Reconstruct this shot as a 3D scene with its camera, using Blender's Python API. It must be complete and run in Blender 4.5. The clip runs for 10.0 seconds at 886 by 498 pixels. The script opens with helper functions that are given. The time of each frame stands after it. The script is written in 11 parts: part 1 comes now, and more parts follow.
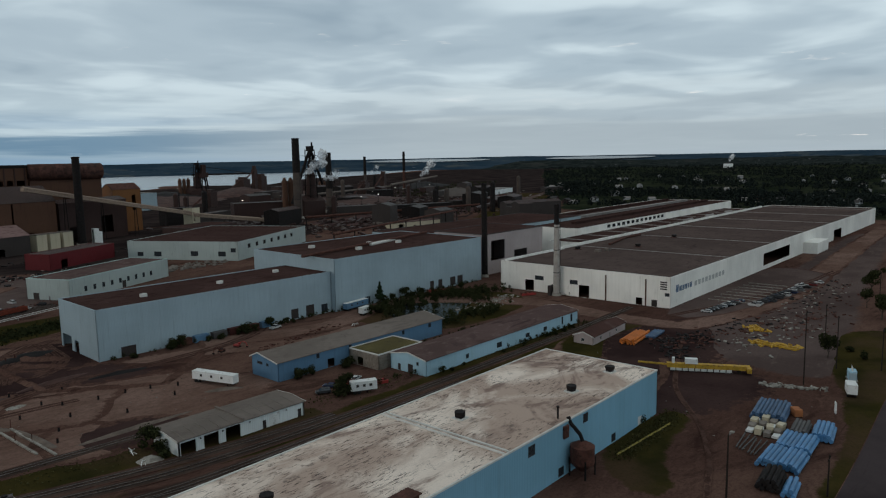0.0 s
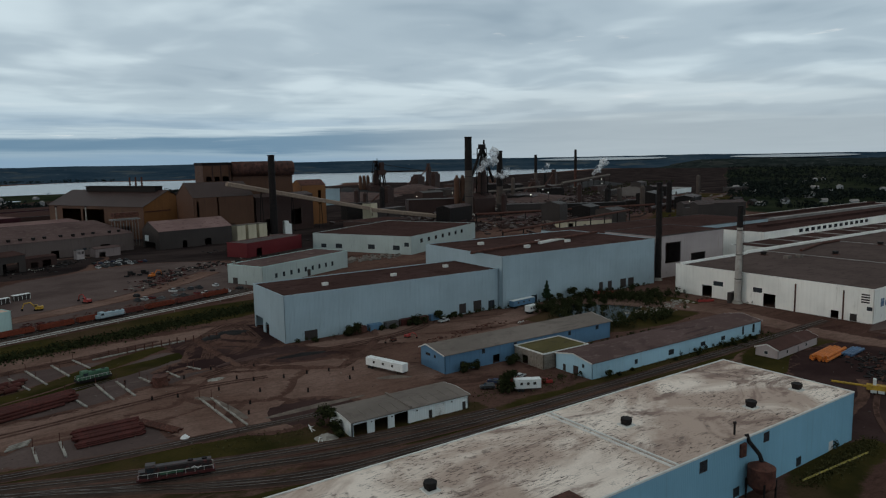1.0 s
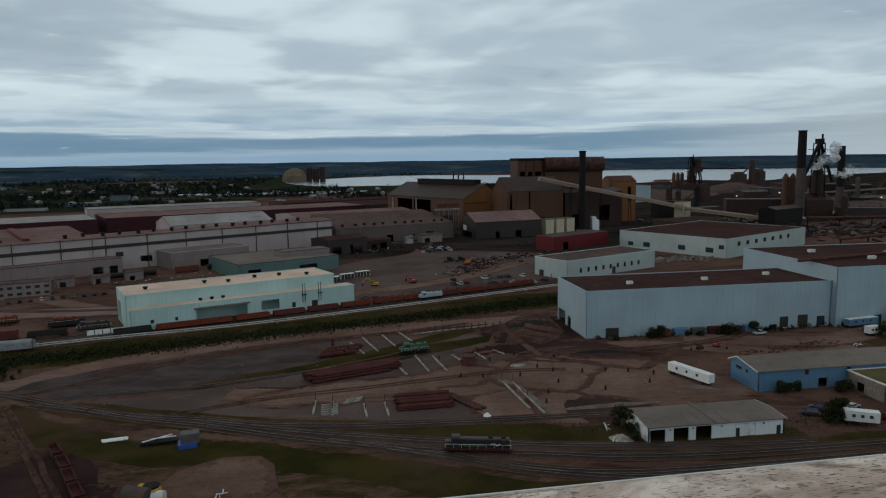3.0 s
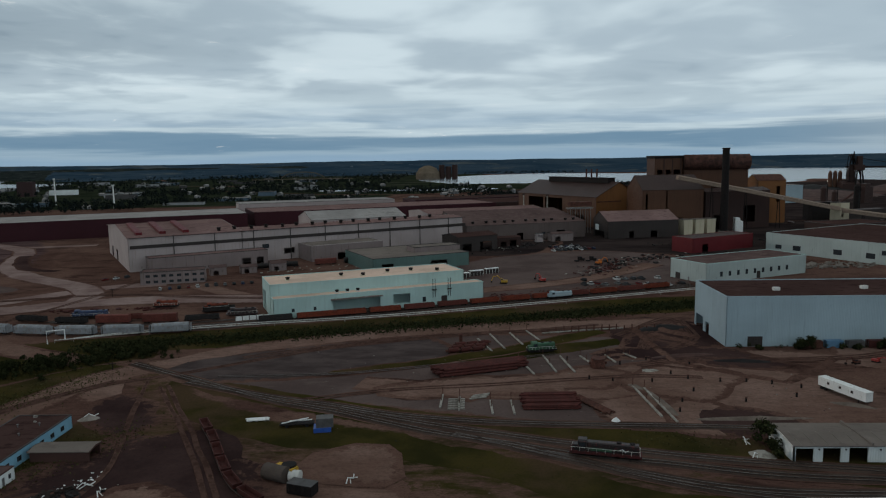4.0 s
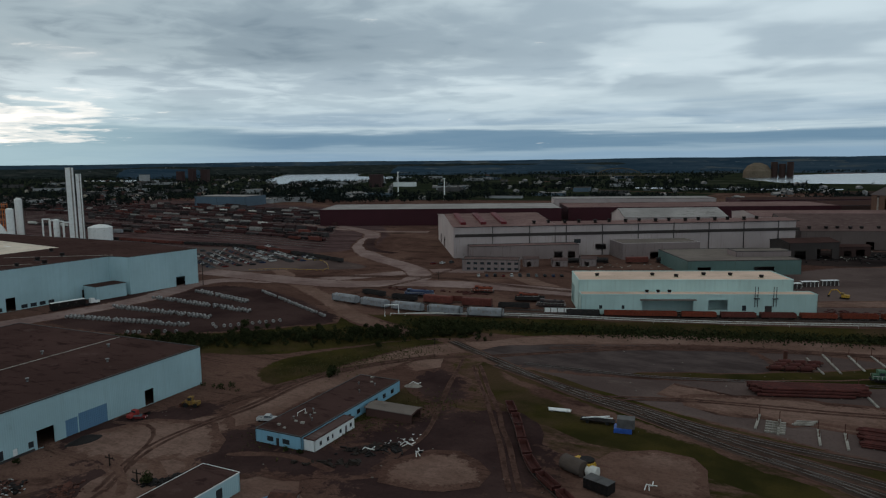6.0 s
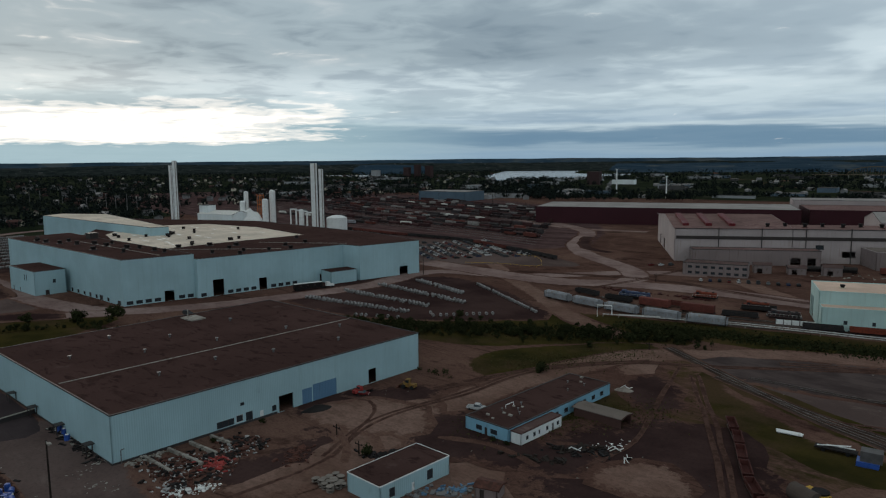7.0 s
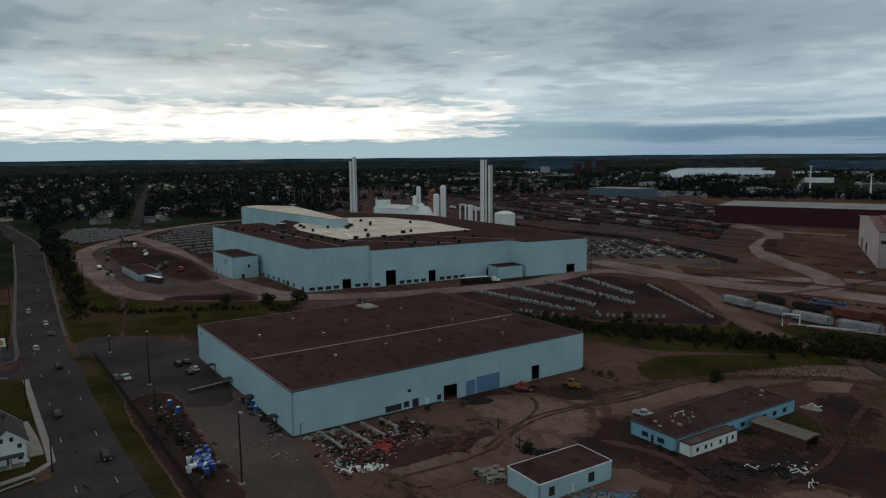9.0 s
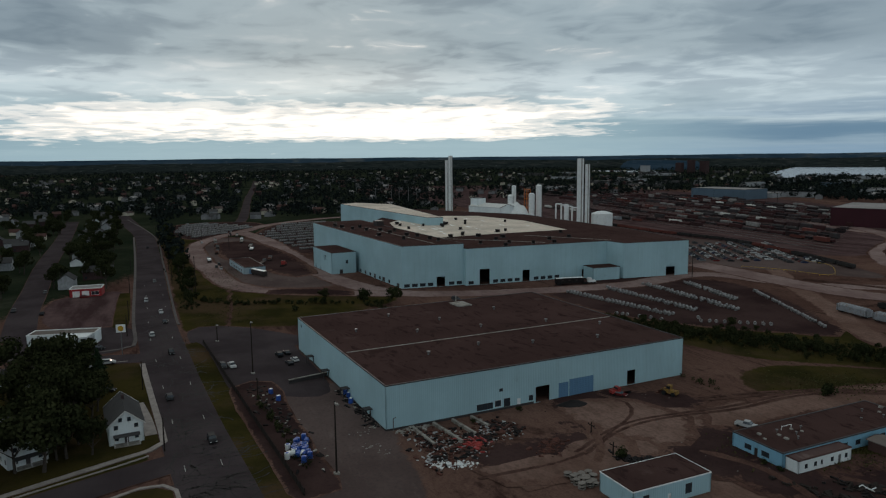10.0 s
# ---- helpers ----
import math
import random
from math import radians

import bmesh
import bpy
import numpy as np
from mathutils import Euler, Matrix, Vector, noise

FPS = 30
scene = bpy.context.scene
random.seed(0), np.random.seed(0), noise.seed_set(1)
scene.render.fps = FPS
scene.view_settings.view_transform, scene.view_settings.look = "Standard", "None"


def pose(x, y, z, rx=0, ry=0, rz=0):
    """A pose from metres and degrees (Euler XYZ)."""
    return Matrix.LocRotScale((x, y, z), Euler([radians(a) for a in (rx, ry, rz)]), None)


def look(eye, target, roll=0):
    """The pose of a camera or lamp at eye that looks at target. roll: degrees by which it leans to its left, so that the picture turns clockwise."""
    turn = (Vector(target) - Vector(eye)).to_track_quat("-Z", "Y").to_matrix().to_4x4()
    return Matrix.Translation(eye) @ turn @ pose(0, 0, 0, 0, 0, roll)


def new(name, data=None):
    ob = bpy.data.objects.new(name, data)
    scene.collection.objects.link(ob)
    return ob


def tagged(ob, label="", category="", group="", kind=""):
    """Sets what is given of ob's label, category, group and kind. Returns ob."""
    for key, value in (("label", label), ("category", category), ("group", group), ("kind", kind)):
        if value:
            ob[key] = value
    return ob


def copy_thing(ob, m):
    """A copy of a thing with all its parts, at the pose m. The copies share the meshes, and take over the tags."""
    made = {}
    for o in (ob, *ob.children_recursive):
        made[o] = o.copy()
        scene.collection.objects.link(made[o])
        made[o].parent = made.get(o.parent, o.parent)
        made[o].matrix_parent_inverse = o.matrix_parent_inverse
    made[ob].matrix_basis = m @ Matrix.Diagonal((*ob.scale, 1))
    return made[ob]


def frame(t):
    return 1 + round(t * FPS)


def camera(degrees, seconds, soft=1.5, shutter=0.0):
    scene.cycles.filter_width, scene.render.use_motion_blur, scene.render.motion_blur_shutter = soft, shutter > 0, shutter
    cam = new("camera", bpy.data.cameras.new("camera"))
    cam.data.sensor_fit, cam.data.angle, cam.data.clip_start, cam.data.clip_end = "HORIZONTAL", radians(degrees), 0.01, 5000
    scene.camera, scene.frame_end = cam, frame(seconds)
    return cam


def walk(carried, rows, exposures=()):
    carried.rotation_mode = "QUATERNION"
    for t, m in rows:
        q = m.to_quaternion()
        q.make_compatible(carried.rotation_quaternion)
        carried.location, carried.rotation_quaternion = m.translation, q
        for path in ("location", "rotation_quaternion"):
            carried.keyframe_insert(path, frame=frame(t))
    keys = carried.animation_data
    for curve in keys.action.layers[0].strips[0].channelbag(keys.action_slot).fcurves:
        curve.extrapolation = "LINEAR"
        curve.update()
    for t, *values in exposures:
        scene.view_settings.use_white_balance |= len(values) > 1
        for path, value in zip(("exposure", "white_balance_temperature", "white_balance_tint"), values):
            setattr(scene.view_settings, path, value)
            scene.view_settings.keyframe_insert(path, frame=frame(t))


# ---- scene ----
cam = camera(64.75, 10.0, soft=1.2)
EYE = 70.0  # height of the drone over the yard
PATH = [
    (0, pose(0, 0, EYE, 82.57, 1.11, -47.20)),
    (0.5, pose(0, 0, EYE, 82.64, 1.11, -40.34)),
    (1, pose(0, 0, EYE, 82.68, 1.08, -33.35)),
    (1.5, pose(0, 0, EYE, 82.68, 0.98, -26.94)),
    (2, pose(0, 0, EYE, 82.72, 0.96, -20.80)),
    (2.5, pose(0, 0, EYE, 82.75, 0.87, -14.50)),
    (3, pose(0, 0, EYE, 82.77, 0.84, -8.43)),
    (3.2, pose(0, 0, EYE, 82.72, 0.81, -6.28)),
    (4.3, pose(0, 0, EYE, 82.76, 0.84, 5.06)),
    (4.5, pose(0, 0, EYE, 82.78, 0.79, 6.77)),
    (5, pose(0, 0, EYE, 82.78, 0.80, 12.29)),
    (5.5, pose(0, 0, EYE, 82.78, 0.74, 19.69)),
    (6, pose(0, 0, EYE, 82.76, 0.62, 27.58)),
    (6.2, pose(0, 0, EYE, 82.75, 0.64, 31.42)),
    (7.3, pose(0, 0, EYE, 82.64, 0.49, 48.07)),
    (7.5, pose(0, 0, EYE, 82.62, 0.50, 49.10)),
    (8, pose(0, 0, EYE, 82.56, 0.51, 51.86)),
    (8.5, pose(0, 0, EYE, 82.51, 0.57, 55.30)),
    (9, pose(0, 0, EYE, 82.50, 0.57, 58.88)),
    (9.5, pose(0, 0, EYE, 82.49, 0.58, 62.64)),
    (10, pose(0, 0, EYE, 82.48, 0.56, 66.66)),
]
walk(cam, PATH, exposures=[(0, 0.04), (5, 0.04), (7.5, 0.0), (10, -0.1)])
# ---- daylight: overcast dusk, brightest low in the west ----
SUN_YAW, SUN_ELEV = 76.0, 9.0


def build_world():
    w = bpy.data.worlds.new("dusk_sky")
    scene.world = w
    w.use_nodes = True
    nt = w.node_tree
    n, ln = nt.nodes, nt.links
    n.clear()

    def node(kind, **kw):
        o = n.new(kind)
        for k, v in kw.items():
            o.inputs[k].default_value = v
        return o

    def op(kind, a, b=None, c=None):
        o = n.new("ShaderNodeMath")
        o.operation = kind
        for i, v in enumerate((a, b, c)):
            if v is None:
                continue
            if isinstance(v, (int, float)):
                o.inputs[i].default_value = v
            else:
                ln.new(v, o.inputs[i])
        return o.outputs[0]

    def ramp(fac, stops):
        o = n.new("ShaderNodeValToRGB")
        o.color_ramp.interpolation = "EASE"
        while len(o.color_ramp.elements) < len(stops):
            o.color_ramp.elements.new(0.5)
        for e, (p, col) in zip(o.color_ramp.elements, stops):
            e.position, e.color = p, (*col, 1)
        ln.new(fac, o.inputs[0])
        return o.outputs[0]

    def mix(fac, a, b, blend="MIX"):
        o = n.new("ShaderNodeMix")
        o.data_type, o.blend_type = "RGBA", blend
        for sock, v in ((o.inputs[0], fac), (o.inputs[6], a), (o.inputs[7], b)):
            if isinstance(v, (int, float)):
                sock.default_value = v
            elif isinstance(v, tuple):
                sock.default_value = (*v, 1)
            else:
                ln.new(v, sock)
        return o.outputs[2]

    tc = n.new("ShaderNodeTexCoord")
    sep = n.new("ShaderNodeSeparateXYZ")
    ln.new(tc.outputs["Generated"], sep.inputs[0])
    z = op("MAXIMUM", sep.outputs[2], 0.0)
    zz = op("ADD", z, 0.075)
    flat = n.new("ShaderNodeCombineXYZ")
    ln.new(op("DIVIDE", sep.outputs[0], zz), flat.inputs[0])
    ln.new(op("DIVIDE", sep.outputs[1], zz), flat.inputs[1])
    big = node("ShaderNodeTexNoise", Scale=0.42, Detail=3.0, Roughness=0.45, Distortion=0.5)
    small = node("ShaderNodeTexNoise", Scale=1.2, Detail=3.0, Roughness=0.48, Distortion=0.4)
    cells = node("ShaderNodeTexNoise", Scale=3.0, Detail=4.0, Roughness=0.52, Distortion=0.5)
    for t in (big, small, cells):
        ln.new(flat.outputs[0], t.inputs["Vector"])
    cloud = op("ADD", op("MULTIPLY", big.outputs[0], 0.58), op("MULTIPLY", small.outputs[0], 0.42))
    s = Vector((-math.sin(radians(SUN_YAW)), math.cos(radians(SUN_YAW)), 0))
    along = op("ADD", op("MULTIPLY", sep.outputs[0], s.x), op("MULTIPLY", sep.outputs[1], s.y))
    mottle = op("MULTIPLY", op("SUBTRACT", cells.outputs[0], 0.5), op("ADD", 0.04, op("MULTIPLY", op("POWER", op("MAXIMUM", along, 0.0), 2.0), 0.40)))
    cloud = op("ADD", cloud, mottle)
    deck = ramp(cloud, [(0.30, CLOUD_DARK), (0.44, CLOUD_MID), (0.57, CLOUD_LIGHT), (0.72, CLOUD_TOP)])
    sky = n.new("ShaderNodeTexSky")
    sky.sky_type, sky.sun_disc = "NISHITA", False
    sky.sun_elevation, sky.sun_rotation = radians(SUN_ELEV), radians(-SUN_YAW)
    clear = mix(1.0, sky.outputs[0], (0.025, 0.025, 0.025), "MULTIPLY")
    deck = mix(0.10, deck, clear)
    # the far, low rim of the cloud deck: long level shelves, bluer and darker
    shelf = n.new("ShaderNodeCombineXYZ")
    for k, q in enumerate((1.5, 1.5, 30.0)):
        ln.new(op("MULTIPLY", sep.outputs[k], q), shelf.inputs[k])
    bands = node("ShaderNodeTexNoise", Scale=1.5, Detail=5.0, Roughness=0.55, Distortion=0.25)
    ln.new(shelf.outputs[0], bands.inputs["Vector"])
    level = op("ADD", z, op("MULTIPLY", op("SUBTRACT", bands.outputs[0], 0.5), 0.062))
    layer = ramp(level, [(0.0, RIM_MID), (0.012, RIM_HAZE), (0.022, RIM_DARK), (0.036, RIM_DARK), (0.046, RIM_LIGHT), (0.054, RIM_MID), (0.075, RIM_LIGHT)])
    rim = ramp(level, [(0.030, (1, 1, 1)), (0.062, (0.55, 0.55, 0.55)), (0.110, (0, 0, 0))])
    # the eastern rim is greyer and paler
    east = op("MAXIMUM", op("ADD", op("MULTIPLY", sep.outputs[0], 0.90), op("MULTIPLY", sep.outputs[1], 0.42)), 0.0)
    layer = mix(ramp(east, [(0.70, (0, 0, 0)), (0.96, (0.85, 0.85, 0.85))]), layer, RIM_EAST)
    west = ramp(along, [(0.80, (0, 0, 0)), (0.97, (1, 1, 1))])
    layer = mix(op("MULTIPLY", west, 0.85), layer, RIM_WEST)
    deck = mix(op("MULTIPLY", rim, 0.94), deck, layer)
    # heavier deck towards the low sun, above the thin place
    deck = mix(1.0, deck, ramp(op("MULTIPLY", op("MAXIMUM", along, 0.0), op("MINIMUM", op("MULTIPLY", op("MAXIMUM", op("SUBTRACT", z, 0.070), 0.0), 14.0), 1.0)), [(0.3, (1, 1, 1)), (1.0, (0.60, 0.63, 0.65))]), "MULTIPLY")
    # the thin place in the clouds before the low sun
    near = ramp(along, [(0.895, (0, 0, 0)), (0.935, (0.62, 0.62, 0.62)), (0.975, (1, 1, 1))])
    high = ramp(z, [(0.014, (0, 0, 0)), (0.034, (1, 1, 1)), (0.056, (1, 1, 1)), (0.100, (0, 0, 0))])
    wisps = op("ADD", op("MULTIPLY", op("SUBTRACT", bands.outputs[0], 0.5), 1.3), op("MULTIPLY", op("SUBTRACT", cells.outputs[0], 0.5), 1.5))
    thin = ramp(op("ADD", op("MULTIPLY", near, high), wisps), [(0.34, (0, 0, 0)), (0.62, (0.45, 0.45, 0.45)), (0.98, (1, 1, 1))])
    deck = mix(thin, deck, GLOW)
    # added out of view: overhead sky dimmed and warmed to tone the ground
    deck = mix(1.0, deck, ramp(z, [(0.22, (1, 1, 1)), (0.60, (0.87, 0.80, 0.73))]), "MULTIPLY")
    bg = n.new("ShaderNodeBackground")
    bg.inputs[1].default_value = SKY_STRENGTH
    ln.new(deck, bg.inputs[0])
    out = n.new("ShaderNodeOutputWorld")
    ln.new(bg.outputs[0], out.inputs[0])


CLOUD_DARK = (0.225, 0.295, 0.355)
CLOUD_MID = (0.318, 0.395, 0.452)
CLOUD_LIGHT = (0.470, 0.558, 0.605)
CLOUD_TOP = (0.645, 0.700, 0.725)
RIM_DARK = (0.100, 0.178, 0.255)
RIM_MID = (0.165, 0.255, 0.345)
RIM_LIGHT = (0.36, 0.445, 0.49)
RIM_WEST = (0.275, 0.385, 0.420)
RIM_HAZE = (0.20, 0.285, 0.355)
RIM_EAST = (0.30, 0.345, 0.37)
GLOW = (0.96, 0.885, 0.80)
SKY_STRENGTH = 1.36
build_world()
sun = new("sun", bpy.data.lights.new("sun", "SUN"))
sun.data.energy, sun.data.angle, sun.data.color = 0.35, radians(14), (1.0, 0.86, 0.74)
sun.matrix_world = look((-900 * math.sin(radians(SUN_YAW)), 900 * math.cos(radians(SUN_YAW)), 900 * math.tan(radians(SUN_ELEV))), (0, 0, 0))
scene.view_settings.exposure = 0.0

# ---- mesh and material tools ----
class Shape:
    """Collects the faces of one mesh."""

    def __init__(self):
        self.v, self.f = [], []

    def add(self, verts, faces):
        k = len(self.v)
        self.v += [tuple(p) for p in verts]
        self.f += [tuple(i + k for i in q) for q in faces]
        return self

    def box(self, x0, x1, y0, y1, z0, z1, m=None):
        p = [Vector((x, y, z)) for z in (z0, z1) for y in (y0, y1) for x in (x0, x1)]
        if m is not None:
            p = [m @ q for q in p]
        return self.add(p, [(0, 2, 3, 1), (4, 5, 7, 6), (0, 1, 5, 4), (2, 6, 7, 3), (0, 4, 6, 2), (1, 3, 7, 5)])

    def prism(self, poly, z0, z1):
        n = len(poly)
        v = [(x, y, z0) for x, y in poly] + [(x, y, z1) for x, y in poly]
        return self.add(v, [tuple(range(n, 2 * n)), tuple(range(n - 1, -1, -1))] + [(i, (i + 1) % n, (i + 1) % n + n, i + n) for i in range(n)])

    def tube(self, p, q, r0, r1=None, n=10, caps=True):
        r1 = r0 if r1 is None else r1
        p, q = Vector(p), Vector(q)
        a = (q - p).normalized()
        u = a.orthogonal().normalized()
        w = a.cross(u)
        v = []
        for c, r in ((p, r0), (q, r1)):
            v += [c + r * (math.cos(t) * u + math.sin(t) * w) for t in [2 * math.pi * i / n for i in range(n)]]
        f = [(i, (i + 1) % n, (i + 1) % n + n, i + n) for i in range(n)]
        if caps:
            f += [tuple(range(n - 1, -1, -1)), tuple(range(n, 2 * n))]
        return self.add(v, f)

    def run(self, pts, r, n=8):
        """One unbroken pipe through many points."""
        pts = [Vector(p) for p in pts]
        v, f = [], []
        for i, p in enumerate(pts):
            a = (pts[min(i + 1, len(pts) - 1)] - pts[max(i - 1, 0)]).normalized()
            u = (Vector((0, 0, 1)) if abs(a.z) < 0.9 else Vector((1, 0, 0))).cross(a).normalized()
            w = a.cross(u)
            v += [p + r * (math.cos(t) * u + math.sin(t) * w) for t in [2 * math.pi * k / n for k in range(n)]]
            if i:
                b = i * n
                f += [(b - n + k, b - n + (k + 1) % n, b + (k + 1) % n, b + k) for k in range(n)]
        f += [tuple(range(n - 1, -1, -1)), tuple(range(len(v) - n, len(v)))]
        return self.add(v, f)

    def extrude_x(self, profile, x0, x1, m=None):
        """A profile in y, z drawn out along x."""
        n = len(profile)
        v = [Vector((x0, y, z)) for y, z in profile] + [Vector((x1, y, z)) for y, z in profile]
        if m is not None:
            v = [m @ q for q in v]
        return self.add(v, [tuple(range(n - 1, -1, -1)), tuple(range(n, 2 * n))] + [(i, (i + 1) % n, (i + 1) % n + n, i + n) for i in range(n)])

    def mesh(self, name, material, smooth=False):
        me = bpy.data.meshes.new(name)
        me.from_pydata(self.v, [], self.f)
        if material is not None:
            me.materials.append(material)
        if smooth:
            me.shade_smooth()
        return me


def part(name, shape, material, parent, label="", smooth=False):
    """One mesh object under a thing or under a part."""
    ob = new(name, shape.mesh(name, material, smooth) if isinstance(shape, Shape) else shape)
    ob.parent = parent
    if label:
        tagged(ob, label)
    return ob


def thing(name, label, category, x=0, y=0, z=0, rot=0, group="", kind=""):
    ob = new(name)
    ob.matrix_basis = pose(x, y, z, 0, 0, rot)
    ob.empty_display_size = 0.2
    return tagged(ob, label, category, group, kind)


def solid(name, shape, material, label, category, m=None, group="", kind="", smooth=False):
    """A thing that is a single mesh."""
    ob = new(name, shape.mesh(name, material, smooth))
    if m is not None:
        ob.matrix_basis = m
    return tagged(ob, label, category, group, kind)


class Nodes:
    """A short way to write a node material."""

    def __init__(self, name):
        self.m = bpy.data.materials.new(name)
        self.m.use_nodes = True
        self.t = self.m.node_tree
        self.b = self.t.nodes["Principled BSDF"]
        self.co = self.t.nodes.new("ShaderNodeTexCoord").outputs["Object"]

    def link(self, a, b):
        self.t.links.new(a, b)

    def noise(self, scale, detail=4.0, rough=0.55, stretch=(1, 1, 1), turn=0.0, distort=0.0):
        mp = self.t.nodes.new("ShaderNodeMapping")
        mp.inputs["Scale"].default_value = stretch
        mp.inputs["Rotation"].default_value = (0, 0, radians(turn))
        self.link(self.co, mp.inputs[0])
        o = self.t.nodes.new("ShaderNodeTexNoise")
        o.inputs["Scale"].default_value, o.inputs["Detail"].default_value, o.inputs["Roughness"].default_value = scale, detail, rough
        o.inputs["Distortion"].default_value = distort
        self.link(mp.outputs[0], o.inputs["Vector"])
        return o.outputs[0]

    def cut(self, fac, lo, hi):
        """0 below lo, 1 above hi."""
        o = self.t.nodes.new("ShaderNodeMapRange")
        o.interpolation_type = "SMOOTHSTEP"
        o.inputs[1].default_value, o.inputs[2].default_value = lo, hi
        self.link(fac, o.inputs[0])
        return o.outputs[0]

    def math(self, kind, a, b):
        o = self.t.nodes.new("ShaderNodeMath")
        o.operation = kind
        for s, v in zip(o.inputs, (a, b)):
            if isinstance(v, (int, float)):
                s.default_value = v
            else:
                self.link(v, s)
        return o.outputs[0]

    def mix(self, fac, a, b, blend="MIX"):
        o = self.t.nodes.new("ShaderNodeMix")
        o.data_type, o.blend_type = "RGBA", blend
        for sock, v in ((o.inputs[0], fac), (o.inputs[6], a), (o.inputs[7], b)):
            if isinstance(v, (int, float)):
                sock.default_value = v
            elif isinstance(v, tuple):
                sock.default_value = (*v, 1)
            else:
                self.link(v, sock)
        return o.outputs[2]

    def bump(self, height, strength, distance):
        o = self.t.nodes.new("ShaderNodeBump")
        o.inputs["Strength"].default_value, o.inputs["Distance"].default_value = strength, distance
        self.link(height, o.inputs["Height"])
        self.link(o.outputs[0], self.b.inputs["Normal"])

    def done(self, colour, rough=0.8, metal=0.0, spec=0.5):
        if isinstance(colour, tuple):
            self.b.inputs["Base Color"].default_value = (*colour, 1)
        else:
            self.link(colour, self.b.inputs["Base Color"])
        if isinstance(rough, (int, float)):
            self.b.inputs["Roughness"].default_value = rough
        else:
            self.link(rough, self.b.inputs["Roughness"])
        self.b.inputs["Metallic"].default_value = metal
        self.b.inputs["Specular IOR Level"].default_value = spec
        return self.m


def tint(c, k):
    return tuple(min(1.0, v * k) for v in c)


def paint(name, colour, rough=0.6, metal=0.0, vary=0.18, scale=0.6, wear=None, wear_amount=0.0, spread=0.0):
    """Paint, plastic or plain stone: fine grain, broad unevenness, patches of wear; spread: how much single pieces differ."""
    s = Nodes(name)
    broad, grain = s.noise(scale, 5), s.noise(scale * 14, 3)
    c = s.mix(s.cut(broad, 0.3, 0.7), tint(colour, 1 - vary), tint(colour, 1 + vary))
    c = s.mix(s.math("MULTIPLY", s.cut(grain, 0.35, 0.75), 0.35), c, tint(colour, 0.7))
    if wear is not None:
        c = s.mix(s.math("MULTIPLY", s.cut(s.noise(scale * 2.3, 6, 0.65), 0.62 - 0.3 * wear_amount, 0.72 - 0.2 * wear_amount), 0.85), c, wear)
    if spread:
        o = s.t.nodes.new("ShaderNodeObjectInfo")
        c = s.mix(s.math("MULTIPLY", o.outputs["Random"], spread), c, tint(colour, 0.35))
    return s.done(c, rough, metal, 0.15 if rough > 0.55 else 0.35)


def cladding(name, colour, stain, ribs=0.6, streaks=0.5, rough=0.55):
    """Painted sheet metal: upright ribs, sheets that differ a little, rain streaks and dirt of their own shape."""
    s = Nodes(name)
    broad = s.noise(0.05, 4)
    sheet = s.noise(0.9, 1.0, 0.4, (1, 1, 0.02))
    streak = s.noise(0.8, 6, 0.7, (1, 1, 0.06))
    rust = s.noise(0.22, 7, 0.7, (1, 1, 0.5))
    c = s.mix(s.cut(broad, 0.3, 0.7), tint(colour, 0.9), tint(colour, 1.08))
    c = s.mix(s.math("MULTIPLY", s.cut(sheet, 0.4, 0.6), 0.10), c, tint(colour, 0.75))
    c = s.mix(s.math("MULTIPLY", s.cut(streak, 0.52, 0.78), streaks), c, stain)
    c = s.mix(s.math("MULTIPLY", s.cut(rust, 0.62, 0.72), 0.55 * streaks), c, tint(stain, 0.6))
    w = s.t.nodes.new("ShaderNodeTexWave")
    w.inputs["Scale"].default_value = 1.1
    w.wave_type, w.bands_direction = "BANDS", "DIAGONAL"
    mp = s.t.nodes.new("ShaderNodeMapping")
    mp.inputs["Scale"].default_value = (1, 1, 0)
    s.link(s.co, mp.inputs[0])
    s.link(mp.outputs[0], w.inputs["Vector"])
    s.bump(w.outputs["Fac"], ribs, 0.05)
    return s.done(c, rough, 0.0, 0.15)


def roofing(name, colour, patch, pale, patchy=0.6, rough=0.9, lines=0.0):
    """Gravelled felt or old sheet roofs: patches, puddle marks, grain."""
    s = Nodes(name)
    broad = s.noise(0.035, 6, 0.6)
    mid = s.noise(0.16, 7, 0.68, (1, 2.2, 1), 12, 0.6)
    grain = s.noise(2.5, 5, 0.7)
    c = s.mix(s.cut(broad, 0.32, 0.68), tint(colour, 0.86), tint(colour, 1.14))
    c = s.mix(s.math("MULTIPLY", s.cut(mid, 0.52, 0.66), patchy), c, patch)
    c = s.mix(s.math("MULTIPLY", s.cut(s.noise(0.09, 6, 0.7), 0.60, 0.70), 0.5), c, pale)
    wet = s.math("MULTIPLY", s.cut(s.noise(0.11, 5, 0.66, (0.5, 1.6, 1), -20, 0.8), 0.55, 0.63), s.cut(s.noise(0.028, 3, 0.5), 0.48, 0.60))
    c = s.mix(s.math("MULTIPLY", wet, 0.6 * patchy), c, tint(colour, 0.38))
    c = s.mix(s.math("MULTIPLY", s.cut(grain, 0.45, 0.7), 0.25), c, tint(colour, 0.55))
    s.bump(grain, 0.4, 0.05)
    return s.done(c, rough, 0.0, 0.0)


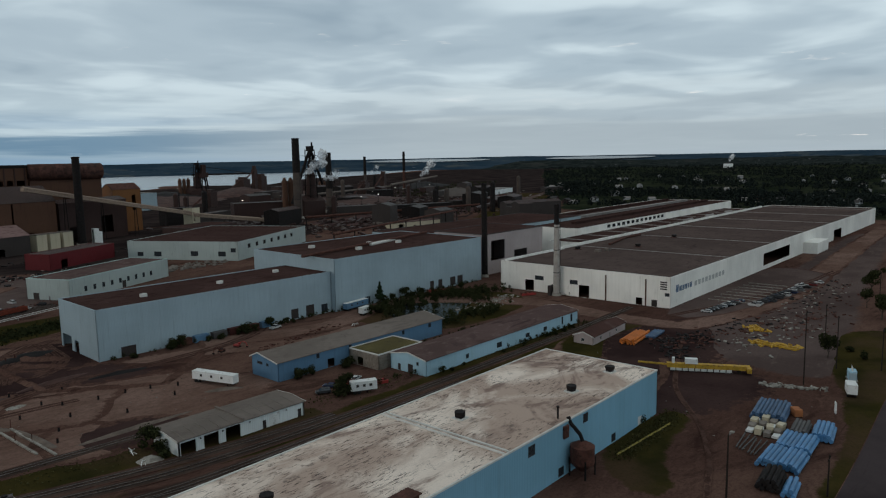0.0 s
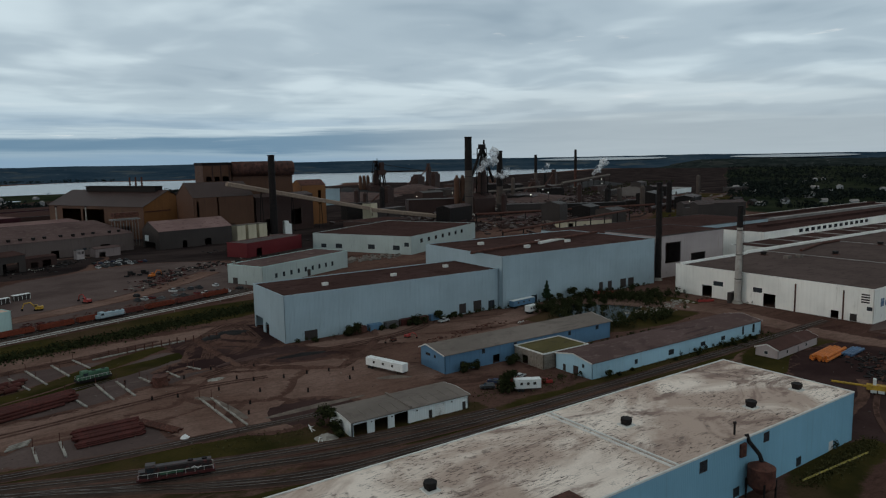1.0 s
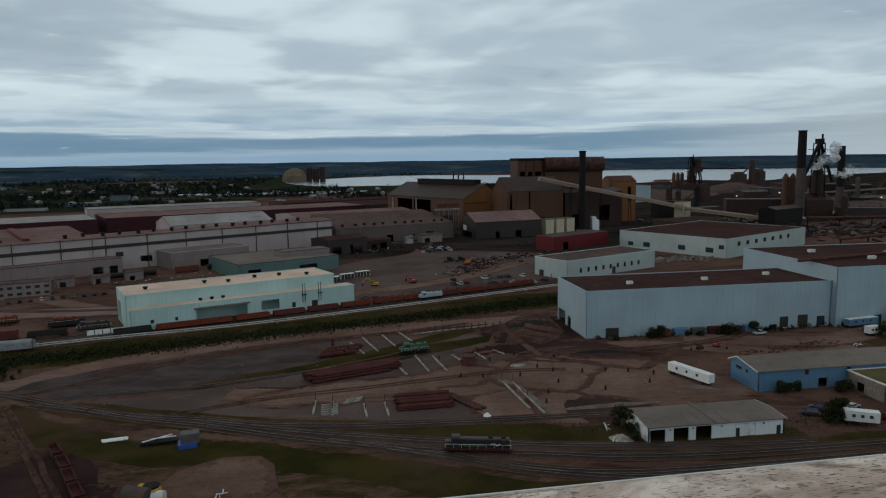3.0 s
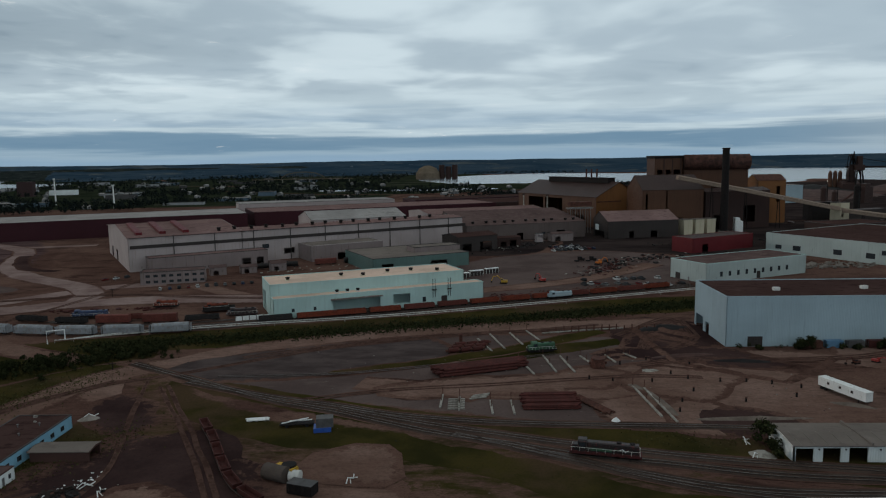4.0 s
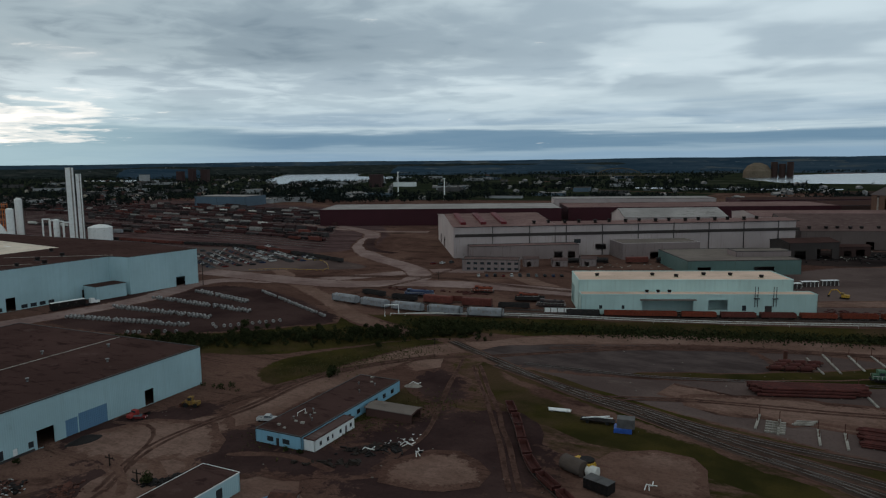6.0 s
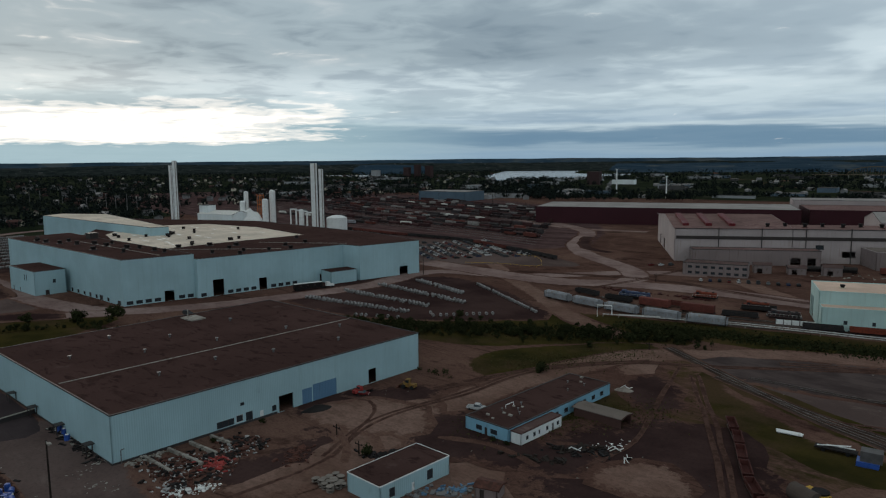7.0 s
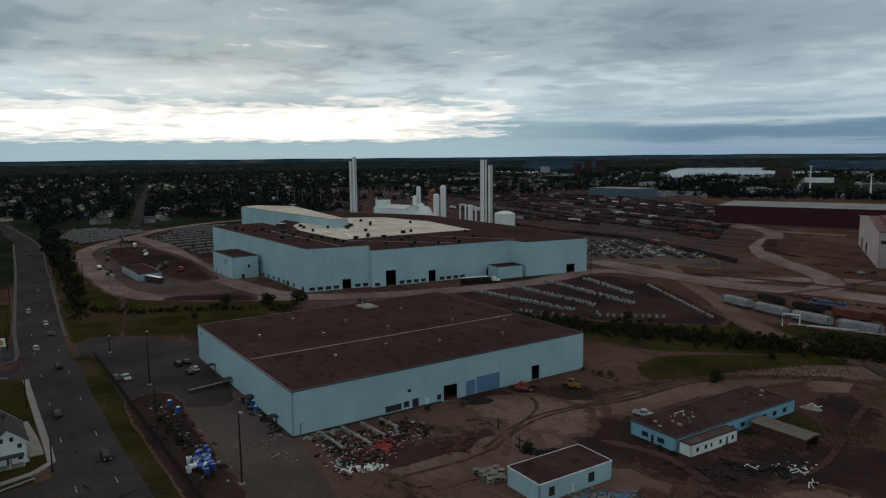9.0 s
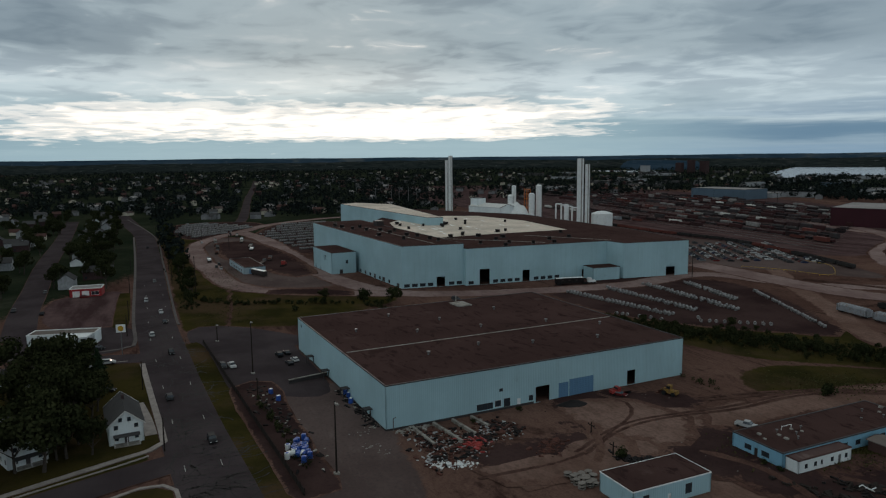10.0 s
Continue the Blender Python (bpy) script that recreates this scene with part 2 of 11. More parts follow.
def glass(name, colour=(0.02, 0.025, 0.03)):
    s = Nodes(name)
    s.b.inputs["IOR"].default_value = 1.5
    return s.done(s.mix(s.noise(0.8, 2), colour, tint(colour, 1.8)), 0.12, 0.0, 0.6)

# ---- materials ----
BARE, PALE_BARE, DARK_BARE = (0.084, 0.0455, 0.0365), (0.150, 0.088, 0.069), (0.028, 0.0150, 0.0132)


def bare_earth(s):
    """The colour of the trodden industrial ground, shared by all sheets that fade into it."""
    a = s.mix(s.cut(s.noise(0.011, 6, 0.6, (1, 1, 1), 0, 0.8), 0.36, 0.66), BARE, PALE_BARE)
    a = s.mix(s.math("MULTIPLY", s.cut(s.noise(0.028, 8, 0.66, (1, 2.6, 1), 20, 1.2), 0.52, 0.68), 0.75), a, DARK_BARE)
    a = s.mix(s.math("MULTIPLY", s.cut(s.noise(0.12, 7, 0.7, (1, 3.0, 1), -28, 0.5), 0.52, 0.76), 0.45), a, tint(PALE_BARE, 1.25))
    a = s.mix(s.math("MULTIPLY", s.cut(s.noise(0.30, 8, 0.75, (1, 1.8, 1), 40, 1.5), 0.45, 0.70), 0.42), a, tint(DARK_BARE, 0.7))
    a = s.mix(s.math("MULTIPLY", s.cut(s.noise(0.55, 7, 0.78), 0.54, 0.78), 0.5), a, tint(PALE_BARE, 1.3))
    for turn, k in ((33, 0.5), (-52, 0.42), (8, 0.36)):
        rut = s.math("MULTIPLY", s.cut(s.noise(0.42, 3, 0.5, (0.07, 1, 1), turn, 0.5), 0.60, 0.68), s.cut(s.noise(0.022, 3, 0.5, (1, 1, 1), turn), 0.50, 0.60))
        a = s.mix(s.math("MULTIPLY", rut, k), a, tint(DARK_BARE, 0.8))
    return s.mix(s.math("MULTIPLY", s.cut(s.noise(1.6, 6, 0.75), 0.42, 0.72), 0.4), a, tint(DARK_BARE, 0.7))


def ground_sheet(name, build, rough=0.95, ragged=0.5, spec=0.0):
    """A ground cover whose rim breaks up into the bare earth round it."""
    s = Nodes(name)
    c = build(s)
    at = s.t.nodes.new("ShaderNodeAttribute")
    at.attribute_name = "inside"
    rim = s.math("ADD", at.outputs["Fac"], s.math("MULTIPLY", s.math("SUBTRACT", s.noise(0.35, 7, 0.72), 0.5), 2.2 * ragged))
    c = s.mix(s.cut(rim, 0.3, 0.6), bare_earth(s), c)
    s.bump(s.noise(1.5, 5, 0.7), 0.5, 0.1)
    return s.done(c, rough, 0.0, spec)


def _grass(s):
    g = s.mix(s.cut(s.noise(0.05, 6, 0.6), 0.35, 0.65), (0.024, 0.022, 0.008), (0.050, 0.039, 0.013))
    g = s.mix(s.math("MULTIPLY", s.cut(s.noise(0.018, 5, 0.6), 0.46, 0.62), 0.75), g, (0.078, 0.047, 0.030))
    return s.mix(s.math("MULTIPLY", s.cut(s.noise(1.3, 6, 0.75), 0.45, 0.7), 0.55), g, (0.022, 0.024, 0.010))


def _gravel(s):
    g = s.mix(s.cut(s.noise(0.02, 6, 0.6), 0.36, 0.64), (0.080, 0.056, 0.052), (0.122, 0.088, 0.081))
    g = s.mix(s.math("MULTIPLY", s.cut(s.noise(0.07, 7, 0.7, (1, 3.5, 1), 62, 0.4), 0.54, 0.7), 0.5), g, (0.16, 0.125, 0.11))
    return s.mix(s.math("MULTIPLY", s.cut(s.noise(1.1, 6, 0.75), 0.45, 0.7), 0.45), g, (0.05, 0.043, 0.04))


def _dark_pad(s):
    g = s.mix(s.cut(s.noise(0.03, 6, 0.6), 0.36, 0.64), (0.032, 0.0185, 0.0180), (0.060, 0.036, 0.033))
    return s.mix(s.math("MULTIPLY", s.cut(s.noise(0.9, 6, 0.75), 0.45, 0.7), 0.4), g, (0.02, 0.016, 0.016))


def _lane(s):
    g = s.mix(s.cut(s.noise(0.03, 6, 0.6), 0.36, 0.64), (0.140, 0.082, 0.065), (0.208, 0.132, 0.108))
    g = s.mix(s.math("MULTIPLY", s.cut(s.noise(0.16, 7, 0.7, (1, 2.6, 1), 35, 0.5), 0.42, 0.72), 0.48), g, (0.062, 0.040, 0.030))
    return s.mix(s.math("MULTIPLY", s.cut(s.noise(1.0, 6, 0.75), 0.42, 0.72), 0.4), g, (0.04, 0.027, 0.021))


def _ballast(s):
    g = s.mix(s.cut(s.noise(0.08, 6, 0.6), 0.36, 0.64), (0.045, 0.031, 0.026), (0.078, 0.055, 0.046))
    return s.mix(s.math("MULTIPLY", s.cut(s.noise(2.2, 5, 0.75), 0.45, 0.7), 0.5), g, (0.02, 0.016, 0.015))


def _asphalt(s):
    g = s.mix(s.cut(s.noise(0.05, 6, 0.6), 0.34, 0.66), (0.044, 0.0345, 0.0365), (0.066, 0.0525, 0.0545))
    g = s.mix(s.math("MULTIPLY", s.cut(s.noise(0.22, 7, 0.7, (0.25, 3.0, 1), 3), 0.55, 0.7), 0.4), g, (0.034, 0.028, 0.030))
    return s.mix(s.math("MULTIPLY", s.cut(s.noise(1.6, 5, 0.75), 0.5, 0.72), 0.35), g, (0.03, 0.028, 0.03))


def _woods(s):
    g = s.mix(s.cut(s.noise(0.012, 6, 0.65), 0.36, 0.64), (0.014, 0.020, 0.012), (0.032, 0.036, 0.022))
    g = s.mix(s.math("MULTIPLY", s.cut(s.noise(0.006, 5, 0.6), 0.55, 0.7), 0.6), g, (0.075, 0.07, 0.06))
    return s.mix(s.math("MULTIPLY", s.cut(s.noise(0.15, 5, 0.75), 0.4, 0.7), 0.5), g, (0.012, 0.016, 0.01))


def _yard_red(s):
    g = s.mix(s.cut(s.noise(0.02, 6, 0.6, (1, 5, 1), -14), 0.36, 0.64), (0.050, 0.029, 0.029), (0.110, 0.070, 0.068))
    return s.mix(s.math("MULTIPLY", s.cut(s.noise(0.2, 6, 0.75), 0.45, 0.7), 0.4), g, (0.03, 0.022, 0.02))


s_ = Nodes("bare_earth")
s_.bump(s_.noise(0.9, 6, 0.7), 0.5, 0.15)
EARTH = s_.done(bare_earth(s_), 0.95, 0.0, 0.0)
SOOT_GROUND = ground_sheet("soot_ground", lambda s: s.mix(s.cut(s.noise(0.012, 7, 0.65, (1, 2, 1), 30), 0.36, 0.64), (0.018, 0.0135, 0.0135), (0.042, 0.031, 0.029)))
GRASS = ground_sheet("rough_grass", _grass)
GRAVEL = ground_sheet("grey_gravel", _gravel)
GREY_GRAVEL = ground_sheet("grey_slag_gravel", lambda s: s.mix(s.cut(s.noise(0.06, 7, 0.66, (1, 2, 1), 25), 0.36, 0.64), (0.050, 0.038, 0.037), (0.086, 0.066, 0.063)), ragged=0.8)
DARK_PAD = ground_sheet("dark_slag", _dark_pad, ragged=1.3)
LANE = ground_sheet("pale_dirt_lane", _lane, ragged=0.9)
HAUL = ground_sheet("pale_haul_gravel", lambda s: s.mix(s.math("MULTIPLY", s.cut(s.noise(0.14, 7, 0.7, (1, 2.4, 1), 15, 0.5), 0.44, 0.72), 0.55), s.mix(s.cut(s.noise(0.03, 6, 0.6), 0.36, 0.64), (0.175, 0.118, 0.108), (0.255, 0.185, 0.170)), (0.088, 0.056, 0.050)), ragged=0.8)
BALLAST = ground_sheet("track_ballast", _ballast)
WEEDY = ground_sheet("weedy_earth", lambda s: s.mix(s.cut(s.noise(0.09, 7, 0.7, (1, 2.2, 1), 20), 0.38, 0.62), _grass(s), bare_earth(s)), ragged=1.2)
ASPHALT = ground_sheet("worn_asphalt", _asphalt, 0.92, 0.12, 0.0)
WOODS = ground_sheet("woodland_floor", _woods)
YARD_RED = ground_sheet("rusty_yard", _yard_red)
WATER = Nodes("grey_water")
WATER.bump(WATER.noise(0.05, 4, 0.6), 0.12, 0.4)
WATER = WATER.done((0.10, 0.12, 0.14), 0.22, 0.0, 0.8)
POND = Nodes("pond_water")
POND = POND.done((0.02, 0.024, 0.026), 0.08, 0.0, 0.5)
# distance haze is put into the hills as a bluish wood colour
HILLS = Nodes("hazy_far_woods")
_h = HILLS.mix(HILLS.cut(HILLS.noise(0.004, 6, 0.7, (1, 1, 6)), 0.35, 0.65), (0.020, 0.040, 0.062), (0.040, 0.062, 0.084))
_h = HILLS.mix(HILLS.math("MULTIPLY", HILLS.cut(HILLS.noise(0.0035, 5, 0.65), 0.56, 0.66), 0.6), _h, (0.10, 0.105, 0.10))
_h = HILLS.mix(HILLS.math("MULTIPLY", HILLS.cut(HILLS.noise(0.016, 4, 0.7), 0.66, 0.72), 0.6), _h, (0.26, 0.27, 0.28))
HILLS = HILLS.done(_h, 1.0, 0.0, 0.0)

RISE = Nodes("near_woods")
_h = RISE.mix(RISE.cut(RISE.noise(0.02, 5, 0.7), 0.35, 0.65), (0.012, 0.017, 0.017), (0.030, 0.036, 0.034))
_h = RISE.mix(RISE.math("MULTIPLY", RISE.cut(RISE.noise(0.006, 5, 0.65), 0.54, 0.66), 0.5), _h, (0.055, 0.055, 0.050))
_h = RISE.mix(RISE.math("MULTIPLY", RISE.cut(RISE.noise(0.03, 3, 0.7), 0.66, 0.70), 0.7), _h, (0.22, 0.22, 0.22))
RISE = RISE.done(_h, 1.0, 0.0, 0.0)

PALE_BLUE = cladding("pale_blue_cladding", (0.345, 0.50, 0.545), (0.22, 0.28, 0.28), streaks=0.35)
GREY_BLUE = cladding("grey_blue_cladding", (0.33, 0.42, 0.47), (0.22, 0.26, 0.28), streaks=0.5)
STRONG_BLUE = cladding("strong_blue_cladding", (0.105, 0.205, 0.32), (0.07, 0.10, 0.13), streaks=0.5)
SKY_BLUE = cladding("sky_blue_cladding", (0.36, 0.55, 0.66), (0.24, 0.30, 0.32), streaks=0.45)
NEAR_BLUE = cladding("chalky_blue_cladding", (0.21, 0.41, 0.54), (0.14, 0.22, 0.26), streaks=0.45)
MINT = cladding("mint_cladding", (0.42, 0.57, 0.55), (0.27, 0.32, 0.30), streaks=0.45)
MINT_PALE = cladding("faded_mint_cladding", (0.385, 0.445, 0.435), (0.20, 0.22, 0.22), streaks=0.6)
MILL_DIRTY = cladding("grimy_pale_cladding", (0.22, 0.175, 0.17), (0.10, 0.07, 0.065), streaks=0.8)
CHALK = cladding("chalk_white_cladding", (0.86, 0.84, 0.79), (0.42, 0.38, 0.33), streaks=0.45)
WHITE_WALL = cladding("white_cladding", (0.72, 0.76, 0.76), (0.40, 0.42, 0.40), streaks=0.4)
MILL_GREY = cladding("weathered_pale_cladding", (0.38, 0.325, 0.32), (0.20, 0.145, 0.13), streaks=0.6)
MILL_DARK = cladding("dark_grey_cladding", (0.044, 0.036, 0.034), (0.028, 0.021, 0.019), streaks=0.6)
OX_RED = cladding("oxide_red_cladding", (0.044, 0.0115, 0.0165), (0.024, 0.011, 0.013), streaks=0.6)
BRIGHT_RED = cladding("red_cladding", (0.12, 0.016, 0.02), (0.05, 0.015, 0.015), streaks=0.5)
OCHRE = cladding("ochre_cladding", (0.195, 0.085, 0.032), (0.07, 0.038, 0.024), streaks=0.8)
SOOT_TAN = cladding("sooty_tan_cladding", (0.094, 0.046, 0.029), (0.028, 0.015, 0.012), streaks=0.9)
SOOT_BROWN = cladding("sooty_brown_cladding", (0.045, 0.025, 0.022), (0.016, 0.010, 0.010), streaks=0.7)
DUCT_RUST = paint("rusty_duct", (0.085, 0.040, 0.032), 0.85, vary=0.3, scale=0.15, wear=(0.035, 0.02, 0.018), wear_amount=0.55)
SOOT_GREY = cladding("sooty_grey_cladding", (0.115, 0.088, 0.082), (0.05, 0.036, 0.033), streaks=0.8)
CREAM = cladding("cream_cladding", (0.52, 0.46, 0.34), (0.25, 0.2, 0.15), streaks=0.5)

BROWN_ROOF = roofing("brown_gravel_roof", (0.062, 0.0360, 0.0325), (0.030, 0.0175, 0.0165), (0.104, 0.069, 0.062), 0.85)
MILL_ROOF = roofing("grey_brown_felt_roof", (0.098, 0.072, 0.066), (0.062, 0.045, 0.042), (0.14, 0.11, 0.10), 0.7)
TAN_ROOF = roofing("tan_sheet_roof", (0.175, 0.148, 0.132), (0.115, 0.092, 0.082), (0.21, 0.18, 0.16), 0.5)
RUST_ROOF = roofing("rust_stained_roof", (0.105, 0.070, 0.066), (0.16, 0.115, 0.105), (0.06, 0.042, 0.04), 0.8)
PINK_ROOF = roofing("pinkish_dusty_roof", (0.195, 0.125, 0.117), (0.105, 0.064, 0.060), (0.30, 0.23, 0.215), 0.85)
CREAM_ROOF = roofing("cream_membrane_roof", (0.62, 0.46, 0.37), (0.45, 0.32, 0.25), (0.68, 0.55, 0.46), 0.4)
PALE_ROOF = roofing("pale_grey_roof", (0.30, 0.28, 0.27), (0.19, 0.17, 0.16), (0.42, 0.40, 0.38), 0.7)
# wet cream roofing, its colours raised to hold the low sun's glare
SUN_ROOF = roofing("wet_cream_roof_glare", (0.64, 0.55, 0.46), (0.40, 0.31, 0.25), (0.82, 0.76, 0.68), 0.6, 0.6)
WET_GLARE = paint("wet_pale_glare", (0.88, 0.85, 0.80), 0.35, vary=0.15, scale=0.5)
SHINGLE = roofing("dark_shingle_roof", (0.075, 0.072, 0.072), (0.05, 0.048, 0.05), (0.1, 0.095, 0.095), 0.4)
SHINGLE_RED = roofing("brown_shingle_roof", (0.085, 0.048, 0.042), (0.05, 0.03, 0.028), (0.12, 0.085, 0.08), 0.4)


def old_white_roof():
    """White coated roof: grey wash where water stands, flaked dashes, dirt along the seams."""
    s = Nodes("flaking_white_roof")
    broad = s.noise(0.032, 6, 0.62, (1, 1.4, 1), 15, 0.9)
    wash = s.noise(0.055, 7, 0.64, (0.8, 1.7, 1), -18, 1.2)
    flake = s.noise(0.9, 6, 0.72, (0.45, 2.6, 1), 2, 0.4)
    where = s.noise(0.07, 4, 0.6)
    c = s.mix(s.cut(broad, 0.38, 0.58), (0.46, 0.345, 0.285), (0.82, 0.70, 0.61))
    c = s.mix(s.math("MULTIPLY", s.cut(wash, 0.50, 0.62), 0.9), c, (0.23, 0.155, 0.13))
    c = s.mix(s.math("MULTIPLY", s.cut(flake, 0.55, 0.60), s.cut(where, 0.42, 0.54)), c, (0.070, 0.048, 0.042))
    c = s.mix(s.math("MULTIPLY", s.cut(s.noise(0.35, 7, 0.7), 0.58, 0.66), 0.7), c, (0.14, 0.108, 0.095))
    c = s.mix(s.math("MULTIPLY", s.cut(s.noise(3.0, 5, 0.7), 0.45, 0.7), 0.2), c, (0.25, 0.22, 0.2))
    s.bump(s.noise(2.0, 5, 0.7), 0.35, 0.05)
    return s.done(c, 0.85, 0.0, 0.05)


FLAKED_WHITE = old_white_roof()
GLASS = glass("window_glass")
BLACK_STEEL = paint("black_steel", (0.014, 0.012, 0.012), 0.8, vary=0.3, wear=(0.034, 0.020, 0.017), wear_amount=0.3)
GREY_STEEL = paint("grey_steel", (0.16, 0.16, 0.16), 0.5, 0.3, wear=(0.1, 0.06, 0.045), wear_amount=0.3)
RUST = paint("rusty_steel", (0.095, 0.040, 0.030), 0.85, vary=0.35, scale=0.5, wear=(0.05, 0.025, 0.02), wear_amount=0.5)
RED_RUST = paint("red_brown_steel", (0.088, 0.027, 0.023), 0.8, vary=0.3, scale=0.4, wear=(0.06, 0.022, 0.02), wear_amount=0.5, spread=0.4)
WHITE = paint("white_paint", (0.74, 0.75, 0.74), 0.5, vary=0.06, scale=0.3, wear=(0.42, 0.40, 0.37), wear_amount=0.2)
TRIM_WHITE = paint("white_trim", (0.62, 0.61, 0.58), 0.6, vary=0.1)
TRIM_DARK = paint("dark_flashing", (0.05, 0.045, 0.045), 0.6, vary=0.15)
CONCRETE = paint("concrete", (0.30, 0.28, 0.25), 0.9, vary=0.2, scale=0.25, wear=(0.16, 0.14, 0.12), wear_amount=0.5)
DIRTY_CONCRETE = paint("stack_concrete", (0.085, 0.066, 0.056), 0.9, vary=0.25, scale=0.1, wear=(0.08, 0.065, 0.06), wear_amount=0.6)
TIMBER = paint("grey_timber", (0.24, 0.21, 0.185), 0.9, vary=0.25, scale=0.8, spread=0.4)
DARK_TIMBER = paint("creosoted_timber", (0.024, 0.018, 0.015), 0.9, vary=0.3)
YELLOW = paint("yellow_paint", (0.50, 0.30, 0.04), 0.6, wear=(0.14, 0.07, 0.04), wear_amount=0.35)
ORANGE = paint("orange_paint", (0.55, 0.16, 0.03), 0.6, wear=(0.16, 0.06, 0.03), wear_amount=0.25, spread=0.25)
RED_PAINT = paint("red_paint", (0.32, 0.035, 0.03), 0.55, wear=(0.1, 0.03, 0.025), wear_amount=0.3)
PIPE_BLUE = paint("blue_pipe_coating", (0.085, 0.24, 0.46), 0.5, vary=0.15, spread=0.45)
PIPE_NAVY = paint("dark_blue_pipe_coating", (0.05, 0.11, 0.21), 0.55, vary=0.2, spread=0.5)
PIPE_GREY = paint("grey_pipe", (0.10, 0.095, 0.095), 0.6, vary=0.2, spread=0.4)
DRUM_BLUE = paint("blue_plastic", (0.03, 0.09, 0.36), 0.45, vary=0.2, spread=0.3)
GREEN_PAINT = paint("green_paint", (0.055, 0.12, 0.075), 0.6, wear=(0.05, 0.06, 0.04), wear_amount=0.3)
MOSS = roofing("mossy_roof", (0.108, 0.092, 0.045), (0.07, 0.056, 0.038), (0.14, 0.125, 0.06), 0.8)
RUBBER = paint("black_rubber", (0.018, 0.018, 0.018), 0.9)
RAIL_STEEL = paint("rail_steel", (0.11, 0.085, 0.075), 0.45, 0.4, scale=0.3)
LINE_WHITE = paint("worn_road_line", (0.34, 0.33, 0.31), 0.9, wear=(0.1, 0.095, 0.095), wear_amount=0.55)
LINE_YELLOW = paint("worn_yellow_line", (0.30, 0.24, 0.06), 0.9, wear=(0.1, 0.095, 0.09), wear_amount=0.4)
BARK = paint("bark", (0.06, 0.048, 0.04), 0.95, vary=0.3, scale=2.0)
COAT_STEEL = paint("galvanised_coil", (0.27, 0.26, 0.255), 0.45, 0.2, vary=0.2, spread=0.55)


def foliage(name, lo, hi):
    s = Nodes(name)
    g = s.t.nodes.new("ShaderNodeNewGeometry")
    c = s.mix(g.outputs["Random Per Island"], lo, hi)
    c = s.mix(s.math("MULTIPLY", s.cut(s.noise(0.4, 4), 0.4, 0.65), 0.5), c, tint(lo, 0.5))
    o = s.t.nodes.new("ShaderNodeObjectInfo")
    c = s.mix(s.math("MULTIPLY", o.outputs["Random"], 0.45), c, tint(lo, 0.55))
    return s.done(c, 0.85, 0.0, 0.0)


LEAF = foliage("leaf_green", (0.021, 0.026, 0.012), (0.052, 0.056, 0.025))
WEED = foliage("weed_green", (0.055, 0.052, 0.022), (0.090, 0.080, 0.034))
# distant trees: haze blue is mixed into this darker leaf green
LEAF_FAR = foliage("far_leaf_haze", (0.010, 0.015, 0.015), (0.027, 0.033, 0.028))
NEEDLE = foliage("needle_green", (0.018, 0.032, 0.018), (0.042, 0.060, 0.030))

# ---- the ground and its covers ----
def smooth_line(pts, step=5.0, closed=False):
    """A soft curve through a few plan points, in even steps."""
    n = len(pts)
    out = []
    for i in range(n if closed else n - 1):
        p0, p1, p2, p3 = [Vector(pts[k % n] if closed else pts[max(0, min(n - 1, k))]) for k in (i - 1, i, i + 1, i + 2)]
        k = max(1, int((p2 - p1).length / step))
        for j in range(k):
            t = j / k
            out.append(0.5 * (2 * p1 + t * (p2 - p0) + t * t * (2 * p0 - 5 * p1 + 4 * p2 - p3) + t ** 3 * (3 * p1 - p0 - 3 * p2 + p3)))
    if not closed:
        out.append(Vector(pts[-1]))
    return out


def sheet(name, verts, faces, inside, material, label, category, kind="structure"):
    me = bpy.data.meshes.new(name)
    me.from_pydata(verts, [], faces)
    at = me.attributes.new("inside", "FLOAT", "POINT")
    at.data.foreach_set("value", inside)
    me.materials.append(material)
    return tagged(new(name, me), label, category, kind=kind)


LAYER = [0]  # keeps overlapping sheets a few millimetres apart


def patch(name, pts, material, z, label, category="ground", rim=3.0, wobble=0.8, round_=True, step=5.0):
    """A ground cover with a loose outline."""
    LAYER[0] += 1
    z += 0.0045 * (LAYER[0] % 9)
    line = smooth_line(pts, step, True) if round_ else [Vector(p) for p in pts]
    area = sum(a.x * b.y - b.x * a.y for a, b in zip(line, line[1:] + line[:1]))
    if area < 0:
        line.reverse()
    n = len(line)
    outer, inner = [], []
    for i in range(n):
        d = (line[(i + 1) % n] - line[i - 1]).normalized()
        nrm = Vector((-d.y, d.x))
        w = Vector((noise.noise((line[i].x * 0.11, line[i].y * 0.11, 3.1)), noise.noise((line[i].x * 0.11, line[i].y * 0.11, 9.7)))) * wobble * 2
        outer.append((*(line[i] + w - nrm * rim * 1.5), z - 0.02))
        inner.append((*(line[i] + w), z))
    faces = [(i, (i + 1) % n, (i + 1) % n + n, i + n) for i in range(n)] + [tuple(range(n, 2 * n))]
    return sheet(name, outer + inner, faces, [0.0] * n + [1.0] * n, material, label, category)


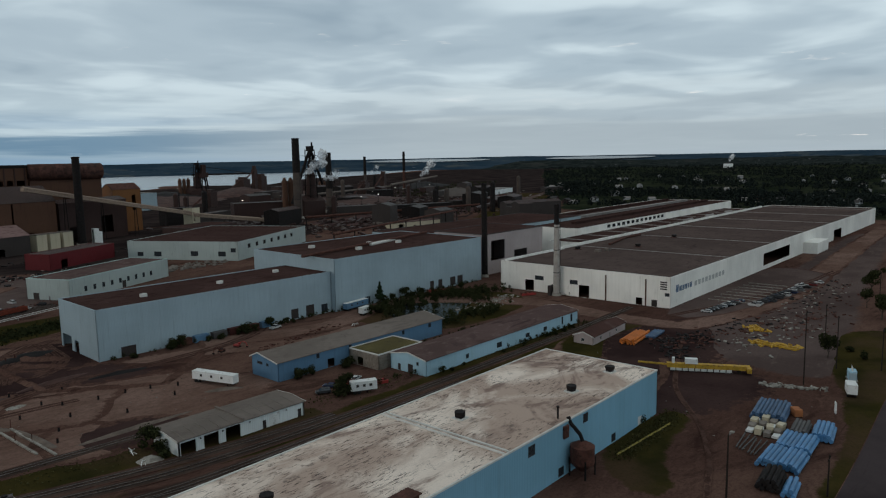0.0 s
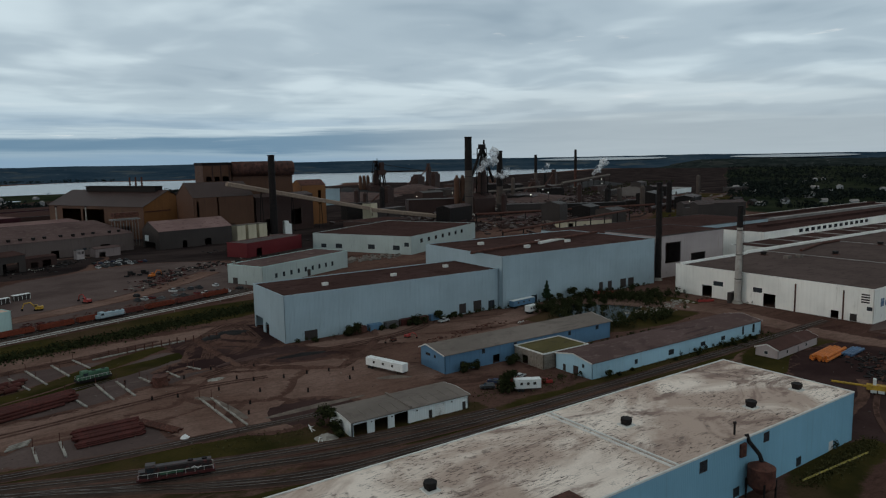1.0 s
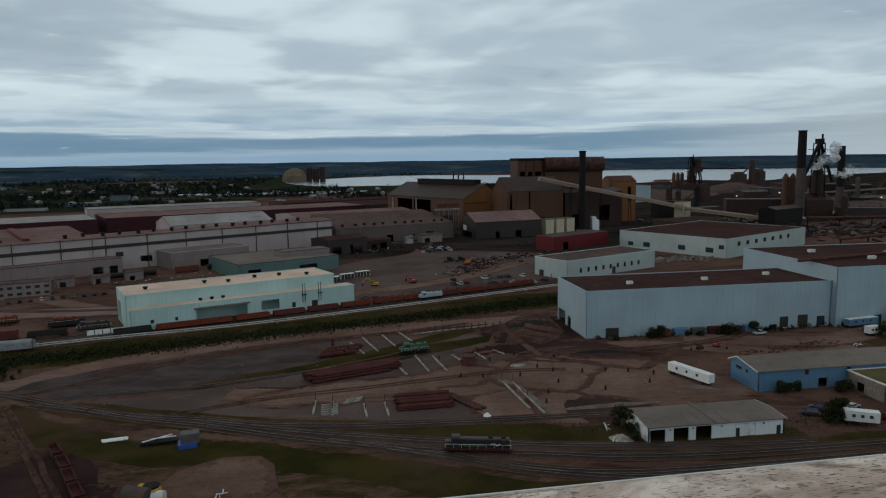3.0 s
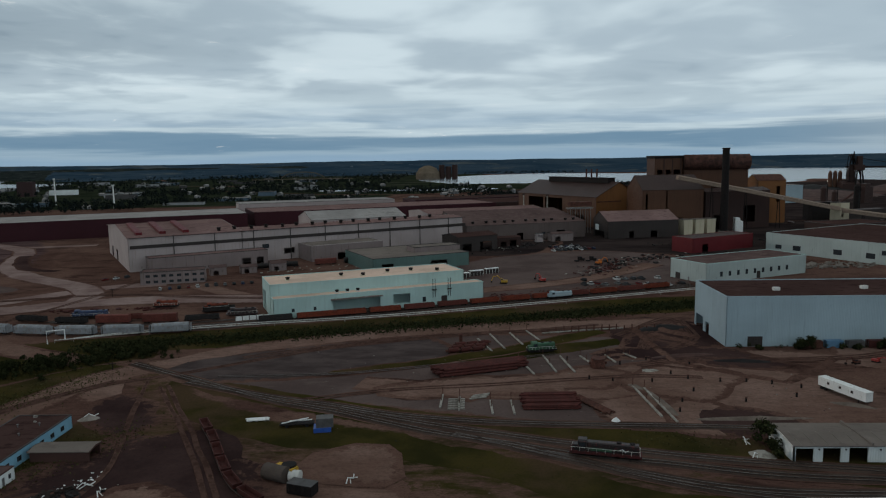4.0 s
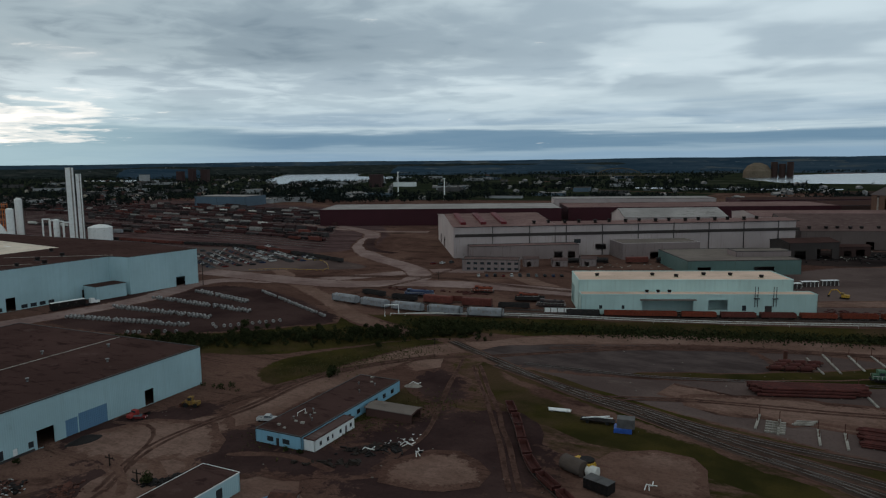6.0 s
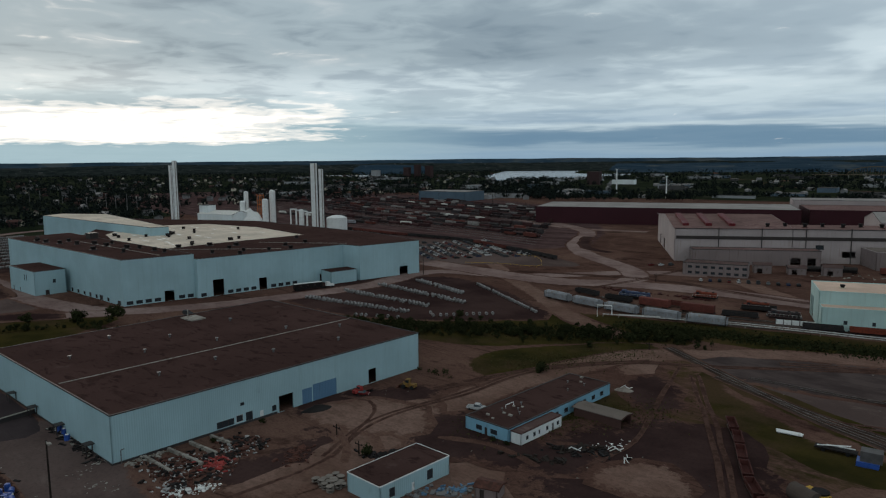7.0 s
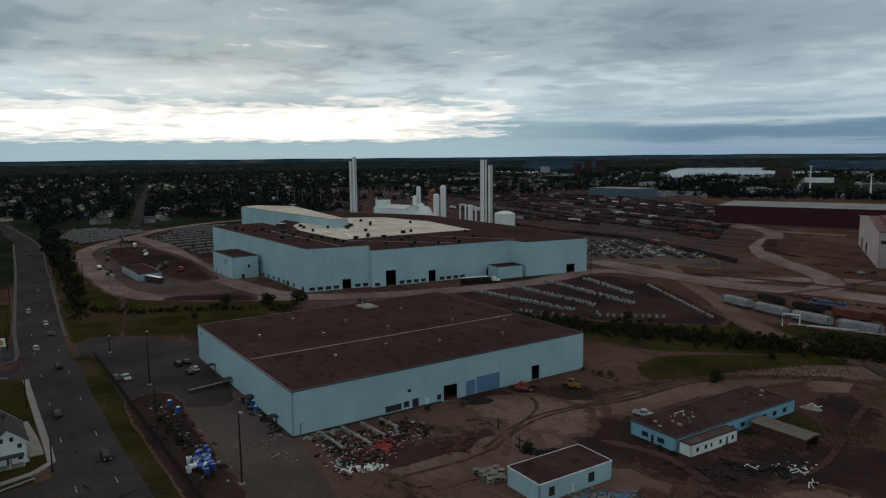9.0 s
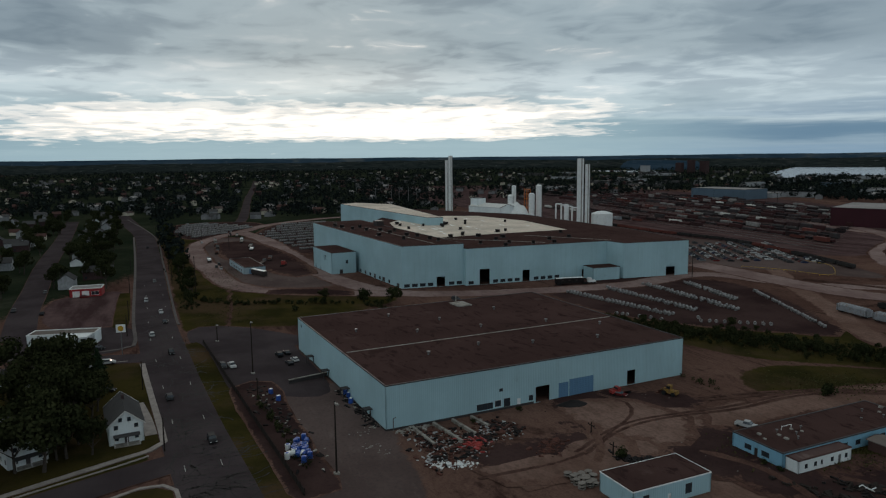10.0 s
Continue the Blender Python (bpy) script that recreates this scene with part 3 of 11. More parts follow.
def strip(name, pts, width, material, z, label, category="road", rim=1.5, wobble=0.5, step=6.0):
    """A lane, road or track bed along a soft curve."""
    if name == "dirt_lane":
        width, rim, wobble = width * 0.8, 3.6, 1.6
    LAYER[0] += 1
    z += 0.0045 * (LAYER[0] % 9)
    line = smooth_line(pts, step)
    v, f, ins = [], [], []
    for i, p in enumerate(line):
        d = (line[min(i + 1, len(line) - 1)] - line[max(i - 1, 0)]).normalized()
        nrm = Vector((-d.y, d.x))
        for off, k in ((-width / 2 - rim, 0.0), (-width / 2, 1.0), (width / 2, 1.0), (width / 2 + rim, 0.0)):
            w = wobble * noise.noise((p.x * 0.09 + off, p.y * 0.09, off * 0.3))
            v.append((*(p + nrm * (off + w)), z if k else z - 0.02))
            ins.append(k)
        if i:
            b = 4 * i
            f += [(b - 4 + j, b - 3 + j, b + 1 + j, b + j) for j in range(3)]
    return sheet(name, v, f, ins, material, label, category)


solid("ground", Shape().add([(-4950, -4950, 0), (4950, -4950, 0), (4950, 4950, 0), (-4950, 4950, 0)], [(0, 1, 2, 3)]), EARTH,
      "trodden brown industrial earth of the steelworks", "ground", kind="structure")

# far ground: woods, town ground, rail yard
patch("woodland", [(-420, -300), (-480, -20), (-700, 120), (-960, 420), (-1500, 800), (-1250, 1000), (-600, 1120), (-250, 1250), (-250, 1620), (-900, 2300), (-1700, 4300), (-4300, 3000), (-4600, -300)],
      WOODS, 0.03, "dark wooded ground of the distant town", rim=30, wobble=8, step=40)
patch("woodland", [(820, 60), (830, 240), (838, 560), (1357, 925), (2600, 1790), (4000, 2500), (4600, 1500), (4700, -300), (760, -320)],
      WOODS, 0.03, "dark wooded ground beyond the mills", rim=30, wobble=8, step=40)
patch("coke_ground", [(330, 600), (560, 570), (800, 590), (1357, 945), (2600, 1810), (3900, 2520), (3600, 2900), (2100, 2380), (1500, 2130), (1150, 2050), (822, 1820), (480, 1980), (150, 2040), (60, 1300), (280, 900)],
      SOOT_GROUND, 0.035, "soot-dark ground of the furnaces and coke plant", rim=20, wobble=10, step=30)
patch("woodland", [(-250, 1500), (60, 1600), (220, 1900), (-80, 2450), (-500, 2500), (-700, 1900)], WOODS, 0.05, "wooded point by the water", rim=20, wobble=8, step=30)
patch("woodland", [(-920, 2250), (-480, 2430), (-70, 2430), (-190, 2640), (30, 3110), (-100, 4200), (-1680, 4290)], WOODS, 0.045, "dark wooded far shore beyond the bridge", rim=20, wobble=8, step=40)
patch("rail_yard_ground", [(-420, 395), (-330, 470), (-420, 640), (-560, 800), (-980, 930), (-1450, 800), (-1500, 500), (-900, 420), (-600, 390)],
      YARD_RED, 0.04, "rust-brown ground of the rail yard", rim=12, wobble=4, step=20)
patch("water", [(-180, 2640), (-60, 2100), (150, 2040), (480, 2040), (822, 1860), (1000, 2100), (1190, 1850), (1518, 2165), (2100, 2420), (3000, 2900), (3700, 2980), (3900, 2900), (3700, 3200), (3100, 3560), (2500, 3980), (1700, 3900), (1200, 3500), (770, 3080), (369, 3330), (56, 3100)],
      WATER, 0.25, "wide grey river under the clouds", "water", rim=6, wobble=6, step=40)
BAY = [(-1473, 1713), (-1517, 1874), (-1457, 2187), (-1551, 2672), (-1842, 2690), (-2337, 3391), (-2700, 3600), (-2900, 3500), (-2300, 2700), (-1863, 2085), (-1640, 1900)]
patch("water", BAY,
      WATER, 0.25, "grey bay of the river beside the town", "water", rim=6, wobble=6, step=40)
patch("water", [(-360, 1660), (-180, 1625), (0, 1640), (60, 1690), (-60, 1715), (-220, 1690), (-350, 1715)], WATER, 0.25, "narrow inlet with pale water", "water", rim=4, wobble=3, step=20)
patch("water", [(-2700, 1900), (-2200, 1830), (-2100, 1900), (-2500, 2050)], WATER, 0.25, "strip of pale water behind the town", "water", rim=4, wobble=3, step=30)
patch("pond", [(205, 212), (222, 206), (240, 214), (256, 224), (250, 236), (232, 240), (214, 230)], POND, 0.10, "dark rain pond between the sheds", "water", rim=1.5, wobble=1.5)


def hills():
    """The gently rising far shore, wooded up to the horizon all round."""
    sh = Shape()
    n = 300
    rows = []
    for q, k in ((0.0, 0.0), (0.12, 0.07), (0.3, 0.22), (0.5, 0.42), (0.72, 0.68), (0.9, 1.0), (1.0, 0.8)):
        row = []
        for i in range(n):
            a = 2 * math.pi * i / n
            x, y = math.cos(a), math.sin(a)
            near = 4150 if y < 0.62 or x > 0.28 else 3400
            if -0.72 < x < -0.52 and y > 0:
                near = 4520
            near += 90 * noise.noise((x * 9, y * 9, 1.0))
            h = 69 + 5 * noise.noise((x * 4, y * 4, 2.0)) + 3 * noise.noise((x * 14, y * 14, 5.0)) + 2 * noise.noise((x * 60, y * 60, 8.0))
            r = near + (4880 - near) * q
            row.append((r * x, r * y, h * k * (1 + 0.25 * (1 - k) * noise.noise((x * 22, y * 22, q * 9))) - 0.5))
        rows.append(row)
    f = [(j * n + i, j * n + (i + 1) % n, (j + 1) * n + (i + 1) % n, (j + 1) * n + i) for j in range(6) for i in range(n)]
    sh.add([p for row in rows for p in row], f)
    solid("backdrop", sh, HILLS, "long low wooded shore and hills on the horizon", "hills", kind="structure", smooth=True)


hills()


def rise(a0, a1, r0, r1, h, label):
    """A wooded rise of the near shore, lower than the hills behind it, running out at both ends."""
    n, rows = 120, 7
    v, f = [], []
    for j in range(rows):
        q = j / (rows - 1)
        for i in range(n + 1):
            a = radians(a0 + (a1 - a0) * i / n)
            end = min(1.0, i / 10, (n - i) / 10)
            x, y = -math.sin(a), math.cos(a)
            r = r0 + (r1 - r0) * q + 60 * noise.noise((x * 11, y * 11, q * 2))
            k = (0.0, 0.14, 0.34, 0.58, 0.82, 1.0, 0.7)[j]
            z = h * k * end * (1 + 0.22 * noise.noise((x * 7, y * 7, 3.0)) + 0.12 * noise.noise((x * 60, y * 60, q * 5)) + 0.06 * noise.noise((x * 240, y * 240, q * 9)))
            v.append((r * x, r * y, z - 0.4))
        if j:
            b, c = j * (n + 1), (j - 1) * (n + 1)
            f += [(c + i, c + i + 1, b + i + 1, b + i) for i in range(n)]
    solid("backdrop", Shape().add(v, f), RISE, label, "hills", kind="structure")


rise(110, 4, 3950, 4500, 45, "dark wooded rise behind the town")
rise(-50, -92, 3900, 4480, 40, "dark wooded rise beyond the mills")


def far_reach(a0, a1, label):
    """A thin far reach of water lying between the low shores."""
    v, f = [], []
    n = 16
    for i in range(n + 1):
        a = radians(a0 + (a1 - a0) * i / n)
        w = math.sin(math.pi * i / n) ** 0.6
        for r, z in ((4655 - 40 * w, 50.0 - 7.0 * w), (4665 + 45 * w, 53.0 + 6.0 * w)):
            v.append((-r * math.sin(a), r * math.cos(a), z + 3.0))
        if i:
            f.append((2 * i - 2, 2 * i, 2 * i + 1, 2 * i - 1))
    solid("water", Shape().add(v, f), WATER, label, "water", kind="structure")


far_reach(-41, -51, "far pale reach of the river")
far_reach(-55.5, -64, "second far reach of pale water")

# covers of the works
patch("grass", [(-156, 170), (-143, 166), (-134, 180), (-128, 208), (-118, 222), (-134, 234), (-154, 203), (-162, 183)], GRASS, 0.05, "rough green grass beside the dirt lane", "grass")
patch("grass", [(-250, 172), (-206, 182), (-178, 190), (-160, 208), (-138, 234), (-118, 248), (-160, 262), (-200, 250), (-232, 214), (-260, 190)], GRASS, 0.06, "weedy creek bank with bushes", "grass")
patch("grass", [(-168, 250), (-120, 255), (-60, 268), (0, 294), (60, 310), (110, 322), (112, 348), (60, 338), (0, 315), (-60, 298), (-130, 276), (-172, 262)], GRASS, 0.05, "grass verge below the long white pipe", "grass")
patch("grass", [(-96, 214), (-66, 200), (-30, 182), (0, 169), (30, 164), (62, 160), (66, 172), (20, 178), (-20, 188), (-60, 206), (-92, 224)], GRASS, 0.05, "grass between the sidings", "grass")
patch("grass", [(-96, 216), (-84, 197), (-56, 179), (-28, 171.5), (-6, 165), (18, 153), (40, 141), (60, 134), (40, 128), (16, 140), (-8, 154), (-24, 160), (-40, 165), (-56, 168), (-72, 180), (-92, 202)], GRASS, 0.056, "grass slope beside the main track", "grass", rim=4.5, wobble=1.6)
patch("weedy_ground", [(-108, 232), (-87, 184), (-64, 175), (-30, 169), (0, 166), (30, 150), (60, 137), (46, 126), (10, 138), (-14, 148), (-27, 152), (-56, 158), (-76, 166), (-92, 186)], WEEDY, 0.049, "trodden earth with patches of weeds beside the tracks", "ground", rim=6, wobble=2.0)
patch("grass", [(40, 176), (70, 168), (70, 150), (130, 142), (250, 146), (252, 153), (150, 151), (112, 150), (112, 158), (74, 172), (60, 186)], GRASS, 0.06, "green verge along the tracks and sheds", "grass")
patch("grass", [(-122, 126), (-106, 127), (-84, 150), (-84, 176), (-104, 184), (-108, 150)], GRASS, 0.05, "unmown grass round the low bunkhouse", "grass")
patch("grass", [(-334, 9), (-312, 10), (-304, 16), (-298, 40), (-292, 56), (-302, 80), (-326, 112), (-344, 88), (-362, 58), (-380, 42), (-420, 32), (-500, 26), (-500, 14), (-420, 12)], GRASS, 0.05, "grass and scrub beside the highway", "grass")
patch("grass", [(-12, 256), (10, 252), (40, 262), (74, 270), (40, 252), (16, 240), (-10, 236)], GRASS, 0.07, "worn grass patch in the storage yard", "grass")
patch("grass", [(196, 200), (200, 240), (232, 252), (270, 240), (280, 214), (262, 196), (230, 190)], GRASS, 0.06, "overgrown hollow round the pond", "grass")
patch("grass", [(205, 126), (225, 142), (262, 138), (256, 120), (230, 116)], GRASS, 0.05, "grass round the small grey house", "grass")
patch("grass", [(130, 62), (140, 78), (178, 80), (176, 76), (150, 72)], GRASS, 0.05, "grass along the blue wall", "grass")
patch("grass", [(150, 34), (200, 40), (262, 60), (300, 62), (300, 44), (220, 34), (150, 28)], GRASS, 0.05, "grass verge of the road", "grass")
patch("grass", [(-690, 14), (-560, 16), (-420, 15), (-300, 16), (-300, 26), (-420, 40), (-560, 44), (-690, 32)], GRASS, 0.05, "verge with trees along the highway", "grass")
patch("gravel_yard", [(-88, 220), (-50, 205), (-10, 192), (40, 182), (60, 186), (82, 200), (88, 240), (80, 262), (40, 268), (0, 270), (-40, 262), (-80, 246), (-98, 232)], GRAVEL, 0.08, "grey gravel of the pipe storage yard", "yard", rim=4)
patch("gravel_yard", [(-92, 220), (-99, 236), (-54, 257), (-20, 267), (-14, 241), (-47, 226)], GREY_GRAVEL, 0.125, "dark grey slag gravel of the old loading pad", "yard", rim=4)
patch("grass", [(-47, 225), (-10, 237), (20, 253), (52, 277), (50, 281), (16, 258), (-12, 241)], GRASS, 0.155, "thin grass between the pipe rows", "grass", rim=1.4, wobble=0.8)
patch("gravel_yard", [(40, 186), (52, 180), (92, 182), (118, 190), (112, 206), (96, 224), (66, 232), (46, 222)], LANE, 0.10, "bulldozed pale pad with low banks", "yard", rim=4)
patch("slag_yard", [(-310, 196), (-330, 240), (-300, 282), (-262, 288), (-188, 250), (-196, 232), (-220, 208), (-260, 190)], DARK_PAD, 0.09, "dark slag pad of the coil store", "yard", rim=3)
FAR_PAD = [(-655, 98), (-600, 104), (-549, 106), (-516, 113), (-560, 160), (-660, 190), (-762, 182), (-760, 140)]
WEST_PAD = [(-719, 26), (-650, 42), (-682, 70), (-747, 112), (-800, 96), (-800, 42)]
patch("slag_yard", WEST_PAD, DARK_PAD, 0.09, "dark slag pad with rows of coils beside the loop road", "yard", rim=4)
patch("slag_yard", [(-600, 50), (-520, 45), (-440, 48), (-396, 60), (-380, 92), (-440, 90), (-520, 88), (-600, 82), (-640, 66)], GRAVEL, 0.085, "trodden brown ground inside the loop road", "yard", rim=8)
patch("mud", [(-600, 62), (-520, 58), (-486, 66), (-440, 78), (-420, 88), (-500, 90), (-590, 80)], DARK_PAD, 0.14, "dark mud behind the scale house", "mud", rim=6)
patch("mud", [(-372, 62), (-366, 80), (-352, 96), (-345, 94), (-358, 76), (-366, 60)], DARK_PAD, 0.15, "low dark spoil strip beside the loop road", "mud", rim=3)
patch("slag_yard", FAR_PAD, DARK_PAD, 0.09, "dark slag pad of the far coil store", "yard", rim=4)
patch("gravel_yard", [(-350, 330), (-300, 355), (-262, 380), (-300, 400), (-400, 425), (-460, 412), (-420, 372)], GRAVEL, 0.08, "gravel lot with parked cars", "yard", rim=4)
patch("gravel_yard", [(0, 360), (60, 380), (120, 395), (128, 430), (140, 480), (100, 520), (30, 500), (-10, 440)], GRAVEL, 0.06, "dusty works yard with parked vehicles", "yard", rim=8)
patch("soot_yard", [(40, 600), (150, 520), (300, 520), (430, 590), (440, 700), (330, 740), (200, 720), (90, 680)], SOOT_GROUND, 0.05, "soot-black ground round the steel shop", "yard", rim=20, wobble=3, step=15)
patch("slag_yard", [(60, 252), (90, 262), (92, 292), (70, 300), (60, 282)], DARK_PAD, 0.07, "rutted dark mud by the shed", "yard", rim=4)
patch("slag_yard", [(180, 78), (215, 72), (225, 92), (250, 100), (280, 120), (236, 128), (205, 112), (182, 100)], DARK_PAD, 0.06, "dark muddy haul ground", "yard", rim=6)
patch("slag_yard", [(240, 60), (300, 70), (420, 90), (640, 120), (640, 136), (420, 118), (300, 116), (250, 100)], GRAVEL, 0.05, "dusty littered scrap ground", "yard", rim=8)
patch("slag_yard", [(-90, 140), (-74, 170), (-64, 166), (-58, 146), (-60, 128), (-78, 120)], DARK_PAD, 0.06, "oil-darkened ground beside the ore cars", "yard", rim=11)
patch("slag_yard", [(-140, 120), (-126, 140), (-122, 124), (-128, 104), (-150, 108), (-160, 118)], DARK_PAD, 0.06, "wet dark ruts", "yard", rim=8)

strip("dirt_lane", [(-128, 70), (-132, 110), (-136, 150), (-132, 190), (-122, 220), (-104, 237), (-84, 255), (-34, 278), (20, 289), (62, 292), (88, 296)], 11, LANE, 0.12, "pale dirt lane curving past the yard")
patch("dirt_apron", [(-126, 212), (-106, 226), (-90, 214), (-80, 190), (-50, 158), (-20, 138), (-24, 112), (-60, 104), (-110, 96), (-96, 130), (-82, 150), (-92, 186), (-112, 200)], LANE, 0.045, "wide rutted dirt apron", "yard", rim=5)
strip("dirt_lane", [(-36, 214), (0, 206), (40, 205), (70, 222), (96, 244), (130, 236), (160, 220), (185, 222)], 8, LANE, 0.12, "pale lane through the storage yard")
strip("dirt_lane", [(-690, 84), (-614, 96), (-497, 97), (-427, 98), (-380, 103), (-342, 116), (-325, 140), (-312, 182), (-304, 240), (-312, 300), (-261, 325), (-216, 382), (-180, 400)], 13, HAUL, 0.12, "pale haul road round the warehouse")
strip("dirt_lane", [(-336, 117), (-352, 90), (-371, 61), (-394, 46), (-433, 39.5), (-508, 36), (-582, 36.5), (-638, 52), (-697, 88), (-754, 125), (-800, 190), (-815, 260)], 11, HAUL, 0.13, "pale gravel loop road")
strip("dirt_lane", [(-304, 350), (-262, 316), (-222, 288), (-199, 271), (-172, 252), (-140, 240)], 7, LANE, 0.11, "pale track beside the coil store")
strip("dirt_lane", [(-204, 348), (-208, 367), (-224, 387), (-249, 406), (-286, 431), (-321, 470), (-344, 512), (-362, 548), (-388, 578), (-440, 612), (-500, 640), (-540, 690), (-560, 740)], 14, HAUL, 0.125, "haul road winding into the rail yard")
strip("dirt_lane", [(-278, 450), (-304, 462), (-328, 492), (-350, 530)], 5, DARK_PAD, 0.15, "dark wheel-worn curve beside the haul road", rim=2.5)
strip("dirt_lane", [(-345, 326), (-307, 324), (-259, 322), (-229, 326), (-206, 340), (-160, 352), (-100, 352)], 20, HAUL, 0.118, "broad pale crossing before the sidings", rim=4)
strip("dirt_lane", [(-330, 600), (-388, 586), (-460, 600), (-520, 640)], 9, HAUL, 0.13, "pale track before the red store")
strip("dirt_lane", [(-160, 395), (-100, 350), (-20, 362), (60, 400), (120, 460)], 10, LANE, 0.10, "works road past the loco shed")
strip("dirt_lane", [(130, 250), (180, 235), (230, 250), (270, 200), (268, 150), (270, 124), (283, 114), (366, 106), (530, 119), (740, 135)], 11, LANE, 0.12, "muddy haul road round the white mill")

# wet, dark and pale places on the trodden ground
for pts in ([(-118.7, 112.8), (-128.4, 117.9), (-129.4, 129.2), (-118.2, 130.3), (-110.3, 117.8)], [(-172, 113.8), (-162, 125.8), (-149, 141.7), (-149.6, 124), (-157.5, 106)], [(65, 266), (81, 251), (98.7, 238), (95, 230), (74, 240.8), (61, 252)],
            [(62.3, 184.6), (68.9, 187), (82, 182), (72.6, 175), (62.7, 178.6)], [(-139.9, 71.7), (-140.4, 81), (-142, 95.4), (-137.8, 84), (-132.7, 73.6)], [(46, 242.5), (75.4, 254), (93.5, 247.4), (91, 241), (63.5, 242.3)],
            [(-107, 198), (-98, 190), (-91, 180), (-93, 176), (-100, 182), (-108, 192)], [(-168, 112), (-166, 122), (-160, 122), (-160, 112), (-164, 106)],
            [(-115.4, 124.7), (-105, 129.4), (-88.5, 130.3), (-87.5, 124.6), (-109, 120.6)]):
    patch("mud", pts, DARK_PAD, 0.15, "dark wet mud on the trodden ground", "mud", rim=3.8, wobble=2.8, step=3.0)
for pts in ([(56.5, 191.4), (64, 197), (68.4, 186), (63, 175.6), (55.8, 181.5)], [(-75.6, 127), (-77, 134.6), (-71, 138.6), (-65, 131.5)], [(-33, 158), (-25, 159.7), (-21, 151), (-31, 149)],
            [(-132.7, 72), (-132, 88.4), (-136, 105.4), (-127.4, 97), (-126, 77)], [(50.4, 214.5), (64.8, 222), (79.3, 219.6), (68, 203.5), (54.4, 205.5)], [(-159, 108), (-150, 121), (-139, 124), (-130, 118), (-140, 112), (-150, 107)], [(-152, 126), (-146, 134), (-140, 130), (-146, 122)], [(-25.4, 206.5), (8.5, 216), (42.4, 222), (37.8, 213.8), (0, 204.6)]):
    patch("dust", pts, LANE, 0.16, "pale dusty scrape on the trodden ground", "dust", rim=4.2, wobble=3.0, step=3.0)
RUT = ground_sheet("wheel_rut", lambda s: s.mix(s.cut(s.noise(0.25, 5, 0.6), 0.4, 0.6), (0.052, 0.029, 0.024), (0.086, 0.050, 0.041)), ragged=2.4)
for pts, gaps in (([(-149, 144), (-145, 163), (-136.8, 187), (-119, 211), (-96, 225), (-57, 253), (-11, 271), (55, 290.7)], (-0.9, 1.0)), ([(-105, 217), (-92.7, 179), (-83.5, 149), (-84, 125)], (-1,)), ([(-98, 211), (-71, 166), (-52, 131)], (-1, 1)),
                  ([(-55, 196), (-25, 206.5), (8.4, 212), (50, 219.6), (73, 218.5)], (-1, 1)), ([(62, 252), (73, 280), (87, 296), (91, 287.6)], (-2.2, -0.4, 1.6)), ([(57, 272), (76, 292), (96, 305)], (-2.4, -0.6, 1.2)),
                  ([(-131.7, 91.6), (-142, 113.8), (-140, 144.6), (-138, 181.5), (-114, 219.5)], (-1, 1)), ([(-131, 64), (-131, 87.7), (-139.5, 104), (-151.6, 121.6), (-164.6, 119)], (-0.9,)),
                  ([(283, 131), (320, 121), (381, 110), (451, 106)], (-1, 1)), ([(134, 54), (169, 69), (193.6, 87.7), (242, 108)], (-1,)), ([(174.6, 270), (150, 246), (110, 237), (77, 238), (55.6, 231)], (-2.4, -0.6, 1.4)),
                  ([(-83, 242.5), (-53, 258.6), (-6, 275), (64.5, 286.6)], (-1, 1)), ([(70, 285.7), (86.6, 302), (85, 267.5), (71.5, 253)], (-2, 0, 2)), ([(-200, 456), (-201, 363), (-212, 300)], (-2, 0)), ([(-275, 337), (-196, 365), (-137, 356), (-60, 352)], (-2, 0, 2))):
    base = smooth_line(pts, 3.0)
    for gap in gaps:
        line = []
        for i, p in enumerate(base):
            d = (base[min(i + 1, len(base) - 1)] - base[max(i - 1, 0)]).normalized()
            line.append(p + Vector((-d.y, d.x)) * (gap + 0.7 * noise.noise((p.x * 0.05, p.y * 0.05, gap))))
        strip("wheel_rut", [tuple(p) for p in line[::3]], 0.4, RUT, 0.20, "dark wheel rut pressed into the dirt", "rut", rim=0.5, wobble=0.3, step=4.0)

# streets
patch("slag_yard", [(-216, 22.8), (-216.5, 33.6), (-194, 33.6), (-171, 33.8), (-155, 34.2), (-139, 34.6), (-137, 26.6), (-164, 24.6), (-190, 22.6)], DARK_PAD, 0.20, "dark weedy soil of the fenced junk strip", "yard", rim=1.0, wobble=0.4)
patch("grass", [(603, 495), (700, 560), (860, 650), (1000, 760), (1080, 770), (900, 620), (760, 530), (640, 480)], GRASS, 0.06, "green rough ground before the coke plant", "grass", rim=16, wobble=6, step=20)
strip("dirt_lane", [(760, 600), (845, 643), (946, 691), (1054, 738), (1250, 830)], 9, GRAVEL, 0.14, "pale gravel road behind the mills")
patch("gravel_yard", [(480, 630), (660, 690), (930, 790), (1030, 790), (860, 690), (700, 610), (560, 560)], YARD_RED, 0.07, "bare reddish waste ground before the furnaces", "yard", rim=14, wobble=5, step=20)
strip("road", [(-960, -24), (-818, -12), (-690, 0), (-506, 2), (-340, 2), (-250, 5), (-190, 8), (-120, 13), (20, 20), (160, 26), (260, 32), (420, 34)], 15.5, ASPHALT, 0.18, "cracked grey asphalt highway", rim=0.4, wobble=0.05)
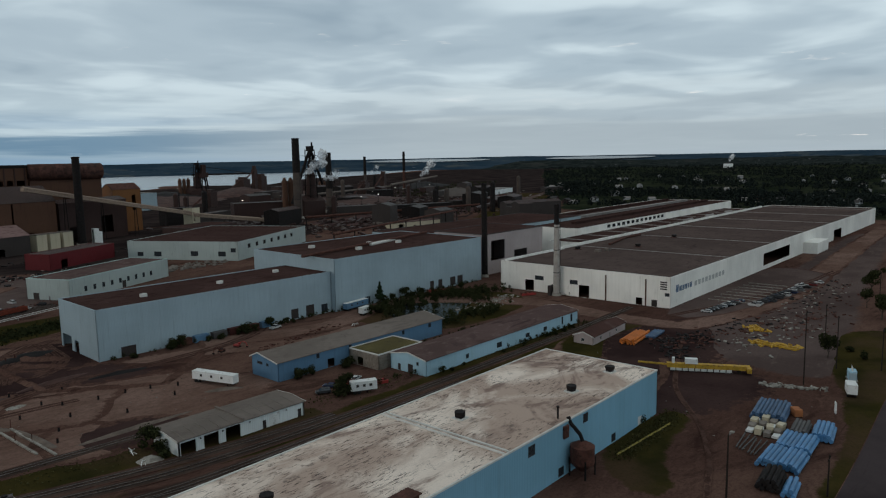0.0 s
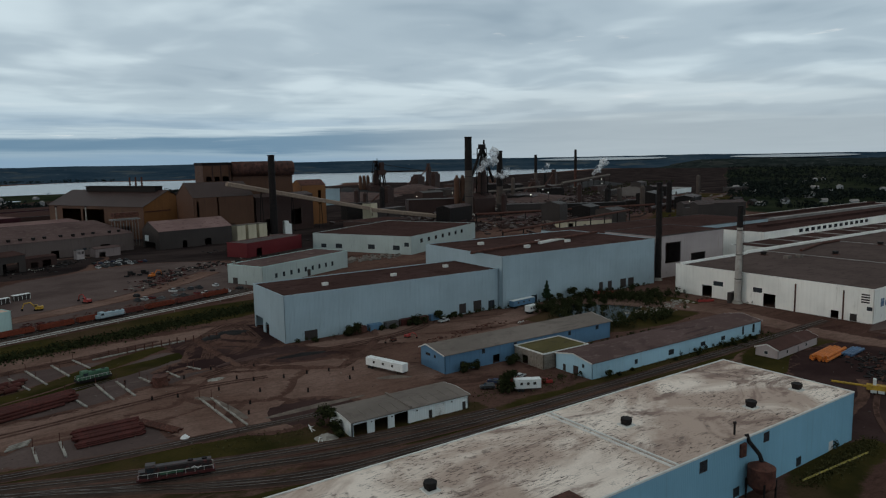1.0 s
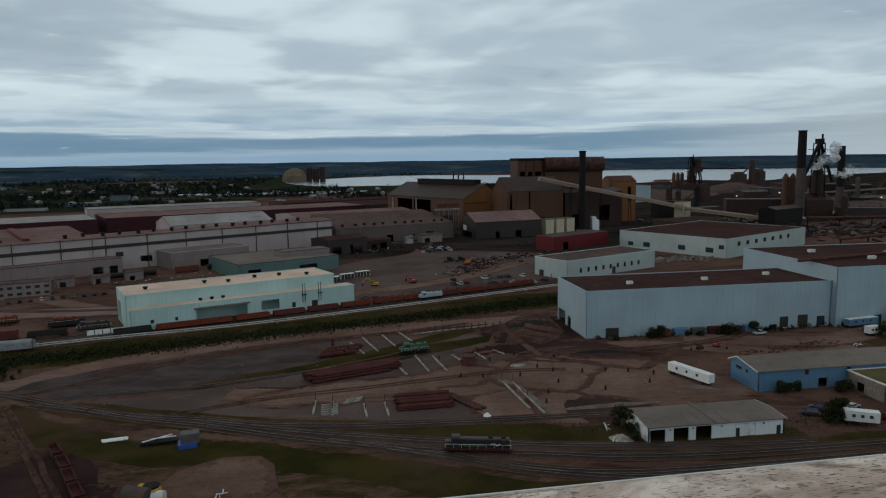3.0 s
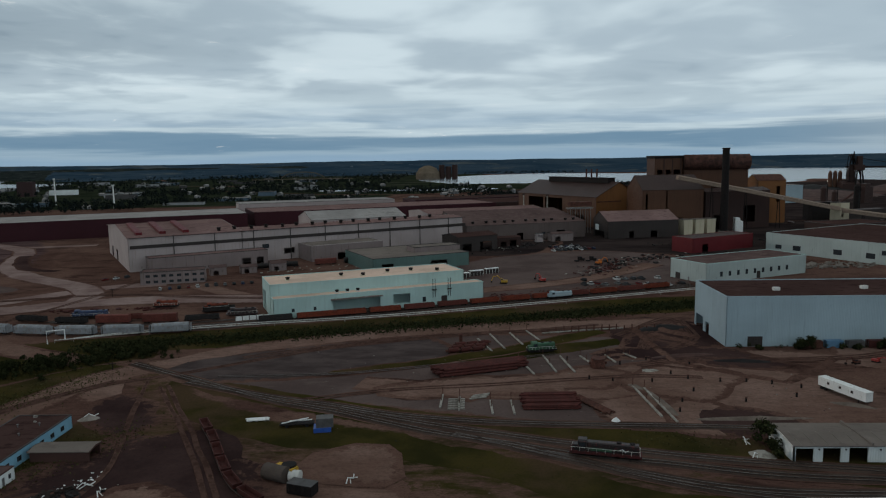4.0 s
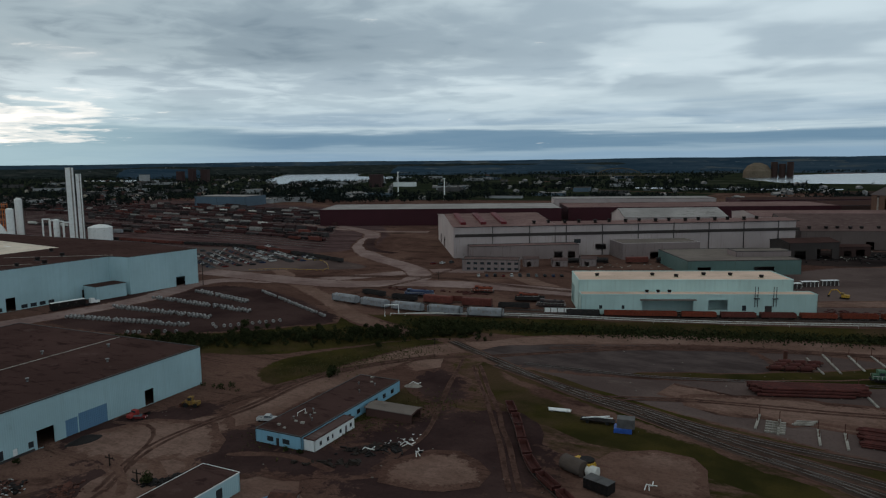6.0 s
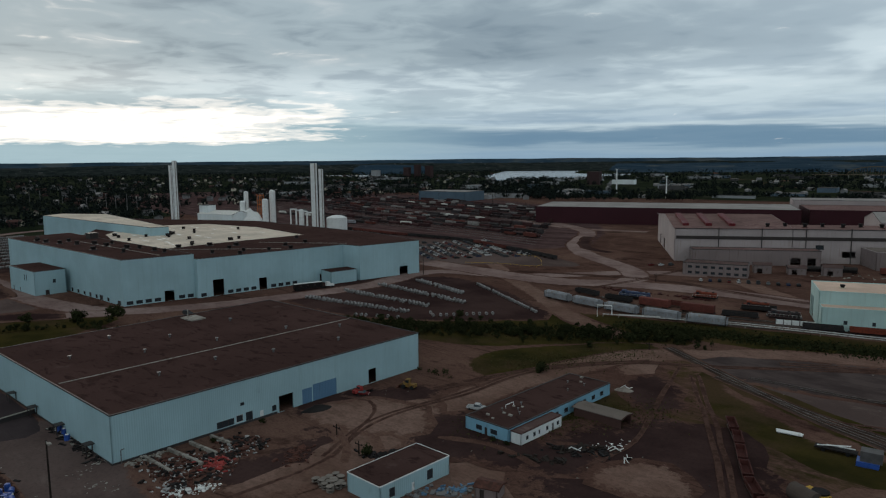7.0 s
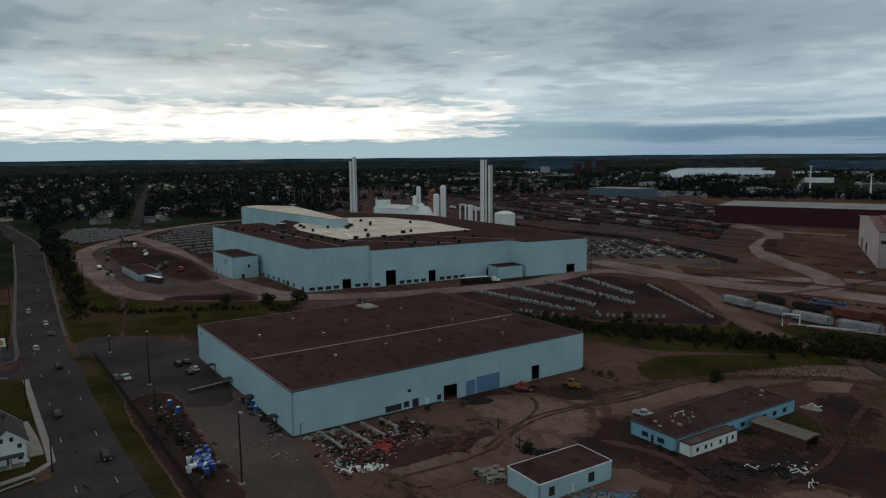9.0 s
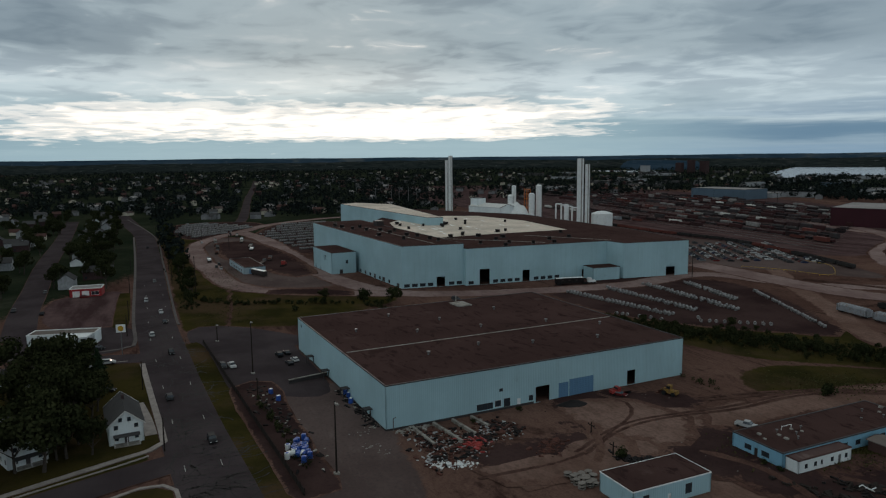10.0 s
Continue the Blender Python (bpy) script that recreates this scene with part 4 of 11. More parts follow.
strip("road", [(-800, 95), (-866, 111), (-1306, 178), (-1525, 215), (-2262, 333)], 10, ASPHALT, 0.17, "straight grey street running into the town", rim=1.0, wobble=0.2)
strip("road", [(-262, 4), (-268, -24), (-262, -60), (-250, -130)], 11, ASPHALT, 0.17, "grey side street at the filling station", rim=0.4, wobble=0.05)
strip("road", [(-168, 8), (-163, -8), (-156, -26), (-140, -70)], 10, ASPHALT, 0.17, "side street with pale kerbs", rim=0.4, wobble=0.05)
strip("road", [(-310, -48), (-366, -53), (-430, -56), (-540, -62), (-700, -66), (-900, -74)], 12, ASPHALT, 0.16, "residential street among trees", rim=0.6, wobble=0.1)
patch("parking_lot", [(-297, 15), (-232, 19), (-212, 25), (-200, 48), (-258, 49), (-262, 58), (-296, 34)], ASPHALT, 0.14, "worn asphalt car park beside the warehouse", "parking lot", rim=1, wobble=0.3)
patch("parking_lot", [(-205, 26), (-135, 28), (-120, 44), (-150, 52), (-205, 50)], GRAVEL, 0.13, "worn dirty hardstanding", "parking lot", rim=3, wobble=0.8)
patch("forecourt", [(-280, -10), (-276, -44), (-300, -50), (-318, -40), (-316, -10)], ASPHALT, 0.15, "asphalt forecourt of the filling station", "forecourt", rim=1, wobble=0.2)
patch("forecourt", [(-330, -12), (-332, -38), (-392, -42), (-404, -14)], YARD_RED, 0.12, "reddish gravel lot beside the street", "forecourt", rim=2, wobble=0.4)
patch("parking_lot", [(300, 136), (296, 118), (372, 104), (432, 108), (432, 138)], GRAVEL, 0.14, "dusty car park at the white mill", "parking lot", rim=2, wobble=0.4)

# ---- buildings ----
def rect(x, y, rot, w, d):
    c, s = math.cos(radians(rot)), math.sin(radians(rot))
    return [(x, y), (x + w * c, y + w * s), (x + w * c - d * s, y + w * s + d * c), (x - d * s, y + d * c)]


def wall_shape(p, q, h, holes, t=0.35, peak=None):
    """A wall from p to q with openings (along, along, low, high); the outside is on the right. peak: (where, height) of a gable top."""
    p, q = Vector(p), Vector(q)
    e = (q - p).normalized()
    n = Vector((e.y, -e.x))
    L = (q - p).length
    xs = sorted({0.0, L} | {min(max(v, 0), L) for o in holes for v in o[:2]})
    zs = sorted({0.0, h} | {min(max(v, 0), h) for o in holes for v in o[2:4]})
    sh = Shape()

    def at(s, z, inn):
        g = p + e * s - n * (t if inn else 0)
        return (g.x, g.y, z)

    def is_hole(i, j):
        if not (0 <= i < len(xs) - 1 and 0 <= j < len(zs) - 1):
            return True
        a, b = (xs[i] + xs[i + 1]) / 2, (zs[j] + zs[j + 1]) / 2
        return any(o[0] < a < o[1] and o[2] < b < o[3] for o in holes)

    for i in range(len(xs) - 1):
        for j in range(len(zs) - 1):
            if is_hole(i, j):
                continue
            a, b, c, d = xs[i], xs[i + 1], zs[j], zs[j + 1]
            sh.add([at(a, c, 0), at(b, c, 0), at(b, d, 0), at(a, d, 0)], [(0, 1, 2, 3)])
            sh.add([at(a, c, 1), at(b, c, 1), at(b, d, 1), at(a, d, 1)], [(3, 2, 1, 0)])
            if is_hole(i - 1, j):
                sh.add([at(a, c, 0), at(a, d, 0), at(a, d, 1), at(a, c, 1)], [(0, 1, 2, 3)])
            if is_hole(i + 1, j):
                sh.add([at(b, c, 0), at(b, d, 0), at(b, d, 1), at(b, c, 1)], [(3, 2, 1, 0)])
            if is_hole(i, j - 1) and c > 0:
                sh.add([at(a, c, 0), at(b, c, 0), at(b, c, 1), at(a, c, 1)], [(3, 2, 1, 0)])
            if is_hole(i, j + 1) and not (peak and d == h):
                sh.add([at(a, d, 0), at(b, d, 0), at(b, d, 1), at(a, d, 1)], [(0, 1, 2, 3)])
    if peak:
        s, z = peak
        sh.add([at(0, h, 0), at(L, h, 0), at(s, z, 0), at(0, h, 1), at(L, h, 1), at(s, z, 1)], [(0, 1, 2), (5, 4, 3), (1, 4, 5, 2), (2, 5, 3, 0)])
    return sh


def fill_hole(owner, p, q, o):
    """What sits in an opening: a door leaf, a roller door or a window."""
    kind = o[4]
    p, q = Vector(p), Vector(q)
    e = (q - p).normalized()
    m = Matrix.Translation((p.x, p.y, 0)) @ Matrix.Rotation(math.atan2(e.y, e.x), 4, "Z")
    a, b, c, d = o[:4]
    if kind in ("door", "roll", "panel"):
        sh = Shape().box(a, b, 0.14, 0.22, c, d, m)
        if kind == "roll":
            prof = [(0.22, d), (0.22, c)]
            for k in range(int((d - c) / 0.6)):
                z = c + 0.6 * k
                prof += [(0.14, z + 0.02), (0.10, z + 0.08), (0.10, z + 0.5), (0.14, z + 0.56)]
            sh = Shape().extrude_x(prof + [(0.14, d)], a, b, m)
        elif kind == "door":
            sh.box(a + 0.12, b - 0.12, 0.11, 0.14, c + 0.1, d - 0.15, m)
        part("door", sh, o[5] if len(o) > 5 else GREY_STEEL, owner)
    elif kind == "win":
        fr = Shape()
        for x0, x1, z0, z1 in ((a, b, c, c + 0.12), (a, b, d - 0.12, d), (a, a + 0.1, c + 0.12, d - 0.12), (b - 0.1, b, c + 0.12, d - 0.12)):
            fr.box(x0, x1, 0.05, 0.17, z0, z1, m)
        k = max(1, int(round((b - a) / 1.6)))
        for i in range(1, k):
            x = a + (b - a) * i / k
            fr.box(x - 0.04, x + 0.04, 0.05, 0.15, c + 0.12, d - 0.12, m)
        w = part("window", fr, o[5] if len(o) > 5 else TRIM_WHITE, owner)
        part("pane", Shape().box(a + 0.05, b - 0.05, 0.09, 0.12, c + 0.06, d - 0.06, m), GLASS, w)


def building(name, label, poly, h, wall, roof, holes=None, category="building", gable=0.0, ridge=0.5, trim=None, over=0.35, trim_h=0.45, z=0.0, skip=(), plain=False, faced=None, trim_w=0.3):
    """A hollow building over a plan outline (anticlockwise). gable: height of the ridge over the eaves, drawn along the first edge; ridge: its place across."""
    holes = holes or {}
    x, y = poly[0]
    rot = math.degrees(math.atan2(poly[1][1] - y, poly[1][0] - x))
    th = thing(name, label, category, x, y, z, rot)
    inv = Matrix.Rotation(-radians(rot), 2)
    pl = [inv @ (Vector(p) - Vector(poly[0])) for p in poly]
    n = len(pl)
    if plain:
        w, d = (pl[1] - pl[0]).length, (pl[2] - pl[1]).length
        sh = Shape()
        if gable:
            sh.extrude_x([(0, 0), (d, 0), (d, h), (d * ridge, h + gable), (0, h)], 0, w)
        else:
            sh.prism([tuple(p) for p in pl], 0, h)
        part("wall", sh, wall, th)
    for i in range(n):
        if i in skip or plain:
            continue
        p, q = pl[i], pl[(i + 1) % n]
        L = (q - p).length
        hs = [o for o in holes.get(i, ())]
        peak = None
        if gable and i == 1:
            peak = (L * ridge, h + gable)
        if gable and i == 3:
            peak = (L * (1 - ridge), h + gable)
        # butt the walls: the second and fourth stand between the first and third
        part("wall", wall_shape(p, q, h, hs, peak=peak), (faced or {}).get(i, wall), th)
        for o in hs:
            if len(o) > 4:
                fill_hole(th, p, q, o)
    trim = trim or TRIM_DARK
    if gable:
        w, d = (pl[1] - pl[0]).length, (pl[2] - pl[1]).length
        yr = d * ridge
        t = 0.22
        for lo, hi, sgn in ((-over, yr, 0), (d + over, yr, 1)):
            run = yr if sgn == 0 else d - yr
            zl = h - gable * over / run
            ya, yb = (lo, hi) if sgn == 0 else (hi, lo)
            za, zb = (zl, h + gable) if sgn == 0 else (h + gable, zl)
            sh = Shape().extrude_x([(ya, za + 0.02), (yb, zb + 0.02), (yb, zb + t), (ya, za + t)], -over, w + over)
            part("roof", sh, roof, th)
        for xe in (-over - 0.06, w + over):
            sh = Shape().extrude_x([(-over, h - gable * over / yr - 0.12), (yr, h + gable - 0.12), (yr, h + gable + t + 0.06), (-over, h - gable * over / yr + t + 0.06)], xe, xe + 0.06)
            sh.extrude_x([(yr, h + gable - 0.12), (d + over, h - gable * over / (d - yr) - 0.12), (d + over, h - gable * over / (d - yr) + t + 0.06), (yr, h + gable + t + 0.06)], xe, xe + 0.06)
            part("bargeboard", sh, trim, th)
    else:
        part("roof", Shape().prism([tuple(p) for p in pl], h + 0.02, h + 0.2), roof, th)
        rings = []
        for off in (-0.08, trim_w):
            ring = []
            for i in range(n):
                a, b = (pl[i] - pl[i - 1]).normalized(), (pl[(i + 1) % n] - pl[i]).normalized()
                ring.append(pl[i] + off * (Vector((-a.y, a.x)) + Vector((-b.y, b.x))))
            rings.append(ring)
        v = [(p.x, p.y, zz) for zz in (h + 0.04, h + trim_h) for ring in rings for p in ring]
        f = []
        for i in range(n):
            k = (i + 1) % n
            f += [(i, k, k + 2 * n, i + 2 * n), (k + n, i + n, i + 3 * n, k + 3 * n), (i + 2 * n, k + 2 * n, k + 3 * n, i + 3 * n), (i + n, k + n, k, i)]
        part("parapet", Shape().add(v, f), trim, th)
    return th


def roof_vent(owner, x, y, z, s=1.6, h=1.2, body=None, curb=None):
    """A dark exhaust hood on a pale curb."""
    v = part("roof_vent", Shape().box(x - s * 0.35, x + s * 0.35, y - s * 0.35, y + s * 0.35, z + 0.3, z + h * 0.6).prism(
        [(x + s * 0.55 * math.cos(a), y + s * 0.55 * math.sin(a)) for a in [k * math.pi / 4 + 0.39 for k in range(8)]], z + h * 0.6, z + h), body or BLACK_STEEL, owner)
    part("curb", Shape().box(x - s * 0.6, x + s * 0.6, y - s * 0.6, y + s * 0.6, z, z + 0.3), curb or TRIM_WHITE, v)
    return v


# the near warehouse with the old white roof
NB_ROT = 1.75
nb = building("warehouse", "pale blue warehouse with a flaking white roof", rect(-25, 76.3, NB_ROT, 197.2, 35.2), 12.0, NEAR_BLUE, FLAKED_WHITE, {
    0: [(157.9, 160.2, 9.4, 11.6, "win", TRIM_DARK), (135.8, 138.4, 8.8, 11.2, "win", TRIM_DARK), (147.4, 149.7, 0.3, 2.4, "win", TRIM_DARK),
        (159.3, 161.7, 0.3, 2.5, "win", TRIM_DARK), (171.6, 173.8, 0.3, 2.4, "win", TRIM_DARK), (186, 188.4, 0.02, 2.4, "door", TRIM_WHITE), (100, 104, 0.02, 4.2)]},
    trim=TRIM_WHITE, trim_h=0.4)
for vx, vy in ((137.5, 19.4), (168.2, 9.2), (188.2, 9.3), (87, 20.3)):
    roof_vent(nb, vx, vy, 12.2, 2.3, 1.7)
part("fire_wall", Shape().box(127.9, 128.3, 0.4, 34.8, 12.15, 12.55).box(129.4, 129.8, 0.4, 34.8, 12.15, 12.5), TRIM_WHITE, nb, "pale low fire wall across the roof")
part("flue", Shape().tube((151, 2.4, 12.1), (151, 2.4, 14.6), 0.22).tube((151, 2.4, 14.6), (151, 2.4, 15.0), 0.36), BLACK_STEEL, nb)
for k in range(2):
    part("downpipe", Shape().box(101.5 + 0.9 * k, 101.8 + 0.9 * k, -0.3, 0.0, 0, 12.0), RUST, nb, "rust-streaked pipe")
part("roof_box", Shape().box(99, 104, 0.6, 3.4, 12.2, 13.4).prism([(98.6, 0.3), (104.4, 0.3), (104.4, 3.7), (98.6, 3.7)], 13.4, 13.6), RUST, nb, "rusty duct box on the roof edge")

# long grey-blue works hall in two heights
w1 = building("works_hall", "long grey-blue sheet metal hall with brown roof", rect(93.3, 255.5, 0.3, 105, 35.5), 18.4, GREY_BLUE, BROWN_ROOF, {
    3: [(1.5, 10.5, 0.02, 5.6), (13.5, 17.5, 0.02, 4.6)],
    0: [(8, 13.5, 0.02, 3.8, "roll", MILL_DARK), (82.4, 86.3, 0.3, 4.8, "roll", MILL_DARK), (90.4, 95, 0.3, 5.2, "roll", MILL_DARK), (99, 102.6, 0.3, 4.3, "win", TRIM_DARK)]}, trim=GREY_BLUE, trim_h=0.5)
for vx, vy in ((22, 12), (56, 14), (88, 20)):
    part("roof_hatch", Shape().box(vx, vx + 2.4, vy, vy + 1.6, 18.6, 19.8), TRIM_WHITE, w1, "pale roof hatch")
w2 = building("works_hall", "tall grey-blue hall with brown roof and dark doors", rect(198.6, 253.5, 0.6, 107, 66), 24.2, GREY_BLUE, BROWN_ROOF, {
    0: [(64, 67, 0.5, 5.2, "roll", MILL_DARK), (70.4, 73.6, 0.5, 5.2, "roll", MILL_DARK), (80, 84.4, 0.5, 5.2, "roll", MILL_DARK), (86, 90.5, 0.5, 5.2, "roll", MILL_DARK), (18, 21.5, 0.4, 4.2, "win", TRIM_DARK)]}, trim=GREY_BLUE, trim_h=0.5)
for vx, vy in ((20, 44), (48, 30), (62, 22), (30, 18)):
    part("roof_hatch", Shape().box(vx, vx + 3, vy, vy + 1.8, 24.4, 25.8), TRIM_WHITE, w2, "pale roof hatch")
part("roof_duct", Shape().tube((-6, 16, 25.4), (104, 40, 25.6), 0.7, n=8), RUST, w2, "rusty pipe run along the roof")
part("roof_duct", Shape().tube((46, 26, 25.0), (70, 33, 25.0), 0.9, n=8), TRIM_WHITE, w2, "pale insulated duct")

# white tube mill
wm = building("tube_mill", "huge chalk-white mill with low brown roof", rect(297.6, 136.8, 1.7, 474, 95), 14.0, CHALK, MILL_ROOF, {
    3: [(15.7, 21.2, 0.02, 5.8), (47.8, 53.7, 0.02, 6.1), (78.2, 81.5, 0.02, 3.4), (42.7, 47.2, 6.0, 8.2, "win", TRIM_DARK), (21.9, 27.2, 6.2, 8.4, "win", TRIM_DARK), (92.4, 94.6, 5.4, 7.0, "win", TRIM_DARK), (86, 88.8, 0.02, 3.2, "roll", MILL_DARK)],
    0: [(134, 189, 2.3, 9.6), (309, 335, 0.02, 7.8)]}, trim=CHALK, trim_h=0.5)
for xx in (77, 151, 226, 300, 375, 450):
    part("roof_seam", Shape().box(xx, xx + 0.7, 0.5, 94.4, 14.2, 14.5), PALE_ROOF, wm, "pale expansion seam across the roof")
part("roof_edge", Shape().box(0.4, 60, 92.0, 92.8, 14.2, 15.4).box(60, 440, 93.2, 94.2, 14.2, 15.8), CHALK, wm, "long pale upstand at the roof's back edge")
for vx, vy in ((62, 84), (92, 60), (150, 62)):
    roof_vent(wm, vx, vy, 14.2, 3.0, 1.9, curb=RUST)
for vx, vy in ((58, 68), (66, 66)):
    part("roof_hatch", Shape().box(vx, vx + 3.6, vy, vy + 2.6, 14.2, 15.6), TAN_ROOF, wm, "pale roof hatch")
part("roof_duct", Shape().run([(90, 78, 15.0), (128, 86, 15.0), (150, 86, 15.0)], 0.8), RUST, wm, "rusty duct over the roof")
part("porch", Shape().prism([(221, -9), (251, -9), (251, -0.1), (221, -0.1)], 0, 7.6), CHALK, wm)
for k, (a, b) in enumerate(((90.0, 94.6),)):
    for j in range(4):
        part("louvre", Shape().box(-0.12, -0.02, 1.6, 4.8, 8.4 + 1.05 * j, 9.0 + 1.05 * j), MILL_DARK, wm, "dark louvre slat")
for yy in (11.5, 32):
    part("downpipe", Shape().box(-0.4, -0.02, yy, yy + 0.5, 0, 12.5), RUST, wm)
# faded wall sign: plain bars where the mark cannot be lettered
for k, (a, b, hh) in enumerate(((6, 9, 3.4), (10, 12.6, 2.4), (13.4, 16, 2.4), (16.8, 19.2, 2.4), (20, 21, 2.4), (22, 24.6, 2.4))):
    part("sign_bar", Shape().box(a, b, -0.1, -0.02, 6.6, 6.6 + hh), paint("faded_sign_blue_%d" % k, (0.10, 0.16, 0.26), 0.7, wear=(0.5, 0.5, 0.48), wear_amount=0.4), wm, "faded dark blue sign bar")
for k in range(9):
    part("sign_bar", Shape().box(28 + 4.6 * k, 31 + 4.6 * k, -0.1, -0.02, 6.4, 8.8), paint("ghost_sign_%d" % k, (0.50, 0.50, 0.48), 0.8), wm, "ghosted grey sign bar")
wl = building("tube_mill", "low rear bay with pale cross ribs on its brown roof", rect(392, 236.4, 1.7, 330, 30), 13.0, CHALK, BROWN_ROOF, trim=CHALK)
for k in range(11):
    part("roof_rib", Shape().box(14 + 29 * k, 14.8 + 29 * k, 0.6, 29.4, 13.2, 13.7), PALE_ROOF, wl, "pale rib across the roof")
for k in range(6):
    part("roof_light", Shape().extrude_x([(6, 13.2), (10, 13.2), (8, 15.2)], 150 + 24 * k, 168 + 24 * k), PALE_ROOF if k % 2 else MILL_ROOF, wl, "long ridge skylight")
wm2 = building("tube_mill", "rear mill bay with clerestory and brown roof", rect(430, 268, 3.2, 340, 80), 17.5, CHALK, BROWN_ROOF, trim=CHALK)
for k in range(13):
    part("clerestory_light", Shape().box(46 + 8.6 * k, 51 + 8.6 * k, -0.12, -0.02, 14.4, 16.8), GLASS, wm2)
for k in range(3):
    part("monitor", Shape().box(30 + 30 * k, 320, 18 + 22 * k, 22 + 22 * k, 17.7, 19.4).box(29 + 30 * k, 321, 17.5 + 22 * k, 22.5 + 22 * k, 19.4, 19.7), PALE_ROOF if k == 1 else BROWN_ROOF, wm2, "long roof monitor")
wm3 = building("mill_annex", "sooty pale annex with dark openings between the mills", rect(318, 262, 1.7, 62, 40), 24, MILL_GREY, BROWN_ROOF, {3: [(8, 22, 4, 17), (26, 36, 10, 20)], 0: [(6, 20, 8, 20), (30, 44, 3, 12)]})
wm4 = building("mill_annex", "grey-blue bay with flat roof", rect(322, 305, 1.7, 180, 60), 20, GREY_BLUE, BROWN_ROOF, {3: [(6, 12, 8, 14, "win", TRIM_DARK), (20, 26, 8, 14, "win", TRIM_DARK)]})

# blue gabled stores and the low sheds
ba = building("blue_store", "strong blue shed with dusty tan gable roof", rect(121.5, 185.8, 0.9, 78, 14.6), 6.3, STRONG_BLUE, TAN_ROOF, {
    0: [(15.3, 16.6, 4.3, 5.9, "win", TRIM_DARK), (29.4, 30.8, 4.3, 5.9, "win", TRIM_DARK), (6.2, 7.5, 1.2, 3.2, "win", TRIM_DARK), (55.6, 56.9, 4.2, 5.8, "win", TRIM_DARK), (70, 71.6, 4.2, 5.8, "win", TRIM_DARK), (20, 23, 0.02, 3)],
    3: [(3, 6, 4.2, 5.2, "win", TRIM_DARK), (8, 9.4, 4.2, 5.2, "win", TRIM_DARK)]}, gable=1.7, ridge=0.72, trim=TRIM_WHITE, over=0.6)
lb = building("long_shed", "sky blue long shed with rust-stained gable roof", rect(155.6, 153.2, 1.2, 93.4, 16.4), 5.2, SKY_BLUE, RUST_ROOF, {
    0: [(37.5, 40.5, 1.3, 3.2, "win", TRIM_DARK), (55.5, 58.2, 1.4, 3.0, "win", TRIM_DARK), (67.8, 70.2, 1.6, 3.1, "win", TRIM_DARK), (81, 82.2, 1.6, 4.8, "win", TRIM_DARK), (87.8, 89.3, 1.5, 4.8, "win", TRIM_DARK), (20, 21.6, 1.4, 3.0, "win", TRIM_DARK)],
    3: [(8, 10.4, 0.02, 2.9, "door", MILL_DARK), (3.3, 4.7, 0.02, 2.3, "door", MILL_DARK), (12, 13, 3.0, 4.2, "win", TRIM_DARK)]}, gable=1.5, trim=TRIM_WHITE)
building("link_shed", "low dun link shed with mossy yellow roof", rect(150.5, 170.4, 0.9, 21, 14.8), 5.0, paint("dun_render", (0.22, 0.19, 0.16), 0.9, wear=(0.12, 0.1, 0.085), wear_amount=0.4), MOSS, {3: [(4, 7, 0.02, 3.0)]}, trim=TRIM_WHITE)
ga = building("garage", "white garage with three open bays and tan roof", rect(73.2, 155.8, 0, 36.4, 13.4), 3.9, WHITE_WALL, TAN_ROOF, {
    0: [(0.5, 4.5, 0.02, 3.3), (6.6, 10.6, 0.02, 3.4), (12.5, 16.7, 0.02, 3.5), (25.2, 28.5, 0.02, 3.4, "roll", WHITE), (23.2, 24.3, 0.02, 2.3, "door", MILL_DARK), (34.3, 35.5, 0.02, 2.3, "door", MILL_DARK)]}, gable=0.55, trim=TRIM_WHITE, over=0.4)
part("roof_step", Shape().box(17.2, 17.7, -0.3, 13.7, 4.2, 4.75), TAN_ROOF, ga)
for k in range(11):
    part("rafter_seam", Shape().extrude_x([(-0.35, 4.14), (6.7, 4.70), (6.7, 4.76), (-0.35, 4.20)], 1.5 + 3.2 * k, 1.58 + 3.2 * k), TIMBER, ga)
for xx in (5.5, 11.5, 19.2, 30.5):
    part("wall_lamp", Shape().box(xx, xx + 0.3, -0.3, -0.02, 3.0, 3.3), TRIM_DARK, ga)
building("small_house", "grey-white small house with brown roof", rect(222, 131.5, 5, 29, 8), 3.0, MILL_GREY, SHINGLE_RED, {0: [(6, 7.2, 0.9, 2.2, "win"), (14, 15, 0.02, 2.1, "door"), (20, 21.4, 0.9, 2.2, "win")], 3: [(3, 4.4, 0.9, 2.2, "win")]}, "house", gable=1.5, trim=TRIM_WHITE)

